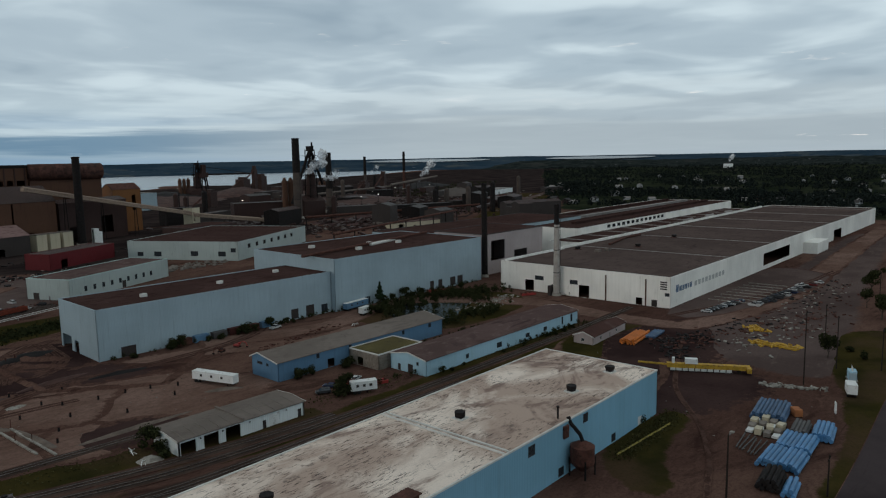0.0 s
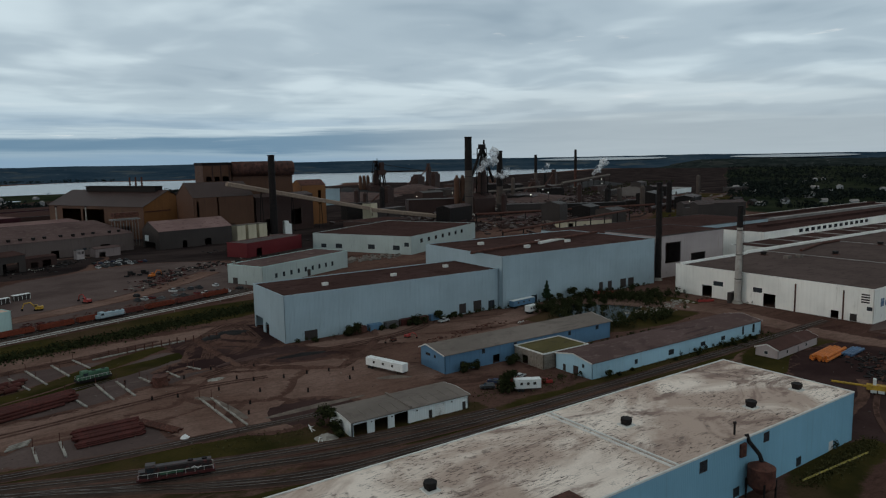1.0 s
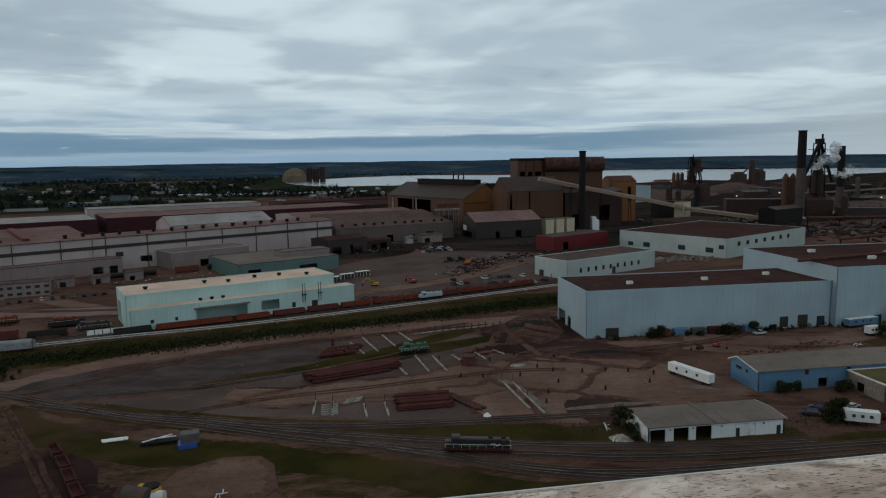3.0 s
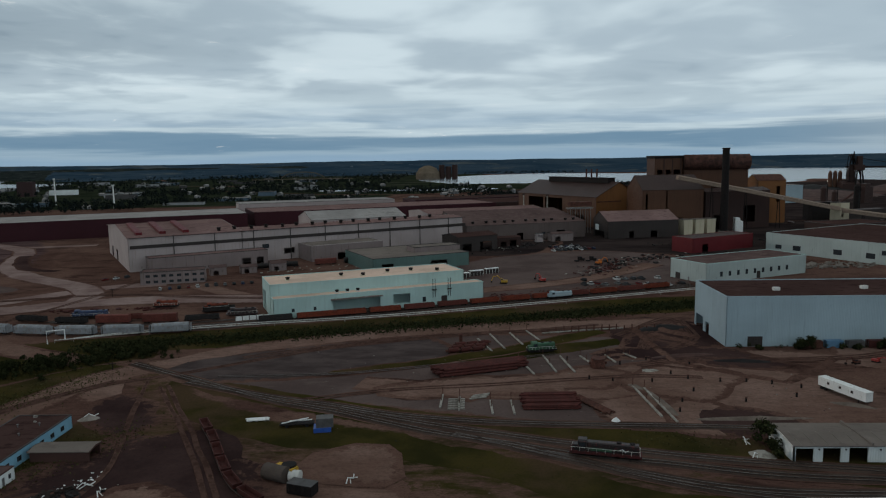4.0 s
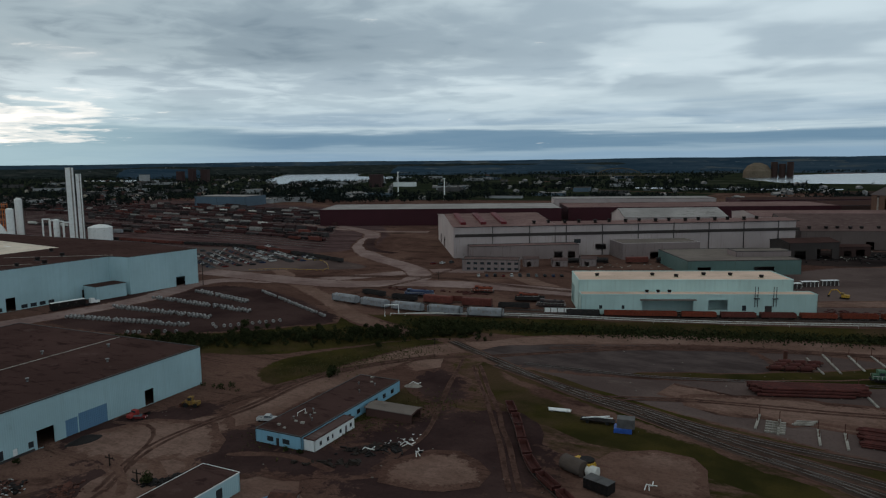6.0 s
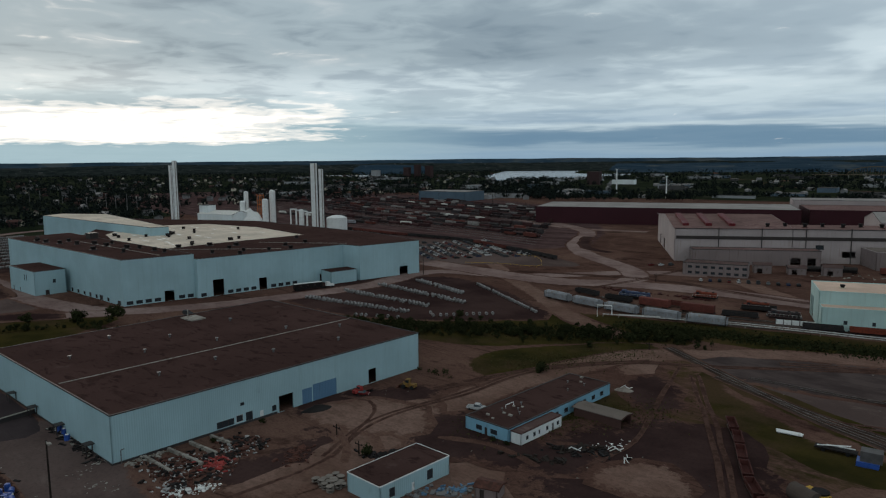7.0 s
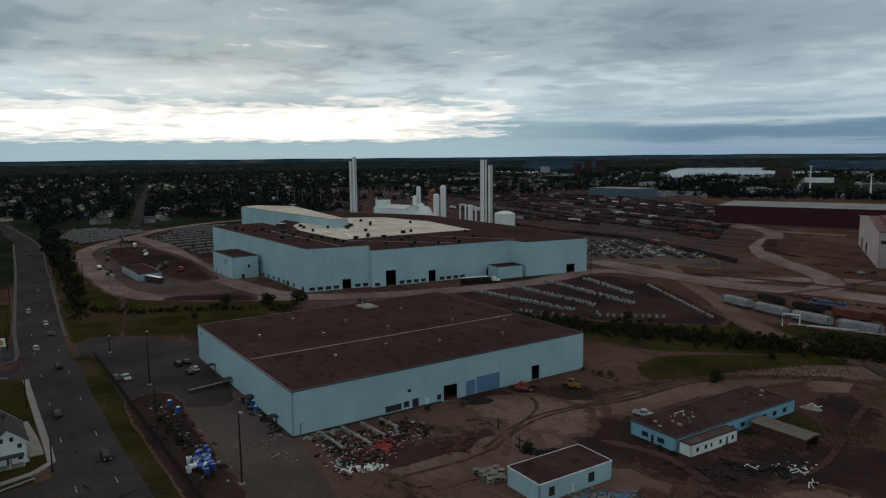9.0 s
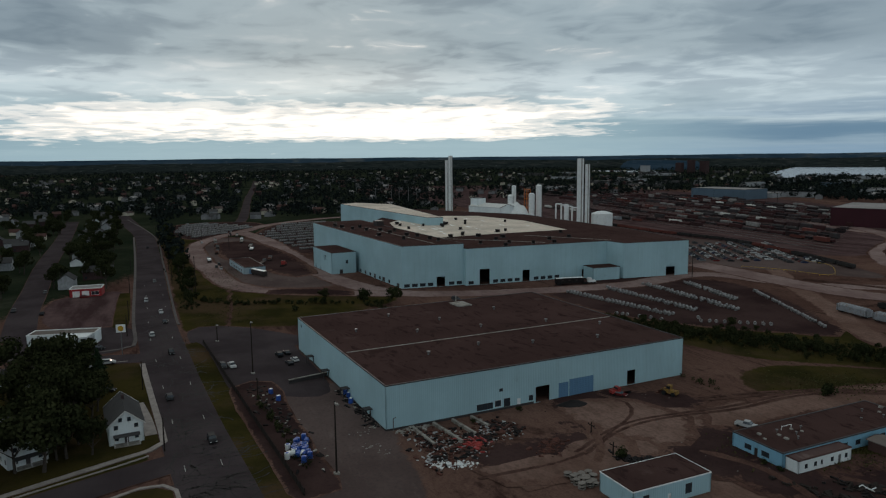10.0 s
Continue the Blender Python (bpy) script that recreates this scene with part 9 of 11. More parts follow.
for i, t_ in enumerate(BUSHES):
    t_.matrix_basis = pose(-196 - 6 * i, 206 + 5 * i, 0, 0, 0, 70 * i)


def plant(kinds, x, y, s, rn):
    copy_thing(kinds[rn.randrange(len(kinds))], pose(x, y, 0, 0, 0, rn.uniform(0, 360)) @ Matrix.Scale(s, 4))


def plant_tree(kinds, x, y, s, rn):
    ob = kinds[rn.randrange(len(kinds))]
    c = copy_thing(ob, pose(x, y, 0, 0, 0, rn.uniform(0, 360)))
    c.scale = (s, s, s * rn.uniform(0.9, 1.15))


rn = random.Random(5)
# creek scrub
for k in range(84):
    t = rn.random()
    cx, cy = -238 + 124 * t, 178 + 76 * t
    side = rn.gauss(0, 6.5)
    plant_tree(BUSHES, cx + 0.5 * side + rn.uniform(-3, 3), cy - 0.85 * side, rn.uniform(0.5, 1.0) * (1.15 if abs(side) < 5 else 0.75), rn)
# along the grey-blue hall
for x_ in (105, 118, 122, 133, 139, 146, 150, 155, 160, 166, 169, 172, 228, 233, 240, 246, 252):
    plant_tree(BUSHES, x_ + rn.uniform(-1.5, 1.5), 251.5 + rn.uniform(-1.5, 1), rn.uniform(0.7, 1.3), rn)
plant_tree([TREES[4]], 223, 250, 0.9, rn)
for k in range(26):
    plant_tree(BUSHES, rn.uniform(203, 276), rn.uniform(198, 246), rn.uniform(0.5, 1.2), rn)
for k in range(12):
    plant_tree(BUSHES, rn.uniform(160, 248), rn.uniform(150.2, 152.2), rn.uniform(0.3, 0.6), rn)
for x_, y_, s_ in ((128, 183.5, 1.1), (133, 184, 0.8), (148, 183, 1.2), (152, 182, 0.9), (145, 181, 0.9), (126.5, 160.5, 1.3), (70.6, 166, 1.2), (71.6, 162, 1.0), (71.0, 158, 0.8), (131, 160.5, 1.0), (-106, 126.6, 0.5), (-110, 126.2, 0.4)):
    plant_tree(BUSHES, x_, y_, s_, rn)
plant_tree([TREES[3]], 127.5, 160, 0.62, rn)
for x_, y_, s_ in ((-328, 98, 1.6), (-312, 108, 1.9), (-344, 82, 1.2), (-318, 62, 1.0), (-160, 77, 0.5), (-162, 92, 0.4), (-126, 99, 0.8), (-136, 180, 1.4)):
    plant_tree(BUSHES, x_, y_, s_, rn)
# hedge lines beside the loop road
for (ax, ay), (bx, by), n in (((-424, 17), (-355, 20), 14), ((-362, 22), (-344, 39), 9), ((-344, 39), (-336, 60), 10), ((-336, 60), (-324, 86), 12), ((-322, 92), (-312, 106), 5)):
    for k in range(n):
        f = (k + rn.random()) / n
        plant_tree(BUSHES, ax + (bx - ax) * f + rn.uniform(-1.5, 1.5), ay + (by - ay) * f + rn.uniform(-2, 2), rn.uniform(0.35, 0.8), rn)
# highway verge
for k in range(56):
    plant_tree(TREES[:4] + BUSHES * 2, -345 - 7.2 * k, 19 + rn.uniform(-3, 4), rn.uniform(0.45, 0.85), rn)
# gardens south of the highway
for x_, y_, s_ in ((-200, -20, 1.15), (-193, -26, 1.1), (-206, -28, 1.2), (-188, -18, 0.9), (-214, -22, 1.0), (-222, -30, 1.1), (-230, -20, 1.0), (-240, -28, 1.1), (-246, -20, 1.0), (-236, -36, 1.2), (-186, -34, 1.0), (-224, -12, 0.7), (-250, -34, 1.0), (-198, -40, 1.1), (-212, -42, 1.2), (-228, -46, 1.1), (-190, -48, 1.2), (-205, -19, 1.0), (-212, -15, 0.8), (-186, -26, 1.1), (-180, -22, 0.8), (-184, -42, 1.0), (-176, -38, 0.8), (-244, -12, 0.8), (-234, -9, 0.6), (-250, -52, 1.1), (-212, -54, 1.2), (-262, -70, 1.1), (-240, -70, 1.2), (-278, -66, 1.0)):
    if not (x_ < -214 and y_ > -19):
        plant_tree(TREES[:4], x_, y_, s_, rn)
for x_, y_, s_ in ((-187, -24, 1.25), (-180, -20, 1.2), (-180, -14.6, 1.0), (-174, -24, 1.15), (-201, -32, 1.3), (-222, -37, 1.2), (-232, -27, 1.25), (-238, -25, 1.2), (-232, -18.5, 1.1), (-222, -21.6, 1.2), (-194, -34, 1.3), (-250, -42, 1.2), (-176, -30, 1.2), (-166, -34, 1.2), (-172, -42, 1.3), (-205, -44, 1.3)):
    if not (x_ < -214 and y_ > -19):
        plant_tree(TREES[:3], x_, y_, s_, rn)
for k in range(150):
    x_ = rn.uniform(-950, -318)
    side = rn.choice((-1, 0, 1, 2))
    y_ = {-1: rn.uniform(-46, -12), 0: rn.uniform(-84, -64), 1: rn.uniform(-130, -76), 2: rn.uniform(-44, -12)}[side] - 0.02 * (abs(x_) - 318)
    if -405 < x_ < -320 and y_ > -44:
        continue
    plant_tree(TREES[:4], x_, y_, rn.uniform(0.6, 1.15), rn)
for x_, y_, s_ in ((258, 62, 0.9), (262, 52, 0.8), (270, 58, 0.9), (300, 52, 0.8), (330, 60, 0.8), (352, 70, 0.7), (420, 84, 0.8), (390, 76, 0.9), (460, 84, 0.9), (500, 80, 1.0), (540, 88, 1.0)):
    plant_tree(TREES[:4] + BUSHES, x_, y_, s_, rn)


def woods(name, label, spots, material, seed, blades=16, lo=7, hi=14, size=1.6):
    """Far woods: many small ragged crowns as one mesh."""
    rng = np.random.default_rng(seed)
    n = len(spots)
    h = rng.uniform(lo, hi, n)
    r = h * rng.uniform(0.32, 0.5, n)
    d = rng.normal(size=(n, blades, 3))
    d /= np.linalg.norm(d, axis=2)[:, :, None]
    q = rng.uniform(0.45, 1.0, (n, blades, 1))
    c = np.zeros((n, blades, 3))
    c[:, :, :2] = np.array(spots)[:, None, :]
    c[:, :, 2] = (h * 0.55)[:, None]
    c += d * q * np.stack([r, r, h * 0.48], 1)[:, None, :]
    d += rng.normal(size=d.shape) * 0.4
    d /= np.linalg.norm(d, axis=2)[:, :, None]
    s = (size * rng.uniform(0.6, 1.25, (n, blades)) * (h / 10)[:, None]).ravel()
    tagged(new(name, quads_mesh(name, c.reshape(-1, 3), d.reshape(-1, 3), s, material, rng)), label, "woods", kind="stuff")


def in_works(x, y):
    """Open ground of the works, the yard, the roads and the water, where no trees stand."""
    if -830 < x < -290 and 70 < y < 440 or -790 < x < -300 and 24 < y < 90:
        return True
    if abs(y - (4 + 0.012 * (x + 340))) < 12 and x > -980 or abs(y + 55 + 0.03 * (-x - 366)) < 9 and x > -930:
        return True
    if -1020 < x < -300 and 0.24 * (x + 420) + 395 < y < 930 + 0.1 * x + 90 and y > 380:
        return True
    if -520 < x < 560 and y < 1180 and y > 300:
        return True
    if -2300 < x < -820 and abs(y - (111 + 0.153 * (-x - 866))) < 11:
        return True
    if x > 280 and 40 < y < 800 and x < 830:
        return True
    if x > 500 and 0.69 * x < y:
        return True
    return False


def in_water(x, y):
    if 1990 - 0.1 * x < y < 3200 + 0.3 * x and -210 - 0.02 * y < x < 1500 or x > 1400 and y > 2100 + 0.3 * (x - 1400):
        return True
    inside = False
    for (ax, ay), (bx, by) in zip(BAY, BAY[1:] + BAY[:1]):
        if (ay > y) != (by > y) and x < ax + (bx - ax) * (y - ay) / (by - ay):
            inside = not inside
    return inside or -1560 < x < -1380 and 1480 < y < 1760


rng_ = random.Random(33)
spots = {"west": [], "east": [], "north": []}
while len(spots["west"]) < 10500:
    a, r = radians(rng_.uniform(36, 104)), 480 + 3600 * rng_.random() ** 1.5
    x_, y_ = -r * math.sin(a), r * math.cos(a)
    if not in_works(x_, y_) and not in_water(x_, y_) and noise.noise((x_ * 0.006, y_ * 0.006, 1)) > -0.25 and not (r < 960 and y_ < -8):
        spots["west"].append((x_, y_))
while len(spots["east"]) < 5600:
    a, r = radians(rng_.uniform(-84, -44)), 700 + 3400 * rng_.random() ** 1.5
    x_, y_ = -r * math.sin(a), r * math.cos(a)
    if not in_works(x_, y_) and not in_water(x_, y_) and noise.noise((x_ * 0.005, y_ * 0.005, 7)) + 0.6 * noise.noise((x_ * 0.02, y_ * 0.02, 3)) > -0.02:
        spots["east"].append((x_, y_))
while len(spots["north"]) < 4200:
    a, r = radians(rng_.uniform(-14, 42)), 1180 + 2600 * rng_.random() ** 1.4
    x_, y_ = -r * math.sin(a), r * math.cos(a)
    if not in_works(x_, y_) and not in_water(x_, y_) and noise.noise((x_ * 0.004, y_ * 0.004, 4)) > -0.12:
        spots["north"].append((x_, y_))
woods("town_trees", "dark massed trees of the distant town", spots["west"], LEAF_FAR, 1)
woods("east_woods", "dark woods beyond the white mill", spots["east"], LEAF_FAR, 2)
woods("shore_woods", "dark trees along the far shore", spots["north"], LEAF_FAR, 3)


def scrub(name, label, lines, count, seed, lo=1.2, hi=3.6):
    """Low ragged growth along lines x0, y0, x1, y1, width."""
    rs = random.Random(seed)
    spots_ = []
    total = sum(math.hypot(c - a, d - b) * w for a, b, c, d, w in lines)
    for a, b, c, d, w in lines:
        for k in range(max(1, int(count * math.hypot(c - a, d - b) * w / total))):
            t = rs.random()
            spots_.append((a + (c - a) * t + rs.gauss(0, w), b + (d - b) * t + rs.gauss(0, w)))
    woods(name, label, spots_, LEAF, seed, 70, lo, hi, 1.0)


scrub("creek_scrub", "dense dark scrub along the creek", [(-240, 176, -190, 206, 5), (-190, 206, -140, 236, 5), (-140, 236, -112, 252, 4)], 560, 41)
scrub("wall_weeds", "weeds and young birches along the walls", [(94, 253, 198, 253.5, 0.8), (200, 252.5, 300, 253, 0.8), (150, 183, 230, 181, 0.6), (124, 160, 250, 152, 0.9), (290, 190, 345, 178, 0.5), (128, 118, 168, 77.4, 0.5), (-318, 96, -270, 112, 2), (-168, 152.8, -149, 156, 0.6), (-205, 27, -150, 31, 0.8)], 600, 42, 0.7, 2.4)
scrub("pond_growth", "reeds and willows round the pond", [(200, 206, 214, 236, 3), (214, 240, 262, 242, 4), (258, 210, 266, 240, 3), (206, 200, 250, 200, 4), (250, 236, 290, 226, 4)], 460, 43, 1.0, 4.2)
scrub("verge_growth", "rough growth along the highway verge", [(-340, 17, -420, 19, 2), (-420, 19, -700, 22, 3), (-362, 24, -340, 50, 1.5), (-340, 50, -322, 90, 1.5)], 420, 44, 0.8, 2.6)
scrub("works_growth", "scrubby growth on the works ground", [(840, 570, 1300, 860, 10), (560, 560, 840, 580, 8), (700, 640, 1000, 760, 10), (900, 900, 1500, 1250, 30)], 500, 46, 2.0, 6.0)


# weeds and rough growth on the grass sheets near the works
def tufts(name, label, regions, count, material, seed, size=0.22, h=0.5):
    rng = np.random.default_rng(seed)
    pts = []
    per = count // len(regions)
    for x0, y0, x1, y1, w in regions:
        t = rng.random(per)
        pts.append(np.stack([x0 + (x1 - x0) * t + rng.normal(size=per) * w, y0 + (y1 - y0) * t + rng.normal(size=per) * w, rng.uniform(0.1, h, per)], 1))
    c = np.concatenate(pts)
    d = rng.normal(size=c.shape) + np.array([0, 0, 0.6])
    d /= np.linalg.norm(d, axis=1)[:, None]
    tagged(new(name, quads_mesh(name, c, d, size * rng.uniform(0.6, 1.6, len(c)), material, rng)), label, "weeds", kind="stuff")


tufts("bank_growth", "low rank growth on the bank under the white pipe", [(-150, 258, -60, 279, 4.5), (-60, 279, 40, 309, 4.5), (40, 309, 112, 334, 4.5)], 15000, LEAF, 47, 0.42, 0.9)
tufts("weeds", "rank weeds on the verges and creek banks", [(-240, 175, -120, 250, 9), (-160, 258, 110, 336, 6), (40, 170, 250, 149, 3), (-118, 128, -90, 176, 5), (-300, 30, -460, 44, 6), (140, 76, 176, 79, 1.5), (-150, 178, -124, 222, 6), (205, 205, 270, 235, 9)], 16000, WEED, 12)

# ---- houses and the town ----
BRICK = paint("brick_wall", (0.052, 0.031, 0.031), 0.9, vary=0.2, scale=0.5)
SIDINGS = [WHITE_WALL, paint("cream_siding", (0.52, 0.47, 0.38), 0.8), paint("grey_siding", (0.30, 0.31, 0.32), 0.8), BRICK, paint("pale_green_siding", (0.36, 0.42, 0.36), 0.8)]


def house(label, x, y, rot, w, d, h, wall, roof, gable=3.0, porch=True):
    """A gabled house: ridge along its width, windows on the sides."""
    st = 2 if h > 4.5 else 1
    wins = lambda L: [(s, s + 1.1, 0.95 + 2.8 * f, 2.25 + 2.8 * f, "win", TRIM_WHITE) for f in range(st) for s in [1.2 + k * (L - 3.4) / max(1, int(L / 3.2) - 1) for k in range(max(2, int(L / 3.2)))]]
    front = [o for o in wins(d) if not (o[2] < 1 and abs((o[0] + o[1]) / 2 - d / 2) < 1.2)] + [(d / 2 - 0.5, d / 2 + 0.5, 0.02, 2.1, "door", paint("door_paint_%d" % int(abs(x)), (0.08, 0.07, 0.07), 0.6))]
    ho = building("house", label, rect(x, y, rot, w, d), h, wall, roof, {0: wins(w), 1: front, 2: wins(w)}, "house", gable, 0.5, TRIM_WHITE, 0.45)
    if porch:
        pr = part("porch", Shape().box(w + 0.02, w + 2.2, 1.0, d - 1.0, 2.5, 2.7), roof, ho, "shingled porch roof")
        for yy in (1.1, d / 2, d - 1.25):
            part("porch_post", Shape().box(w + 2.0, w + 2.15, yy, yy + 0.15, 0, 2.5), TRIM_WHITE, pr)
        part("porch_floor", Shape().box(w + 0.02, w + 2.2, 1.0, d - 1.0, 0, 0.35), CONCRETE, ho)
    part("chimney", Shape().box(w * 0.35, w * 0.35 + 0.7, d / 2 - 0.2, d / 2 + 0.5, h + gable * 0.7, h + gable + 1.1), BRICK, ho)
    return ho


H1 = house("white two-storey house with dark shingle roof", -199.5, -12.4, 5, 16, 8.0, 5.0, WHITE_WALL, SHINGLE, 3.4)
part("attic_window", Shape().box(16.05, 16.15, 2.4, 3.2, 5.8, 6.8).box(16.05, 16.15, 4.4, 5.2, 5.8, 6.8), GLASS, H1)
house("white house with grey roof among trees", -190, -37, 24, 13, 8.6, 5.2, WHITE_WALL, SHINGLE, 3.2)
house("low white bungalow with white gable", -252, -45, 14, 10, 7.5, 3.1, WHITE_WALL, SHINGLE, 2.4)
house("cream bungalow with brown shingle roof", -232, -62, 8, 12, 8, 3.2, SIDINGS[1], SHINGLE_RED, 2.4)
house("grey sided house with shingle roof", -330, -76, 4, 11, 8, 5.2, SIDINGS[2], SHINGLE, 3.0)
def plain_house(label, w, d, h, g, wall, roof):
    """A house that is only ever seen from afar."""
    th = thing("house", label, "house")
    part("wall", Shape().box(0, w, 0, d, 0, h).extrude_x([(0, h), (d, h), (d / 2, h + g - 0.1)], 0, w), wall, th)
    for ya, za, yb, zb in ((-0.4, h - 0.3, d / 2, h + g), (d / 2, h + g, d + 0.4, h - 0.3)):
        part("roof", Shape().extrude_x([(ya, za), (yb, zb), (yb, zb + 0.25), (ya, za + 0.25)], -0.4, w + 0.4), roof, th)
    for s in (1.2,):
        part("window", Shape().box(w + 0.02, w + 0.1, s, s + 1.2, 1.0, 2.3), GLASS, th)
        part("window", Shape().box(s, s + 1.2, -0.1, -0.02, 1.0, 2.3), GLASS, th)
    return th


HOMES = [plain_house("white house seen among street trees", 12, 8, 5.2, 3, SIDINGS[2], SHINGLE), plain_house("cream house with brown shingle roof", 13, 8, 3.2, 2.4, SIDINGS[1], SHINGLE_RED),
         plain_house("grey sided house with dark roof", 11, 8, 5.2, 3, SIDINGS[2], SHINGLE), plain_house("brick house with dark shingle roof", 11, 8, 5, 2.8, BRICK, SHINGLE), plain_house("white bungalow with grey shingle roof", 12, 7.5, 3.0, 2.2, WHITE_WALL, SHINGLE)]
for i, o in enumerate(HOMES):
    o.matrix_basis = pose(-362 - 16 * i, -84 - i, 0, 0, 0, 3)
rn = random.Random(17)
for k in range(24):
    x_ = -430 - 21.5 * k
    for y_ in (-34 - 0.02 * abs(x_ + 400), -88 - 0.03 * abs(x_ + 400)):
        if rn.random() < 0.85:
            copy_thing(rn.choice(HOMES), pose(x_ + rn.uniform(-4, 4), y_ + rn.uniform(-5, 5), 0, 0, 0, rn.choice((0, 90, 180, 270)) + rn.uniform(-4, 4)))
for k in range(14):
    copy_thing(rn.choice(HOMES), pose(rn.uniform(-900, -290), rn.uniform(-170, -104), 0, 0, 0, rn.choice((0, 90, 180, 270))))
for k in range(14):
    copy_thing(rn.choice(HOMES), pose(rn.uniform(860, 1350), rn.uniform(150, 620), 0, 0, 0, rn.choice((0, 90, 180, 270))))

# filling station
fs = building("filling_station", "white filling station with dark service bays", rect(-297.6, -43, 76, 24, 8.2), 4.4, WHITE_WALL, TAN_ROOF, {3: [], 0: [(1.4, 5.4, 0.02, 3.2, "roll", MILL_DARK), (6.4, 10.4, 0.02, 3.2, "roll", MILL_DARK), (11.6, 15.4, 1.0, 2.8, "win", TRIM_DARK), (17, 18, 0.02, 2.2, "door", MILL_DARK), (19, 23, 0.9, 2.8, "win", TRIM_DARK)]}, "filling station", trim=WHITE)
fc = thing("pump_canopy", "yellow-edged pump island with white canopy", "canopy", -289, -26, 0.15, 76)
part("canopy", Shape().box(-5, 5, -3, 3, 4.2, 4.8), WHITE, fc)
for sx in (-4, 4):
    part("post", Shape().box(sx - 0.2, sx + 0.2, -0.2, 0.2, 0, 4.2), WHITE, fc)
for sx in (-2, 1.2):
    pu = part("pump", Shape().box(sx, sx + 0.8, -0.4, 0.4, 0.15, 1.8), YELLOW, fc)
part("island", Shape().box(-5, 5, -0.7, 0.7, 0, 0.15), CONCRETE, fc)
sg = thing("station_sign", "square white roadside sign with plain yellow roundel", "sign", -272.5, -9.8, 0.1, 78)
part("pole", Shape().tube((0, 0, 0), (0, 0, 8.2), 0.16, n=8), GREY_STEEL, sg)
bd = part("board", Shape().box(-1.6, 1.6, -0.2, 0.2, 8.2, 11), WHITE, sg)
part("roundel", Shape().tube((0, -0.26, 9.6), (0, -0.2, 9.6), 1.0, n=20), YELLOW, bd)
building("garage_shop", "red and white garage shop", rect(-399.5, -37, 84, 15, 10), 4.2, paint("shop_red", (0.30, 0.03, 0.035), 0.7), PALE_ROOF, {0: [(1.4, 4.8, 0.02, 3.2, "roll", WHITE), (5.8, 9.2, 0.02, 3.2, "roll", WHITE), (10.2, 13.8, 0.9, 2.9, "win", TRIM_WHITE)]}, "shop", trim=WHITE)
building("scale_house", "low blue-grey scale house with dark roof", rect(-477, 51, 5, 43, 13), 4, GREY_BLUE, BROWN_ROOF, {0: [(4 + 5 * k, 6.4 + 5 * k, 1, 2.4, "win", TRIM_WHITE) for k in range(7)], 1: [(3, 6, 0.02, 3, "roll", STRONG_BLUE)]})

# kerbs, pavements and road marks
def kerb(name, pts, width, label, material=CONCRETE, h=0.16, z=0.16):
    line = smooth_line(pts, 3.0)
    v, f = [], []
    for i, p in enumerate(line):
        d = (line[min(i + 1, len(line) - 1)] - line[max(i - 1, 0)]).normalized()
        n = Vector((-d.y, d.x)) * width / 2
        v += [(*(p - n), z - 0.15), (*(p - n), z + h), (*(p + n), z + h), (*(p + n), z - 0.15)]
        if i:
            b = 4 * i
            f += [(b - 4 + k, b - 3 + k, b + 1 + k, b + k) for k in range(3)]
    f += [(0, 1, 2, 3), (len(v) - 1, len(v) - 2, len(v) - 3, len(v) - 4)]
    return solid(name, Shape().add(v, f), material, label, "pavement", kind="structure")


OLD_PAVE = paint("worn_pavement", (0.085, 0.072, 0.068), 0.9, vary=0.2, scale=0.4)
PAVE = paint("pale_pavement", (0.27, 0.235, 0.215), 0.9, vary=0.15, scale=0.4, wear=(0.19, 0.165, 0.15), wear_amount=0.3)
kerb("pavement", [(-256, -3.2), (-226, -1.4), (-186, 1.2), (-180, 1.0), (-176.5, -2), (-174, -8), (-167, -24), (-150, -62)], 1.7, "pale concrete pavement round the corner lot", PAVE)
kerb("kerb", [(-173.2, -2.2), (-170, -9), (-163.6, -25), (-147, -63)], 0.5, "pale kerb of the side street", PAVE)
kerb("kerb", [(-147, 3.4), (-152, 3.0), (-155.5, 0.5), (-156, -4), (-150, -18), (-134, -62)], 0.9, "pale kerb round the near corner", PAVE)
kerb("pavement", [(-900, -17), (-690, 8.5), (-506, 10.8), (-340, 10.8), (-312, 11.4)], 1.1, "narrow worn pavement along the highway", OLD_PAVE)
kerb("pavement", [(-690, -8.6), (-506, -6.6), (-340, -6.6), (-290, -5.6), (-282, -8), (-279, -16), (-282, -40), (-276, -60)], 1.4, "worn pavement at the filling station", OLD_PAVE)
kerb("kerb", [(-261.5, -8), (-262, -22), (-256, -46)], 0.5, "pale kerb of the side street", PAVE)
kerb("driveway", [(-187, -1.4), (-200, -2.6), (-214, -4.6)], 3.0, "pale gravel driveway beside the house", PAVE, 0.04, 0.1)
patch("grass", [(-182, -0.5), (-176, -8), (-166, -30), (-190, -50), (-262, -56), (-258, -6), (-220, -2)], GRASS, 0.05, "garden lawns under the trees", "grass", rim=2)
patch("grass", [(-128, 19.0), (-150, 18.2), (-206, 15.2), (-250, 12.6), (-276, 11.2), (-278, 16), (-262, 18.6), (-222, 20.6), (-184, 23.6), (-150, 26), (-128, 27.4)], GRASS, 0.16, "mown grass strip between road and yard", "grass", rim=0.5, wobble=0.2)
patch("grass", [(-175, -3), (-171, -11), (-164, -27), (-148, -64), (-144, -63), (-160, -26), (-167, -10), (-171.5, -2.5)], GRASS, 0.10, "dark worn grass between pavement and kerb", "grass", rim=0.4, wobble=0.1)
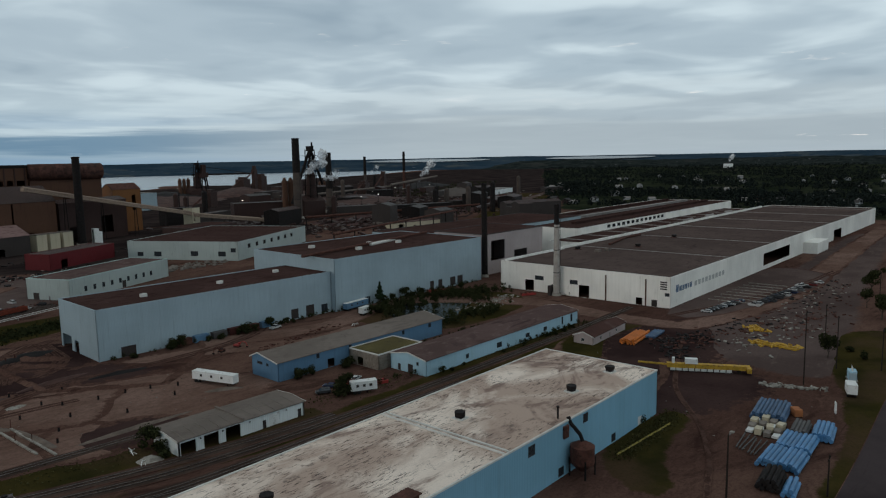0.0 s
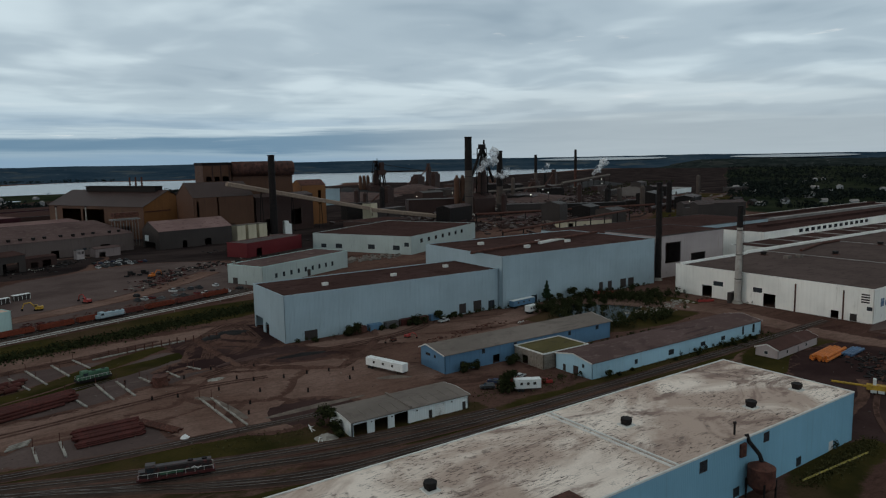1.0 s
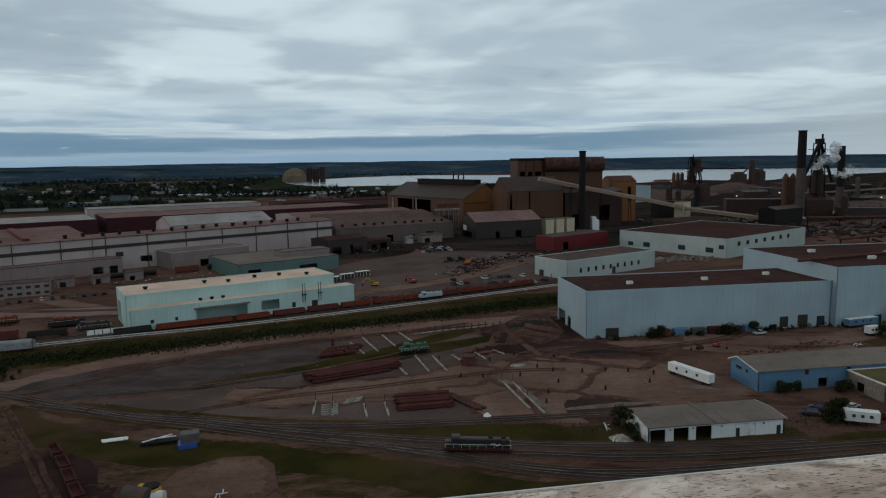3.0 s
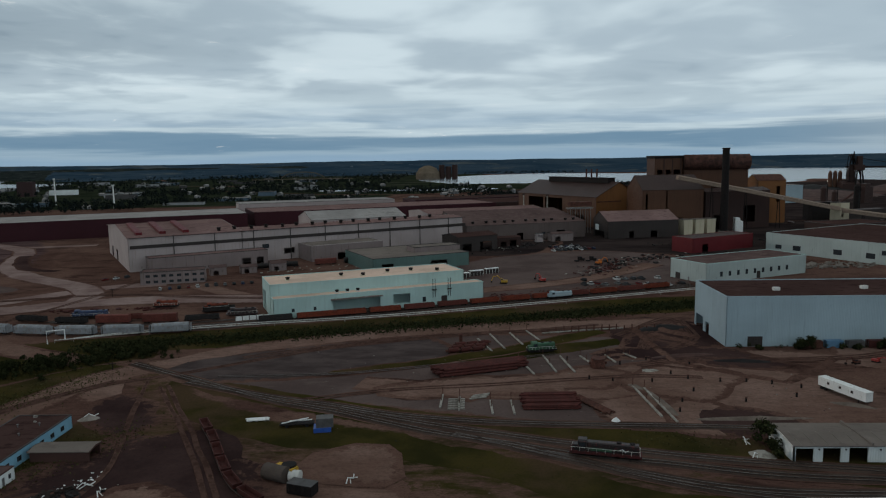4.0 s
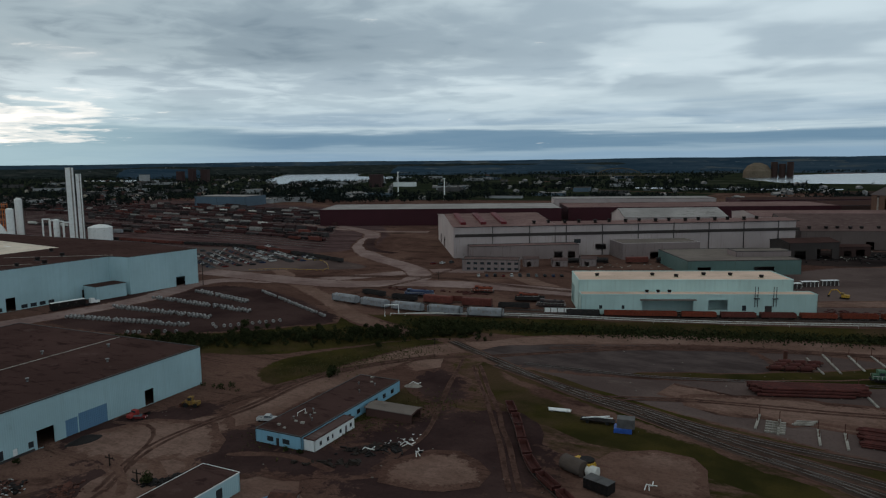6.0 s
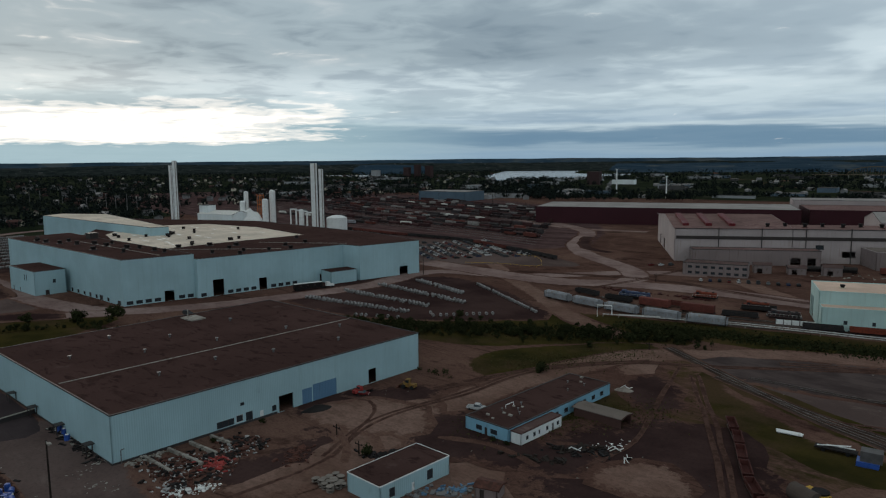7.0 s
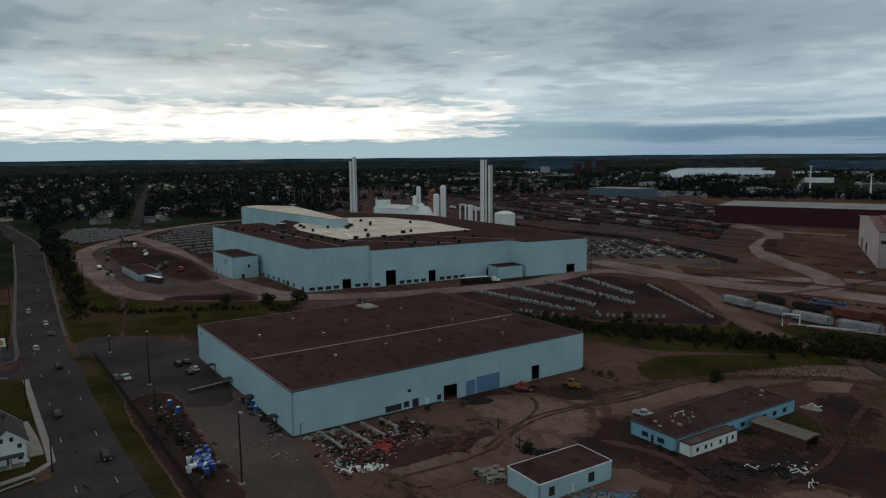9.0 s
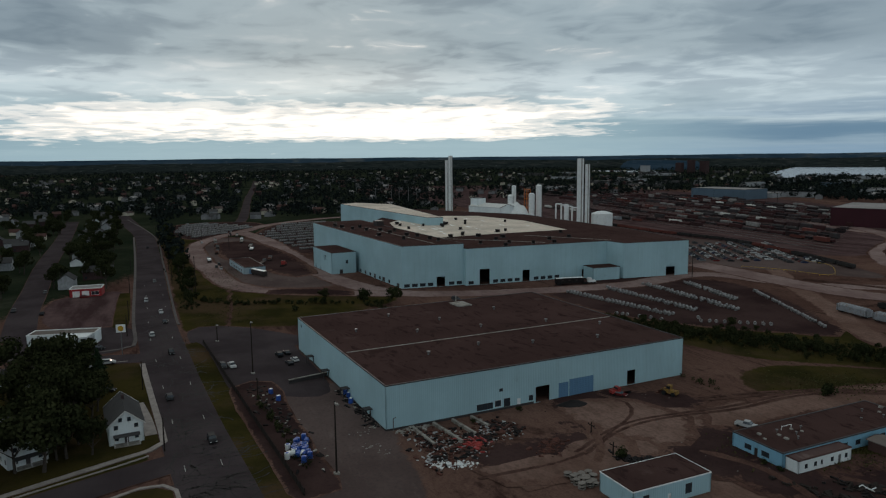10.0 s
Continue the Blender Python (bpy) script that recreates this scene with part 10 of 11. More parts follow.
patch("grass", [(-146, 2.4), (-152, 1.8), (-154.6, -1), (-155, -5), (-149, -18), (-133, -62), (-110, -60), (-118, 3.4)], GRASS, 0.10, "grass of the near corner lot", "grass", rim=0.4, wobble=0.1)
patch("grass", [(-318, -9), (-400, -9), (-400, -13), (-318, -14)], GRASS, 0.16, "grass strip by the filling station", "grass", rim=0.5, wobble=0.2)
for k in range(34):
    x_ = -420 + 16 * k
    y_ = 2 + (-0.00006 * (x_ + 300) ** 2 if x_ < -300 else 0.043 * (x_ + 300))
    for off, mt in ((3.9, LINE_WHITE), (-4.1, LINE_WHITE)):
        if k % 2 == 0 and x_ < 240:
            solid("lane_mark", Shape().box(0, 3.4, -0.1, 0.1, 0, 0.006), mt, "worn paint mark on the highway", "road marking", pose(x_, y_ + off + 1.5, 0.224, 0, 0, 2.0), kind="structure", group="lane marks")
# tar-filled cracks
TAR = paint("tar", (0.016, 0.015, 0.015), 0.7)
rn = random.Random(21)
cr = Shape()
for k in range(300):
    x_ = rn.uniform(-120, -340) if k % 3 else rn.uniform(-120, -200)
    y_ = 6.5 + 0.047 * (x_ + 220) + rn.uniform(-7, 7)
    ang = rn.choice((0.05, 1.62, 1.5)) + rn.uniform(-0.25, 0.25)
    p = Vector((x_, y_))
    for j in range(rn.randint(3, 9)):
        q = p + Vector((math.cos(ang), math.sin(ang))) * rn.uniform(0.7, 1.6)
        n_ = Vector((-math.sin(ang), math.cos(ang))) * rn.uniform(0.06, 0.19)
        cr.add([(*(p - n_), 0.228), (*(q - n_), 0.228), (*(q + n_), 0.228), (*(p + n_), 0.228)], [(0, 1, 2, 3)])
        p, ang = q, ang + rn.uniform(-0.5, 0.5)
solid("road_cracks", cr, TAR, "black tar-filled cracks in the highway", "road crack", kind="stuff")

# far town: roofs among the trees, blocks by the bay
FAR_WALL = paint("far_house_wall", (0.19, 0.19, 0.195), 0.9, vary=0.3, scale=0.05)
def far_houses(name, label, spots_, wall, roof, seed):
    rn = random.Random(seed)
    a, b = Shape(), Shape()
    for x, y in spots_:
        w, d, h, g = rn.uniform(8, 14), rn.uniform(7, 10), rn.uniform(3, 6.5), rn.uniform(1.5, 3)
        m = pose(x, y, 0, 0, 0, rn.uniform(0, 180))
        a.box(-w / 2, w / 2, -d / 2, d / 2, 0, h, m)
        a.extrude_x([(-d / 2, h), (d / 2, h), (0, h + g - 0.2)], -w / 2, w / 2, m)
        b.extrude_x([(-d / 2 - 0.4, h - 0.2), (0, h + g), (0, h + g + 0.25), (-d / 2 - 0.4, h + 0.05)], -w / 2 - 0.4, w / 2 + 0.4, m)
        b.extrude_x([(d / 2 + 0.4, h + 0.05), (0, h + g + 0.25), (0, h + g), (d / 2 + 0.4, h - 0.2)], -w / 2 - 0.4, w / 2 + 0.4, m)
    th = thing(name, label, "houses", kind="stuff")
    tagged(part("walls", a, wall, th), kind="stuff")
    tagged(part("roofs", b, roof, th), kind="stuff")


rn = random.Random(55)
def scatter(n, az0, az1, r0, r1, p=1.3):
    out = []
    while len(out) < n:
        a, r = radians(rn.uniform(az0, az1)), r0 + (r1 - r0) * rn.random() ** p
        x, y = -r * math.sin(a), r * math.cos(a)
        if not in_works(x, y) and not in_water(x, y) and not (r < 960 and y < -8):
            out.append((x, y))
    return out


far_houses("far_houses", "distant white houses among the trees", scatter(260, 38, 104, 560, 3000), FAR_WALL, SHINGLE, 1)
far_houses("far_houses", "distant pale-roofed houses among the trees", scatter(130, 38, 104, 620, 3200), SIDINGS[1], MILL_ROOF, 2)
far_houses("far_houses", "distant pale-roofed sheds among the trees", scatter(45, 38, 104, 900, 3200), FAR_WALL, PALE_ROOF, 6)
far_houses("far_houses", "distant brick houses among the trees", scatter(170, 38, 104, 620, 3200), BRICK, SHINGLE_RED, 3)
far_houses("far_houses", "distant pale houses in the eastern woods", scatter(60, -84, -56, 850, 2200), SIDINGS[2], PALE_ROOF, 4)
far_houses("far_houses", "distant pale houses along the shore", scatter(90, -4, 42, 1250, 2900), FAR_WALL, PALE_ROOF, 5)
for k in range(70):
    a, r = radians(rn.uniform(12, 60)), rn.uniform(1250, 2900)
    x_, y_ = -r * math.sin(a), r * math.cos(a)
    if in_water(x_, y_) or in_works(x_, y_):
        continue
    block("town_block", "distant flat-roofed town block", x_, y_, rn.choice((10, 24, 100)), rn.uniform(20, 70), rn.uniform(14, 34), rn.uniform(4, 9), rn.choice((SIDINGS[2], SIDINGS[2], SIDINGS[2], SHINGLE, GREY_STORE)), rn.choice((PALE_ROOF, SHINGLE, SHINGLE)))
for x_, y_, w_, h_, m_ in ((-2009, 1804, 22, 40, BRICK), (-1982, 1833, 20, 50, BRICK), (-1952, 1866, 26, 46, BRICK), (-1035, 1593, 34, 34, BRICK), (-2120, 1740, 30, 30, SIDINGS[2]), (-980, 1650, 60, 12, SIDINGS[0])):
    block("town_tower", "distant town building above the trees", x_, y_, 12, w_, 20, h_, m_, PALE_ROOF)
block("far_plant", "distant pale mill with a plume", 3300, 1250, 20, 130, 40, 18, WHITE_WALL, PALE_ROOF)
puffs(3360, 1270, 30, 26, (20, -8), 6, 9, 6)

# ---- storage yard, pipes, coils, scrap, poles ----
# steel coils in rows on the slag pads
coil = thing("steel_coil", "grey steel coil standing on its rim", "coil", group="coil rows")
cs = Shape()
nn = 18
ring = [(math.cos(2 * math.pi * i / nn), math.sin(2 * math.pi * i / nn)) for i in range(nn)]
for y0, y1 in ((-0.5, 0.5),):
    v = [(0.70 * a, y0, 0.70 + 0.70 * b) for a, b in ring] + [(0.70 * a, y1, 0.70 + 0.70 * b) for a, b in ring] + [(0.29 * a, y0, 0.70 + 0.29 * b) for a, b in ring] + [(0.29 * a, y1, 0.70 + 0.29 * b) for a, b in ring]
    f = []
    for i in range(nn):
        j = (i + 1) % nn
        f += [(i, j, nn + j, nn + i), (i, 2 * nn + i, 2 * nn + j, j), (nn + i, nn + j, 3 * nn + j, 3 * nn + i), (2 * nn + i, 3 * nn + i, 3 * nn + j, 2 * nn + j)]
    cs.add(v, f)
part("coil", cs, COAT_STEEL, coil)


def coil_row(a, b, n, seed):
    rn = random.Random(seed)
    a, b = Vector(a), Vector(b)
    rot = math.degrees(math.atan2(b.y - a.y, b.x - a.x))
    for k in range(n):
        if rn.random() < 0.93:
            p = a.lerp(b, k / (n - 1))
            copy_thing(coil, pose(p.x + rn.uniform(-0.2, 0.2), p.y + rn.uniform(-0.35, 0.35), 0.09, 0, 0, rot + rn.uniform(-8, 8)))


for k, (a, b, n) in enumerate((((-299, 198), (-236, 209), 30), ((-299.5, 200.3), (-236.5, 211.3), 28), ((-301, 222), (-238, 225), 29), ((-301, 224.3), (-240, 227.2), 26), ((-300, 247), (-231, 242.5), 32), ((-299, 249.3), (-232, 244.8), 28), ((-294, 270), (-246, 258.5), 22), ((-292, 272.2), (-246.5, 260.8), 20), ((-260, 285), (-192, 250), 34), ((-221, 213), (-204, 234), 10), ((-248, 190), (-230, 200), 9))):
    coil_row(a, b, n, k)
coil.matrix_basis = pose(-226, 216, 0.09, 0, 0, 50)
def in_plan(x, y, poly):
    inside = False
    for (ax, ay), (bx, by) in zip(poly, poly[1:] + poly[:1]):
        if (ay > y) != (by > y) and x < ax + (bx - ax) * (y - ay) / (by - ay):
            inside = not inside
    return inside


far = Shape()
rn = random.Random(3)
for pad, origin, way, gap in ((FAR_PAD, (-500, 40), (-0.19, 0.98), 20.0), (WEST_PAD, (-560, 10), (-0.62, 0.78), 15.0)):
    d_ = Vector(way).normalized()
    side = Vector((-d_.y, d_.x))
    for j in range(22):
        for k in range(100):
            for w_ in (0.0, 2.4):
                q = Vector(origin) + side * (gap * j + w_) + d_ * (1.9 * k)
                if in_plan(q.x, q.y, pad) and rn.random() < 0.86:
                    u = d_ * 0.5
                    far.tube((q.x - u.x, q.y - u.y + rn.uniform(-0.2, 0.2), 0.9), (q.x + u.x, q.y + u.y, 0.9), 0.85, n=10)
solid("far_coils", far, COAT_STEEL, "long rows of steel coils in the far store", "coil", kind="stuff")


# pipe stacks
def pipe_stack(label, x, y, rot, n, rows, length, r, material, z=0.05, seed=0, bundle=True):
    """Pipes laid side by side on timbers, some rows high."""
    rn = random.Random(seed)
    th = thing("pipe_stack", label, "pipes", x, y, z, rot, group="stacked pipes")
    me = Shape().tube((-length / 2, 0, 0), (length / 2, 0, 0), r, n=10).mesh("pipe", material, False)
    for j in range(rows):
        for k in range(n - j):
            o = part("pipe", me, None, th)
            o.location = (rn.uniform(-0.06, 0.06) * length, (k - (n - j - 1) / 2) * r * 2.04, 0.2 + r + j * r * 1.74)
    for sx in (-length * 0.35, length * 0.35):
        part("bearer", Shape().box(sx - 0.15, sx + 0.15, -n * r * 1.02, n * r * 1.02, 0, 0.2), TIMBER, th)
    return th


pipe_stack("bright blue coated pipes in a low stack", 162, 46.9, 3, 9, 2, 10.4, 0.5, PIPE_BLUE, seed=1)
pipe_stack("bright blue coated pipes in a low stack", 173, 47.3, 4, 8, 2, 10, 0.5, PIPE_BLUE, seed=2)
pipe_stack("dark blue coated pipes in a stack", 192, 59, 9, 9, 2, 13, 0.48, PIPE_NAVY, seed=3)
pipe_stack("blue coated pipes beside the verge", 184.5, 44.3, 9, 5, 2, 10, 0.5, PIPE_BLUE, seed=4)
pipe_stack("grey pipes loosely stacked on timbers", 183.5, 49.4, 8, 5, 2, 9, 0.42, PIPE_GREY, seed=5)
for k in range(6):
    pipe_stack("single grey pipe lying on timbers", 166.5 + 0.3 * k, 53.2 + 1.05 * k, 2 + 3 * (k % 3), 1, 1, 10, 0.17, PIPE_GREY, seed=30 + k)
pipe_stack("black pipe ends stacked beside the fence", 149.5, 45.4, 8, 5, 3, 8.5, 0.5, BLACK_STEEL, seed=7)
pipe_stack("blue coated pipes in a short stack", 148.5, 41.2, 8, 3, 2, 7.5, 0.48, PIPE_BLUE, seed=8)
pipe_stack("orange coated long pipes on the grass", 239, 123.5, 8, 6, 2, 17, 0.5, ORANGE, seed=9)
pipe_stack("blue coated pipes beside the orange ones", 249, 120.5, 8, 4, 1, 12, 0.5, PIPE_NAVY, seed=10)
pipe_stack("rust red pipes in long low stack", 1, 226.5, 20, 9, 3, 27, 0.45, RED_RUST, seed=11)
pipe_stack("rust red pipes in long low stack", 11, 231, 20, 7, 3, 14, 0.45, RED_RUST, seed=12)
for k in range(4):
    pipe_stack("rust red pipes in banded tiers", 22.2, 190.6 + 3.0 * k, 2, 6, 3, 15.5, 0.22 + 0.04 * (k % 2), RED_RUST, seed=13 + k)
pipe_stack("dark pipes laid along timbers", 34, 193, -62, 5, 1, 16, 0.3, RUST, seed=18)
pipe_stack("yellow painted pipes lying in grass", 153.5, 76.6, -2, 2, 1, 26, 0.14, LINE_YELLOW, seed=19)
pipe_stack("white plastic pipes by the track", -59, 181.5, 10, 5, 1, 6, 0.2, WHITE, seed=20)

# rolls and drums in the yard
for k in range(9):
    x_, y_ = -7 + 4.4 * (k % 3) + 1.2 * (k // 3), 248.5 + 4.2 * (k // 3) + 1.2 * (k % 3)
    t_ = thing("mill_roll", "rusty mill roll lying on skids", "mill roll", x_, y_, 0.08, 24, group="mill rolls")
    part("barrel", Shape().tube((-1.9, 0, 0.95), (1.9, 0, 0.95), 0.85, n=16), RED_RUST, t_)
    part("neck", Shape().tube((-3.0, 0, 0.95), (-1.9, 0, 0.95), 0.4, n=12).tube((1.9, 0, 0.95), (3.0, 0, 0.95), 0.4, n=12), RUST, t_)
    part("skid", Shape().box(-2.2, -1.8, -0.9, 0.9, 0, 0.2).box(1.8, 2.2, -0.9, 0.9, 0, 0.2), DARK_TIMBER, t_)
t_ = thing("upright_drum", "rusty upright drum beside the rolls", "drum", -4.5, 262, 0.08)
part("drum", Shape().tube((0, 0, 0), (0, 0, 3.6), 0.7, n=14), RUST, t_)
t_ = thing("slag_pot", "dark rusty cast pot on the gravel", "pot", 42, 230, 0.08)
part("pot", Shape().tube((0, 0, 0), (0, 0, 3.0), 2.6, 2.2, 18).tube((0, 0, 3.0), (0, 0, 3.3), 2.4, 2.4, 18), RUST, t_)
part("lug", Shape().box(-3.0, -2.3, -0.4, 0.4, 1.2, 1.9).box(2.3, 3.0, -0.4, 0.4, 1.2, 1.9), RUST, t_)

# bearer timbers set out in rows
rn = random.Random(77)
def bearer(x0, y0, x1, y1, post=True):
    a, b = Vector((x0, y0)), Vector((x1, y1))
    L = (b - a).length
    t_ = thing("bearer", "pale concrete bearer beam laid on gravel", "beam", x0, y0, 0.08, math.degrees(math.atan2(b.y - a.y, b.x - a.x)), group="bearer beams")
    part("beam", Shape().box(0, L, -0.3, 0.3, 0, 0.42), CONCRETE, t_)
    if post:
        part("stake", Shape().tube((0.3, 0, 0.4), (0.3, 0, 2.8), 0.12, n=6), RUST, t_)
        part("stake", Shape().tube((L * 0.5, 0, 0.4), (L * 0.5, 0, 2.2), 0.12, n=6), RUST, t_)


for q in ((16, 240, 20, 222), (25, 244, 27.5, 224), (31, 243, 33.5, 224), (7, 275, 12, 253), (15, 277, 19, 259), (22, 280, 26, 265), (5, 197, 5.4, 186), (11, 197, 11.4, 186), (-4, 200, -4, 189), (-9, 202, -9.4, 191), (38, 243, 41, 232), (47, 244, 49, 235), (52, 208, 54, 180), (49, 210, 51, 184), (54, 246, 57, 240), (2, 268, 7, 250)):
    bearer(*q)
for k in range(5):
    bearer(-7.2, 190 + 1.9 * k, -2.4, 190.4 + 1.9 * k, False)
for k in range(3):
    bearer(-1 + 0.5 * k, 198 + 1.4 * k, 4 + 0.5 * k, 200 + 1.4 * k, False)
for k in range(14):
    x_ = 34 + 3.1 * k
    t_ = thing("stake_post", "rusty short stake post in a row", "post", x_, 279 + 0.32 * k + rn.uniform(-1, 1), 0.05, 0, group="stake posts")
    part("post", Shape().box(-0.2, 0.2, -0.2, 0.2, 0, rn.uniform(1.6, 2.8)), RUST, t_)
bearer(28, 276, 46, 281, False)
bearer(46, 280.5, 62, 284, False)
for x_, y_ in ((64, 222), (68, 217), (77, 214), (33, 239), (50, 233), (60, 238), (37, 217), (44, 215), (85, 214), (92, 212), (73, 232), (56, 214), (99, 208), (66, 205), (78, 196), (60, 196), (57, 188), (94, 200)):
    t_ = thing("bollard", "dark short bollard on the bare pad", "bollard", x_, y_, 0.06, 0, group="yard bollards")
    part("post", Shape().tube((0, 0, 0), (0, 0, 1.3), 0.32, 0.26, 10), BLACK_STEEL, t_)
    part("cap", Shape().tube((0, 0, 1.3), (0, 0, 1.5), 0.36, 0.2, 10), RUST, t_)
# banks round the pale pad
for k, (a, b) in enumerate((((52, 208), (56, 182)), ((56, 182), (92, 183)), ((48, 212), (52, 206)), ((100, 196), (112, 190)))):
    a, b = Vector(a), Vector(b)
    m_ = (a + b) / 2
    heap("earth_bank", "low pale earth bank round the pad", m_.x, m_.y, 1.6, 0.9, paint("bank_earth_%d" % k, (0.14, 0.11, 0.092), 0.95, vary=0.25, scale=0.4), 200 + k, (b - a).length / 3.2, math.degrees(math.atan2(b.y - a.y, b.x - a.x)))
heap("gravel_spill", "pale concrete spill on the ground", 58.5, 226, 3.4, 0.3, CONCRETE, 220, 1.7, 10)
heap("earth_bank", "dark pushed-up earth along the lane", 74, 243, 2.2, 1.0, ORE, 221, 6, 12)
heap("earth_bank", "dark pushed-up earth along the lane", 92, 236, 2.0, 1.0, COAL, 222, 6, -6)
heap("earth_bank", "dark ploughed mud heap by the hall", 78, 284, 5, 1.6, COAL, 224, 2.2, 20)


# low banks of bulldozed earth round the pad
def bank(pts, w, h, seed):
    line = smooth_line(pts, 1.6)
    v, f = [], []
    prof = ((-1.0, -0.03), (-0.55, 0.55), (-0.1, 1.0), (0.35, 0.8), (1.0, -0.03))
    for i, p in enumerate(line):
        d = (line[min(i + 1, len(line) - 1)] - line[max(i - 1, 0)]).normalized()
        n = Vector((-d.y, d.x))
        end = min(1.0, i / 3, (len(line) - 1 - i) / 3)
        for u, z in prof:
            q = p + n * u * w * (1 + 0.35 * noise.noise((p.x * 0.3, p.y * 0.3, u + seed)))
            v.append((q.x, q.y, 0.12 + max(-0.03, z * h * end * (0.8 + 0.9 * noise.noise((q.x * 0.45, q.y * 0.45, seed))))))
        if i:
            b = 5 * i
            f += [(b - 5 + k, b - 4 + k, b + 1 + k, b + k) for k in range(4)]
    solid("earth_bank", Shape().add(v, f), EARTH, "low bank of bulldozed brown earth", "earth bank", kind="structure", smooth=True)


for k, (pts, w_, h_) in enumerate((([(66, 284), (67, 262), (69, 236)], 1.6, 1.0), ([(69, 235), (84, 222), (97, 213.5)], 1.4, 0.9), ([(97, 213), (112, 226), (125, 240)], 1.6, 1.2), ([(128, 246), (134, 262), (136, 274)], 1.3, 0.8),
                                   ([(92, 290), (112, 297), (138, 300)], 1.6, 0.8), ([(-122, 118), (-108, 124), (-92, 122)], 1.2, 0.6), ([(-150, 104), (-136, 100), (-126, 92)], 1.2, 0.6), ([(40, 236), (46, 242), (56, 246)], 1.2, 0.7), ([(-116, 80), (-100, 84), (-84, 82)], 1.2, 0.5), ([(188, 92), (206, 96), (222, 104)], 1.6, 0.8), ([(-160, 152), (-150, 153), (-139, 156)], 1.0, 0.9), ([(88, 268), (80, 276), (72, 288)], 2.2, 1.4), ([(84, 260), (75, 268), (66, 272)], 2.0, 1.2))):
    bank(pts, w_, h_, k * 3.7)

heap("slag_mound", "dark low heap beside the roller door", -160.4, 108.5, 2.6, 1.5, COAL, 305, 2.0, 80)
heap("earth_bank", "dark rubble heap on the dirt ground", -108, 88.2, 1.8, 0.9, COAL, 306, 1.6, 30)
building("tool_hut", "low tool hut with a rusty sheet roof", rect(-93.5, 101.5, 20, 5.0, 4.2), 2.4, MILL_DIRTY, RUST, {0: [(1, 2, 0.02, 2.0, "door", MILL_DARK)]}, gable=0.5, trim=RUST)
# scrap, junk and small litter
def litter(name, label, regions, count, material, seed, lo=0.15, hi=0.8):
    """Countless bits of scrap as one mesh."""
    rn = random.Random(seed)
    sh = Shape()
    for k in range(count):
        x0, y0, x1, y1, w = regions[k % len(regions)]
        t = rn.random()
        x, y = x0 + (x1 - x0) * t + rn.gauss(0, w), y0 + (y1 - y0) * t + rn.gauss(0, w)
        a, b, c = rn.uniform(lo, hi), rn.uniform(lo, hi) * rn.choice((0.3, 1)), rn.uniform(lo * 0.5, hi * 0.6)
        m = pose(x, y, 0.05 + c / 2, rn.uniform(-20, 20), rn.uniform(-20, 20), rn.uniform(0, 180))
        sh.box(-a, a, -b, b, -c / 2, c / 2, m)
    solid(name, sh, material, label, "litter", kind="stuff")


SCRAP_AREA = [(-160, 62, -140, 60, 2.2), (-156, 68, -142, 68, 2.4), (-152, 76, -146, 72, 2.0), (-158, 80, -150, 84, 1.6)]
litter("scrap", "heaped pale scrap and sheet offcuts", SCRAP_AREA, 420, paint("pale_scrap", (0.34, 0.34, 0.34), 0.6, vary=0.4), 1, 0.12, 0.55)
litter("scrap", "heaped rusty scrap beside the warehouse", SCRAP_AREA + [(-140, 90, -136, 84, 1.5)], 520, RUST, 2, 0.15, 0.8)
litter("scrap", "heaped dark scrap beside the warehouse", SCRAP_AREA + [(-126, 98, -122, 104, 1.2), (-96, 132, -84, 140, 1.5)], 420, BLACK_STEEL, 3, 0.15, 0.9)
litter("scrap", "red painted scrap frames", [(-150, 72, -145, 71, 1.4)], 70, RED_PAINT, 4, 0.2, 0.9)
litter("scrap", "white sacks and foam in a heap", [(-140.5, 57, -137.5, 66, 0.9)], 230, WHITE, 5, 0.12, 0.36)
litter("scrap", "rusty scrap along the eastern yard", [(246, 100, 300, 92, 5), (240, 112, 262, 106, 4), (300, 96, 420, 104, 5), (262, 76, 330, 84, 5), (300, 80, 420, 90, 5)], 330, RUST, 6, 0.2, 0.9)
litter("scrap", "dark scrap along the eastern yard", [(246, 104, 300, 98, 5), (240, 112, 262, 108, 4), (300, 90, 420, 100, 6), (225, 100, 240, 108, 3)], 280, BLACK_STEEL, 7, 0.2, 1.0)
litter("scrap", "pale bits in the eastern yard", [(250, 88, 300, 84, 6), (215, 69, 221.5, 52, 0.8), (300, 90, 400, 98, 6)], 170, CONCRETE, 8, 0.2, 0.9)
litter("scrap", "yellow painted steel frames", [(262, 86, 262, 72, 1.6), (286, 96, 280, 92, 1.5)], 60, YELLOW, 9, 0.3, 1.6)
litter("stones", "scattered stones on the bare earth", [(-120, 110, -30, 130, 22), (-10, 200, 60, 210, 26), (60, 200, 110, 215, 18), (180, 90, 260, 110, 20), (-150, 110, -130, 140, 14), (120, 200, 190, 215, 12), (-60, 220, 40, 250, 18)], 260, TIMBER, 10, 0.08, 0.3)
litter("stones", "dark clods on the bare earth", [(-120, 110, -30, 130, 22), (-10, 200, 60, 210, 26), (60, 200, 110, 215, 18), (180, 90, 260, 110, 20), (-150, 110, -130, 140, 14), (120, 210, 190, 225, 12)], 300, COAL, 11, 0.08, 0.25)
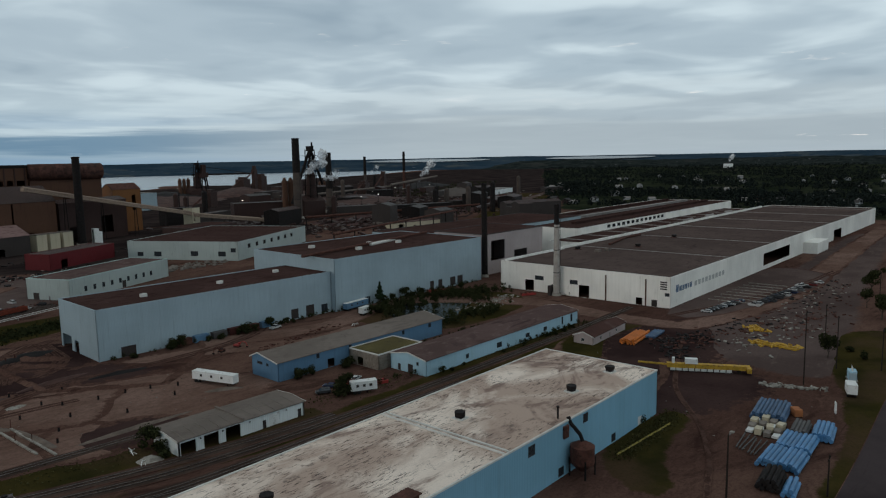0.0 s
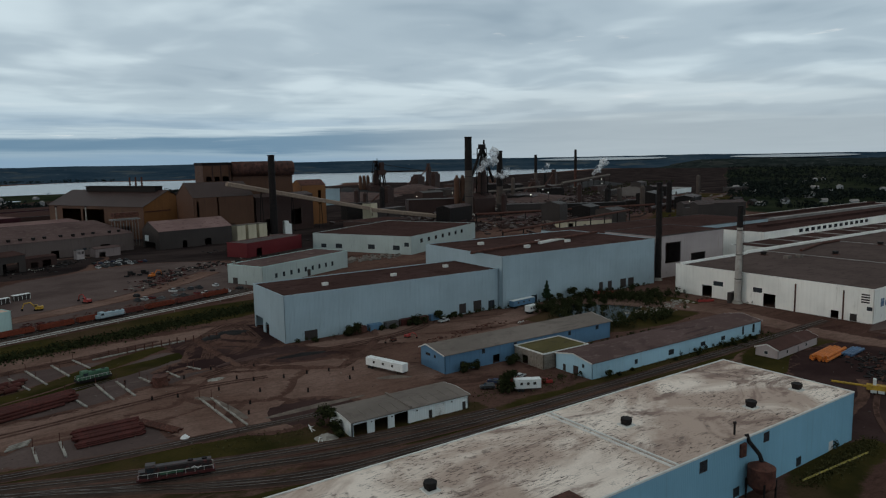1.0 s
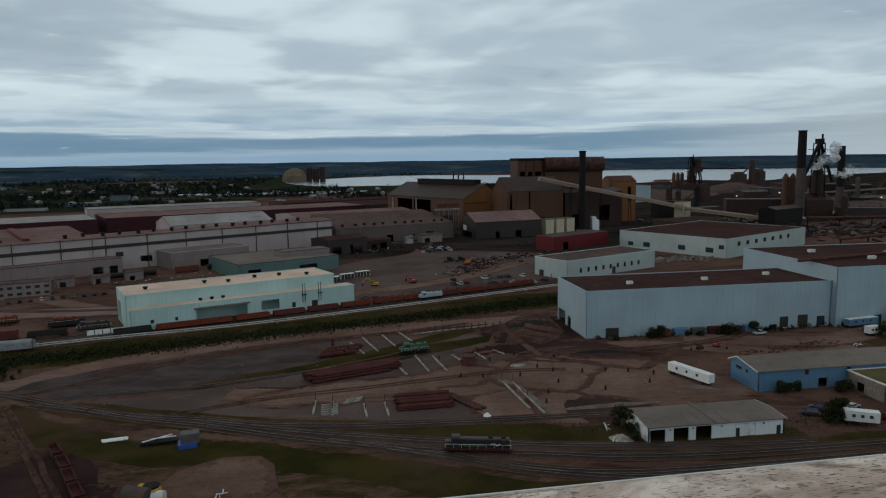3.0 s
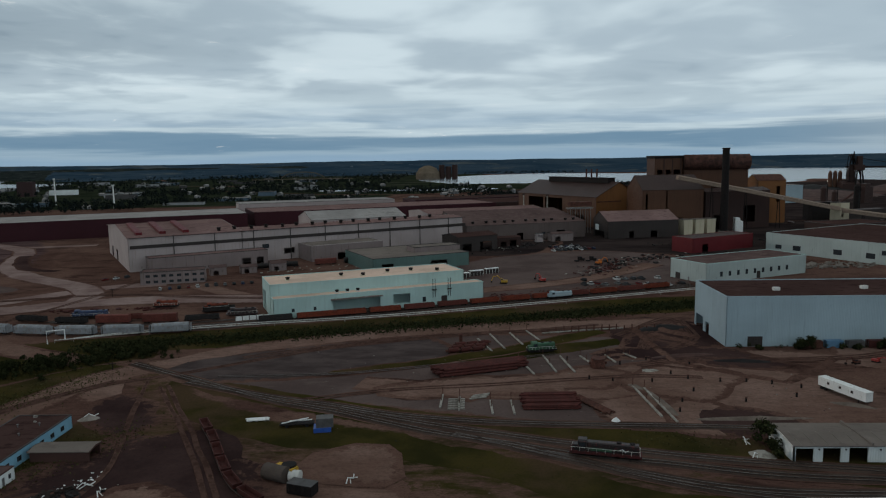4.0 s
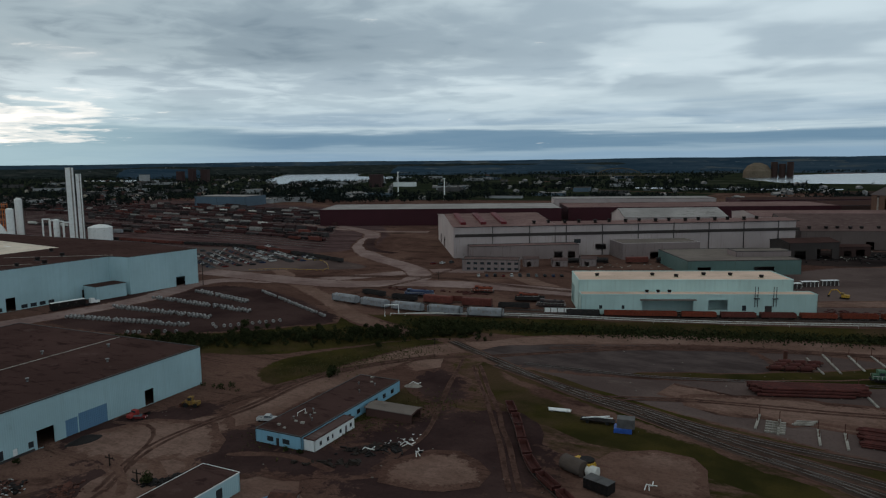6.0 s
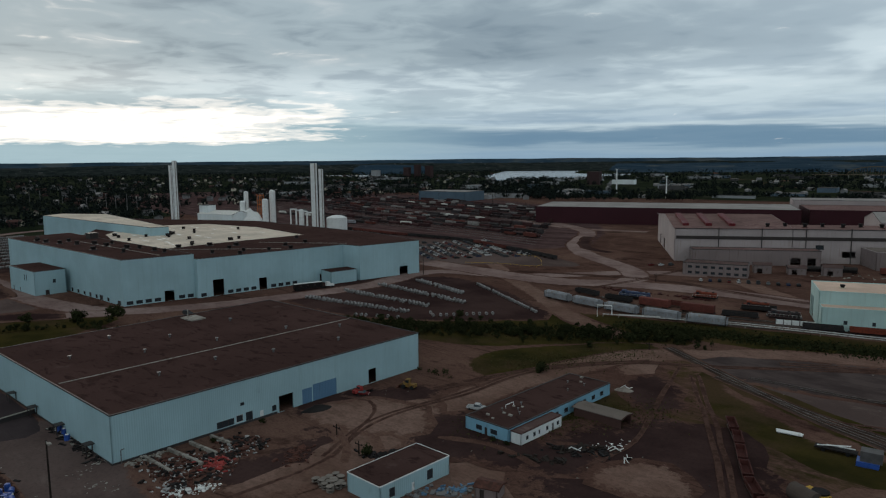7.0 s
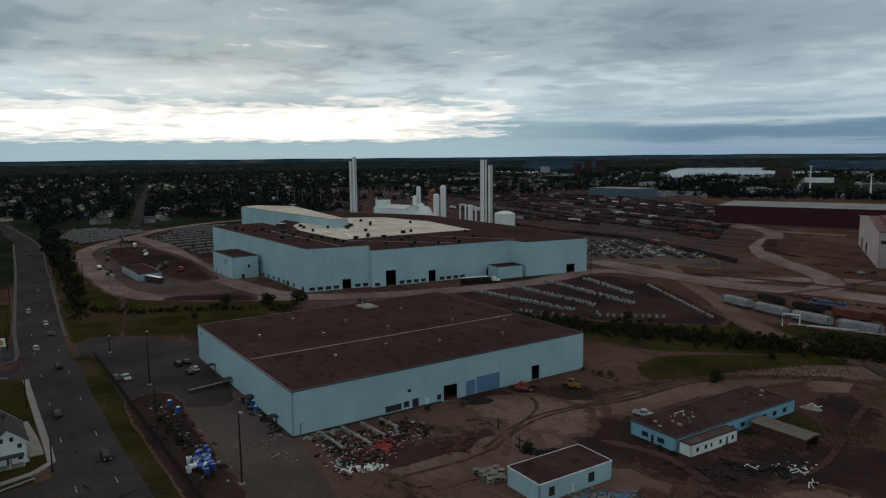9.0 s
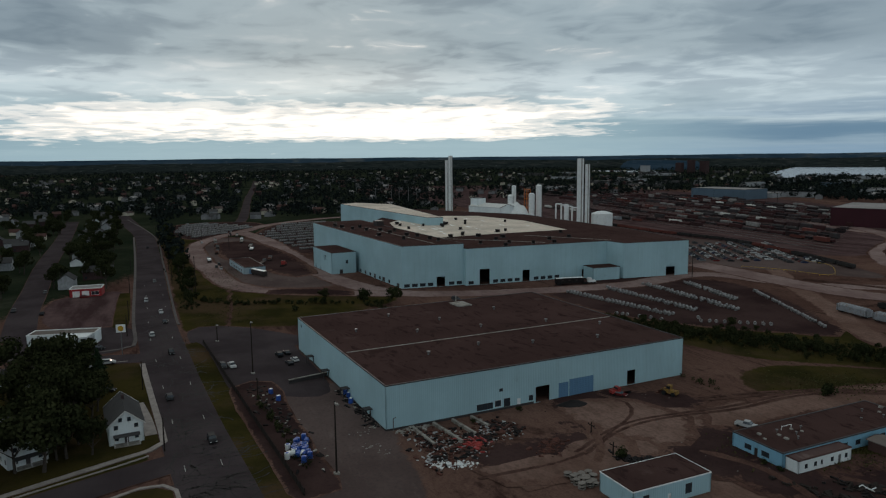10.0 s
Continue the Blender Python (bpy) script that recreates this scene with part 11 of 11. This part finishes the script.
litter("junk", "piled junk before the mint hall", [(196, 440, 250, 452, 6), (165, 420, 200, 440, 3)], 260, TIMBER, 12, 0.4, 2.0)
litter("junk", "dark parts beside the haul road", [(140, 223, 182, 234, 1.8), (60, 372, 120, 392, 3), (30, 360, 60, 372, 3)], 240, RUST, 13, 0.2, 0.8)
litter("junk", "equipment and parts in the works yard", [(70, 420, 100, 470, 7), (100, 480, 180, 500, 8), (150, 560, 240, 585, 8), (8, 530, 44, 574, 7), (30, 540, 56, 584, 6)], 330, BLACK_STEEL, 14, 0.3, 1.6)
litter("junk", "pale equipment in the works yard", [(70, 420, 100, 470, 8), (100, 480, 180, 500, 8), (14, 540, 56, 590, 7), (-140, 440, -60, 470, 6)], 110, CONCRETE, 15, 0.3, 0.9)
litter("junk", "rusty equipment in the works yard", [(70, 420, 100, 470, 8), (100, 480, 180, 500, 8), (84, 438, 92, 456, 2.5), (10, 356, 30, 354, 2), (300, 400, 330, 470, 10), (-200, 322, -145, 330, 2)], 330, RED_RUST, 16, 0.3, 1.3)
litter("junk", "grimy plant clutter among the furnaces", [(420, 560, 700, 640, 30), (560, 760, 900, 900, 50), (380, 640, 520, 760, 30), (700, 1000, 1000, 1150, 60)], 1700, SOOT_BROWN, 17, 0.8, 4.5)
litter("junk", "pale plant clutter among the furnaces", [(420, 560, 700, 640, 30), (560, 760, 900, 900, 50), (800, 640, 1100, 800, 40)], 160, TAN_ROOF, 18, 0.8, 4.0)
litter("debris", "litter along the warehouse wall", [(-200, 52, -166, 53.5, 0.9), (-162, 56, -163, 66, 0.6), (-210, 30, -150, 33, 1.8)], 170, CONCRETE, 19, 0.15, 0.6)
litter("debris", "dark litter along the fence line", [(-215, 29, -150, 33, 2.2), (-200, 51, -168, 53, 1.2)], 200, BLACK_STEEL, 20, 0.2, 0.9)
litter("debris", "pond edge stones and crates", [(236, 212, 262, 206, 2.5), (262, 210, 278, 214, 2.0)], 130, CONCRETE, 21, 0.2, 0.9)

litter("junk", "blue and grey machine parts beside the hut", [(-103, 95, -97, 102, 1.0), (-101, 99, -95, 104, 1.0)], 34, STRONG_BLUE, 22, 0.2, 0.8)
litter("junk", "grey machine parts beside the hut", [(-103, 94, -96, 103, 1.2)], 60, GREY_STEEL, 23, 0.2, 0.8)
litter("junk", "white plastic pieces in the unmown grass", [(-90, 141, -85, 148, 1.2)], 26, WHITE, 24, 0.08, 0.32)
litter("junk", "dark timber and posts in the grass", [(-103, 122, -90, 128, 1.0), (-96, 132, -88, 142, 1.2)], 70, DARK_TIMBER, 25, 0.2, 1.1)
litter("debris", "pale clutter along the warehouse edge", [(-164, 46, -168, 52, 1.0), (-158, 47, -152, 50, 1.4)], 40, CONCRETE, 26, 0.12, 0.38)
# partition kerbs of the scrap bays
for k, (a, b) in enumerate((((-163.2, 61), (-150, 62)), ((-163.4, 67), (-148, 69)), ((-163.4, 72.5), (-152, 74)), ((-163.4, 78), (-154, 79.5)))):
    a, b = Vector(a), Vector(b)
    t_ = thing("bay_wall", "pale concrete bay wall in the scrap store", "wall", a.x, a.y, 0.02, math.degrees(math.atan2(b.y - a.y, b.x - a.x)), group="scrap bay walls")
    for j in range(int((b - a).length / 1.6)):
        part("concrete_block", Shape().box(1.6 * j, 1.6 * j + 1.5, -0.35, 0.35, 0, 0.8), CONCRETE, t_)

# blue drums by the fence
rn = random.Random(6)
for k in range(34):
    x_, y_ = rn.gauss(-160.5, 3.0), 31.2 + rn.gauss(0, 1.4)
    t_ = thing("plastic_drum", "blue plastic drum beside the fence", "drum", x_, y_, 0.24, rn.uniform(0, 180), group="blue drums")
    m_ = Matrix.Rotation(radians(90 if k % 3 == 0 else 0), 4, "X")
    sh = Shape()
    z_ = 0.65 if k % 3 == 0 else 0
    if k % 3 == 0:
        sh.tube((-0.9, 0, z_), (0.9, 0, z_), 0.62, n=14)
        part("lid", Shape().tube((0.9, 0, z_), (0.96, 0, z_), 0.5, n=14), WHITE, t_)
    else:
        sh.tube((0, 0, 0), (0, 0, 1.5), 0.62, n=14)
        part("lid", Shape().tube((0, 0, 1.5), (0, 0, 1.6), 0.4, n=14), DRUM_BLUE, t_)
    part("shell", sh, DRUM_BLUE if k % 7 else WHITE, t_)
for x_, y_ in ((-196, 52.2), (-193, 52.4), (-199, 33), (-206, 32), (-188, 51.6)):
    t_ = thing("plastic_drum", "blue plastic drum by the warehouse", "drum", x_, y_, 0.14, 0, group="blue drums")
    part("shell", Shape().tube((0, 0, 0), (0, 0, 1.5), 0.7, n=14), DRUM_BLUE, t_)
    part("lid", Shape().tube((0, 0, 1.5), (0, 0, 1.6), 0.45, n=14), WHITE, t_)
# cable reels
rn = random.Random(19)
for k in range(20):
    up = k >= 14
    t_ = thing("cable_reel", "weathered wooden cable reel in a heap", "cable reel", -122.6 + 1.75 * (k % 4) + rn.uniform(-0.35, 0.35), 82.2 + 1.75 * ((k % 14) // 4) + rn.uniform(-0.35, 0.35), 0.68 if up else 0.05, 30 * k, group="cable reels")
    t_.rotation_euler = (rn.uniform(-0.12, 0.12), rn.uniform(-0.12, 0.12), k)
    t_.scale = [rn.uniform(0.8, 1.05)] * 3
    part("flange", Shape().tube((0, 0, 0), (0, 0, 0.12), 0.95, n=16), TIMBER, t_)
    part("core", Shape().tube((0, 0, 0.12), (0, 0, 0.6), 0.45, n=12), DARK_TIMBER, t_)
    part("flange", Shape().tube((0, 0, 0.6), (0, 0, 0.72), 0.95, n=16), TIMBER, t_)
# pallets and boxes near the pipes
for k in range(16):
    x_, y_ = 175.5 + 2.9 * (k % 4) + rn.uniform(-0.5, 0.5), 52.6 + 0.4 * (k % 4) + 2.1 * (k // 4)
    t_ = thing("crate", "timber-banded white sheet crate", "crate", x_, y_, 0.06, 8 + rn.uniform(-9, 9), group="crates by the pipes")
    part("box", Shape().box(-1.3, 1.3, -0.8, 0.8, 0.15, 0.7 + 0.5 * (k % 3)), (WHITE, TIMBER, CREAM)[k % 3], t_)
    part("pallet", Shape().box(-1.35, 1.35, -0.85, 0.85, 0, 0.15), DARK_TIMBER, t_)
t_ = thing("crate", "orange timber crate near the pipes", "crate", 194.5, 53.5, 0.06, 40)
part("box", Shape().box(-1.5, 1.5, -1, 1, 0.15, 2.0), paint("orange_box", (0.36, 0.14, 0.06), 0.8), t_)
part("pallet", Shape().box(-1.55, 1.55, -1.05, 1.05, 0, 0.15), DARK_TIMBER, t_)
t_ = thing("white_sign", "white upright panel by the verge", "panel", 202, 46, 0.05, 30)
part("board", Shape().box(-0.8, 0.8, -0.06, 0.06, 0.3, 3.4), WHITE, t_)
part("leg", Shape().box(-0.7, -0.6, -0.05, 0.05, 0, 0.3).box(0.6, 0.7, -0.05, 0.05, 0, 0.3), GREY_STEEL, t_)
semi_trailer("site_cabin", "small white cabin by the trees", 220.5, 46.5, 20, 5, WHITE)

# yellow crane beam
cb = thing("crane_girder", "long yellow crane girder lying on stands", "crane girder", 216.5, 87, 0.05, -61)
part("girder", Shape().box(-12, 12, -0.9, 0.9, 1.2, 2.6), YELLOW, cb)
part("walkway", Shape().box(-12, 12, 0.9, 1.9, 1.3, 1.45), YELLOW, cb)
part("jib", Shape().run([(-12, 0, 2.0), (-21, 0.5, 2.2)], 0.35, 6), YELLOW, cb)
part("end_carriage", Shape().box(12, 13.4, -2.2, 2.2, 0.8, 2.2), YELLOW, cb)
for k in range(10):
    part("panel", Shape().box(-11 + 1.9 * k, -9.4 + 1.9 * k, -1.2, -0.92, 0.4, 1.2), TRIM_WHITE, cb)
for sx in (-10, 0, 10):
    part("stand", Shape().box(sx - 0.4, sx + 0.4, -1.0, 1.0, 0, 1.2), DARK_TIMBER, cb)
part("crab", Shape().box(-6.4, -2.6, -0.8, 1.2, 2.6, 4.2), WHITE, cb)
part("crab", Shape().box(-10.4, -9.6, -0.5, 0.6, 2.6, 4.4), WHITE, cb)
for k, (x_, y_, r_) in enumerate(((262, 84, 70), (261, 76, 74), (283, 94, 40))):
    t_ = thing("lifting_frame", "yellow lifting frame on the scrap ground", "frame", x_, y_, 0.05, r_, group="lifting frames")
    for sy in (-1.2, 1.2):
        part("rail", Shape().box(-4, 4, sy - 0.2, sy + 0.2, 0.2, 0.9), YELLOW, t_)
    for sx in (-3.8, 0, 3.8):
        part("cross_tie", Shape().box(sx - 0.2, sx + 0.2, -1.0, 1.0, 0.25, 0.85), YELLOW, t_)
bt = thing("transformer", "pale blue transformer cabinet group", "transformer", 237, 50, 0.05, 20)
bt.scale = (0.7, 0.7, 0.7)
part("tank", Shape().box(-2.5, 2.5, -1.6, 1.6, 0.3, 4.2), SKY_BLUE, bt)
part("radiator", Shape().box(-3.4, -2.5, -1.4, 1.4, 0.5, 3.6).box(2.5, 3.4, -1.4, 1.4, 0.5, 3.6), GREY_BLUE, bt)
part("base", Shape().box(-3.6, 3.6, -2, 2, 0, 0.3), CONCRETE, bt)
for k in range(3):
    part("bushing", Shape().tube((-1.5 + 1.5 * k, 0, 4.2), (-1.5 + 1.5 * k, 0, 6.0), 0.2, 0.1, 8), TRIM_WHITE, bt)

# rusty dust hopper beside the near blue wall
dh = thing("dust_hopper", "dark rusty dust hopper by the blue wall", "hopper", 127.5, 78.0, 0, 0)
part("bin", Shape().tube((0, 0, 3.0), (0, 0, 6.8), 2.7, 2.7, 18).tube((0, 0, 1.2), (0, 0, 3.0), 0.9, 2.7, 18).tube((0, 0, 6.8), (0, 0, 7.8), 2.7, 0.8, 18), RUST, dh)
for sx, sy in ((-2, -2), (2, -2), (2, 2), (-2, 2)):
    part("leg", Shape().box(sx - 0.15, sx + 0.15, sy - 0.15, sy + 0.15, 0, 4.2), BLACK_STEEL, dh)
part("duct", Shape().run([(0, 0, 7.8), (0, 0.6, 9.2), (-0.6, 2.6, 11.4), (-0.6, 3.3, 12.8)], 0.45), BLACK_STEEL, dh)
part("hood", Shape().box(-3.4, -1.6, 2.4, 3.3, 8.6, 11.4), RUST, dh)

# white and yellow tank shell with dumpster
ts = thing("tank_shell", "cut white and yellow tank shell on bare earth", "tank shell", -43.5, 145.5, 0.05, -25)
part("shell", Shape().tube((-3.2, 0, 1.8), (2.6, 0, 1.8), 1.8, 1.8, 20), DIRTY_CONCRETE, ts)
part("head", Shape().tube((-3.2, 0, 1.8), (-4.0, 0, 1.8), 1.8, 0.7, 20), YELLOW, ts)
part("frame", Shape().box(-1.8, 3.4, 0.8, 3.2, 1.4, 2.8), YELLOW, ts)
part("plate", Shape().tube((1.4, 2.4, 2.8), (1.4, 2.4, 3.2), 1.7, 1.7, 18), BLACK_STEEL, ts)
part("drum", Shape().tube((2.6, 1.2, 1.3), (5.0, 1.8, 1.3), 1.3, 1.3, 16), TRIM_WHITE, ts)
ds = thing("dumpster", "dark steel waste skip with pale top", "skip", -36.5, 139.8, 0.05, -18)
part("body", Shape().box(-3.0, 3.0, -1.5, 1.5, 0.2, 2.4), BLACK_STEEL, ds)
part("lid", Shape().box(-3.05, -0.05, -1.55, 1.55, 2.4, 2.5).box(0.05, 3.05, -1.55, 1.55, 2.4, 2.5), PIPE_GREY, ds)
for k in range(5):
    part("rib", Shape().box(-2.6 + 1.3 * k, -2.4 + 1.3 * k, -1.62, -1.5, 0.3, 2.3), BLACK_STEEL, ds)
js = thing("tool_shed", "grey tarp-covered shed with blue base", "shed", -39, 175, 0.05, 10)
part("cover", Shape().box(-2.2, 2.2, -1.6, 1.6, 1.2, 3.6), PIPE_GREY, js)
part("tarp", Shape().box(-2.9, 1.6, -2.0, 1.6, 0, 1.2), DRUM_BLUE, js)
fb = thing("flat_trailer", "dark flat trailer with white spars", "trailer", -47, 177.5, 0.05, 8)
part("deck", Shape().box(-4.5, 4.5, -1.2, 1.2, 0.7, 1.0), BLACK_STEEL, fb)
part("spar", Shape().run([(-4, -0.6, 1.2), (3, 0.8, 1.9)], 0.16, 6), WHITE, fb)
part("spar", Shape().run([(-2, 0.8, 1.2), (4, -0.4, 1.8)], 0.16, 6), WHITE, fb)
for sx in (-2.6, 2.6):
    part("wheel", Shape().tube((sx, -1.2, 0.45), (sx, -0.8, 0.45), 0.45, n=12).tube((sx, 0.8, 0.45), (sx, 1.2, 0.45), 0.45, n=12), RUBBER, fb)
for k, (x_, y_, r_) in enumerate(((-85, 142, 20), (-27, 145.5, 60), (-107, 184, 10), (-92, 135, 40), (-80, 139, 100), (187, 226, 0), (66.5, 158.8, 30), (67, 167, 70))):
    t_ = thing("scrap_frame", "pale bent tube frame thrown on the ground", "frame", x_, y_, 0.05, r_, group="bent frames")
    part("tube", Shape().run([(-1.8, 0, 0.1), (-0.6, 0.5, 0.9), (0.8, 0.1, 0.3), (1.9, 0.8, 0.7)], 0.12, 6), WHITE, t_)
    part("tube", Shape().run([(-1.2, -0.8, 0.1), (0.3, 0.6, 0.5), (1.5, -0.6, 0.4)], 0.12, 6), TRIM_WHITE, t_)
heap("rubble_mound", "pale rubble heap at the garage end", 67.8, 159.5, 2.2, 1.3, CONCRETE, 301, 1.5, -30)
heap("rubble_mound", "white bags dumped in the yard", 38, 181, 1.1, 1.2, WHITE, 302, 1.2, 0)
heap("timber_heap", "loose pale timber heap by the bunkhouse", -106.5, 182.5, 2.0, 1.2, TIMBER, 303, 1.6, 10)
for x_, y_, l_, m_ in ((133.5, 166.5, 6, RED_PAINT), (137.5, 163.5, 9, RED_RUST), (140, 160.5, 8, RED_PAINT), (262, 250, 9, RED_PAINT), (284, 206, 8, RED_PAINT)):
    t_ = thing("machine_frame", "dull red steel machine frame", "frame", x_, y_, 0.05, -24, group="red frames")
    for sy in (-1, 1):
        part("rail", Shape().box(-l_ / 2, l_ / 2, sy - 0.25, sy + 0.25, 0.3, 1.2), m_, t_)
    for k in range(4):
        part("cross_beam", Shape().box(-l_ / 2 + k * l_ / 3.4, -l_ / 2 + k * l_ / 3.4 + 0.4, -0.75, 0.75, 0.4, 1.8), RUST, t_)
for k in range(6):
    t_ = thing("container", "rusty storage container by the hall", "container", 124 + 7.5 * k, 253.3 + (k % 2) * 0.5, 0.05, 2, group="containers by the hall")
    part("box", Shape().box(-3, 3, -1.2, 1.2, 0.1, 2.7), (RUST, STRONG_BLUE, PIPE_GREY, RED_RUST)[k % 4], t_)
    part("door_bar", Shape().box(-3.08, -3.0, -0.6, -0.5, 0.2, 2.6).box(-3.08, -3.0, 0.5, 0.6, 0.2, 2.6), GREY_STEEL, t_)
for x_, y_ in ((-5.7, 411), (2.6, 420.5), (12.2, 428.5)):
    t_ = thing("container", "grey container with white ribs beside the loco shed", "container", x_, y_, 0.05, 28, group="ribbed containers")
    part("box", Shape().box(-4.4, 4.4, -1.2, 1.2, 0.15, 2.9), MILL_DARK, t_)
    part("roof", Shape().box(-4.5, 4.5, -1.28, 1.28, 2.9, 3.15), WHITE, t_, "white roof")
    for j in range(5):
        part("rib", Shape().box(-4.4 + 2.16 * j, -4.24 + 2.16 * j, -1.27, -1.2, 0.1, 2.9), WHITE, t_)
t_ = thing("white_fence", "white panel fence before the loco shed", "fence", -97, 301.5, 0.1, 20)
for j in range(5):
    part("panel", Shape().box(-8 + 3.0 * j, -5.4 + 3.0 * j, -0.1, 0.1, 0.6, 2.6), WHITE, t_)
    part("post", Shape().box(-8.3 + 3.0 * j, -8.05 + 3.0 * j, -0.15, 0.15, 0, 2.9), GREY_STEEL, t_)


# poles and lamps
def lamp_pole(x, y, h, label="tall dark lamp pole with double head", arm=1.6):
    t_ = thing("lamp_pole", label, "lamp pole", x, y, 0.05)
    part("pole", Shape().tube((0, 0, 0), (0, 0, h), 0.24, 0.15, 8), DARK_TIMBER, t_)
    part("arm", Shape().box(-0.1, arm, -0.08, 0.08, h - 0.3, h - 0.15), GREY_STEEL, t_)
    part("lamp_head", Shape().box(arm - 0.3, arm + 0.8, -0.35, 0.35, h - 0.25, h), CONCRETE, t_)
    part("plinth", Shape().box(-0.6, 0.6, -0.6, 0.6, 0, 0.5), CONCRETE, t_)
    return t_


def power_pole(x, y, h, rot=0):
    t_ = thing("power_pole", "weathered timber power pole with crossarm", "power pole", x, y, 0, rot, group="power poles")
    part("pole", Shape().tube((0, 0, 0), (0, 0, h), 0.2, 0.13, 8), DARK_TIMBER, t_)
    arm = Shape().box(-1.3, 1.3, -0.08, 0.08, h - 1.0, h - 0.8)
    for sx in (-1.1, 0, 1.1):
        arm.tube((sx, 0, h - 0.81), (sx, 0, h - 0.5), 0.09, n=6)
    part("crossarm", arm, DARK_TIMBER, t_)


lamp_pole(-145.4, 36.2, 17, "tall dark lamp pole with pale head")
lamp_pole(-228.5, 30, 17.8, "tall dark lamp pole beside the car park")
lamp_pole(-276, 23.5, 7)
lamp_pole(134.3, 49.1, 14.8, "dark pole beside the pipe yard")
for x_, y_, h_ in ((222, 59.5, 23), (246, 56.5, 17.5), (151, 35, 9), (252, 45, 14), (270, 66, 16), (356, 66, 16), (-174.7, 1.4, 8.6), (-226.6, -3.2, 9), (-300, -8.6, 9), (-374.7, 22.6, 21), (-420, 13, 11), (-470, 13, 11), (-540, 13, 11), (-610, 12, 11), (-690, 10, 11), (-307.5, 288, 15.6), (-128, 98, 3.4), (-141, 101, 3.2), (-205, 28, 6), (-97, 335, 10), (-330, -8.4, 9), (-400, -8.8, 9), (-480, -9, 9), (-560, 60, 12), (-640, 46, 12), (-192, 360, 5), (-124, 229, 3)):
    power_pole(x_, y_, h_, 4)
rn = random.Random(2)
for k in range(44):
    x_ = rn.uniform(-1350, -560)
    power_pole(x_, 0.22 * x_ + rn.uniform(560, 960), rn.uniform(12, 24), 10)
# board fence between the yard and the verge
fn = thing("board_fence", "dark timber board fence along the verge", "fence")
for k in range(46):
    a = Vector((-138, 27.4)).lerp(Vector((-276, 18.2)), k / 46)
    b = Vector((-138, 27.4)).lerp(Vector((-276, 18.2)), (k + 0.96) / 46)
    m_ = pose(a.x, a.y, 0.1, 0, 0, math.degrees(math.atan2(b.y - a.y, b.x - a.x)))
    part("panel", Shape().box(0, (b - a).length, -0.04, 0.04, 0.1, 1.7, m_), DARK_TIMBER, fn)
    part("post", Shape().box(-0.08, 0.08, -0.1, 0.1, 0, 1.9, m_), DARK_TIMBER, fn)
t_ = thing("low_wall", "dark low wall beside the warehouse cars", "wall", -214.5, 45.6, 0.15, 103)
part("wall", Shape().box(-7, 7, -0.25, 0.25, 0, 1.2), TRIM_DARK, t_)
part("coping", Shape().box(-7.1, 7.1, -0.35, 0.35, 1.2, 1.35), CONCRETE, t_)
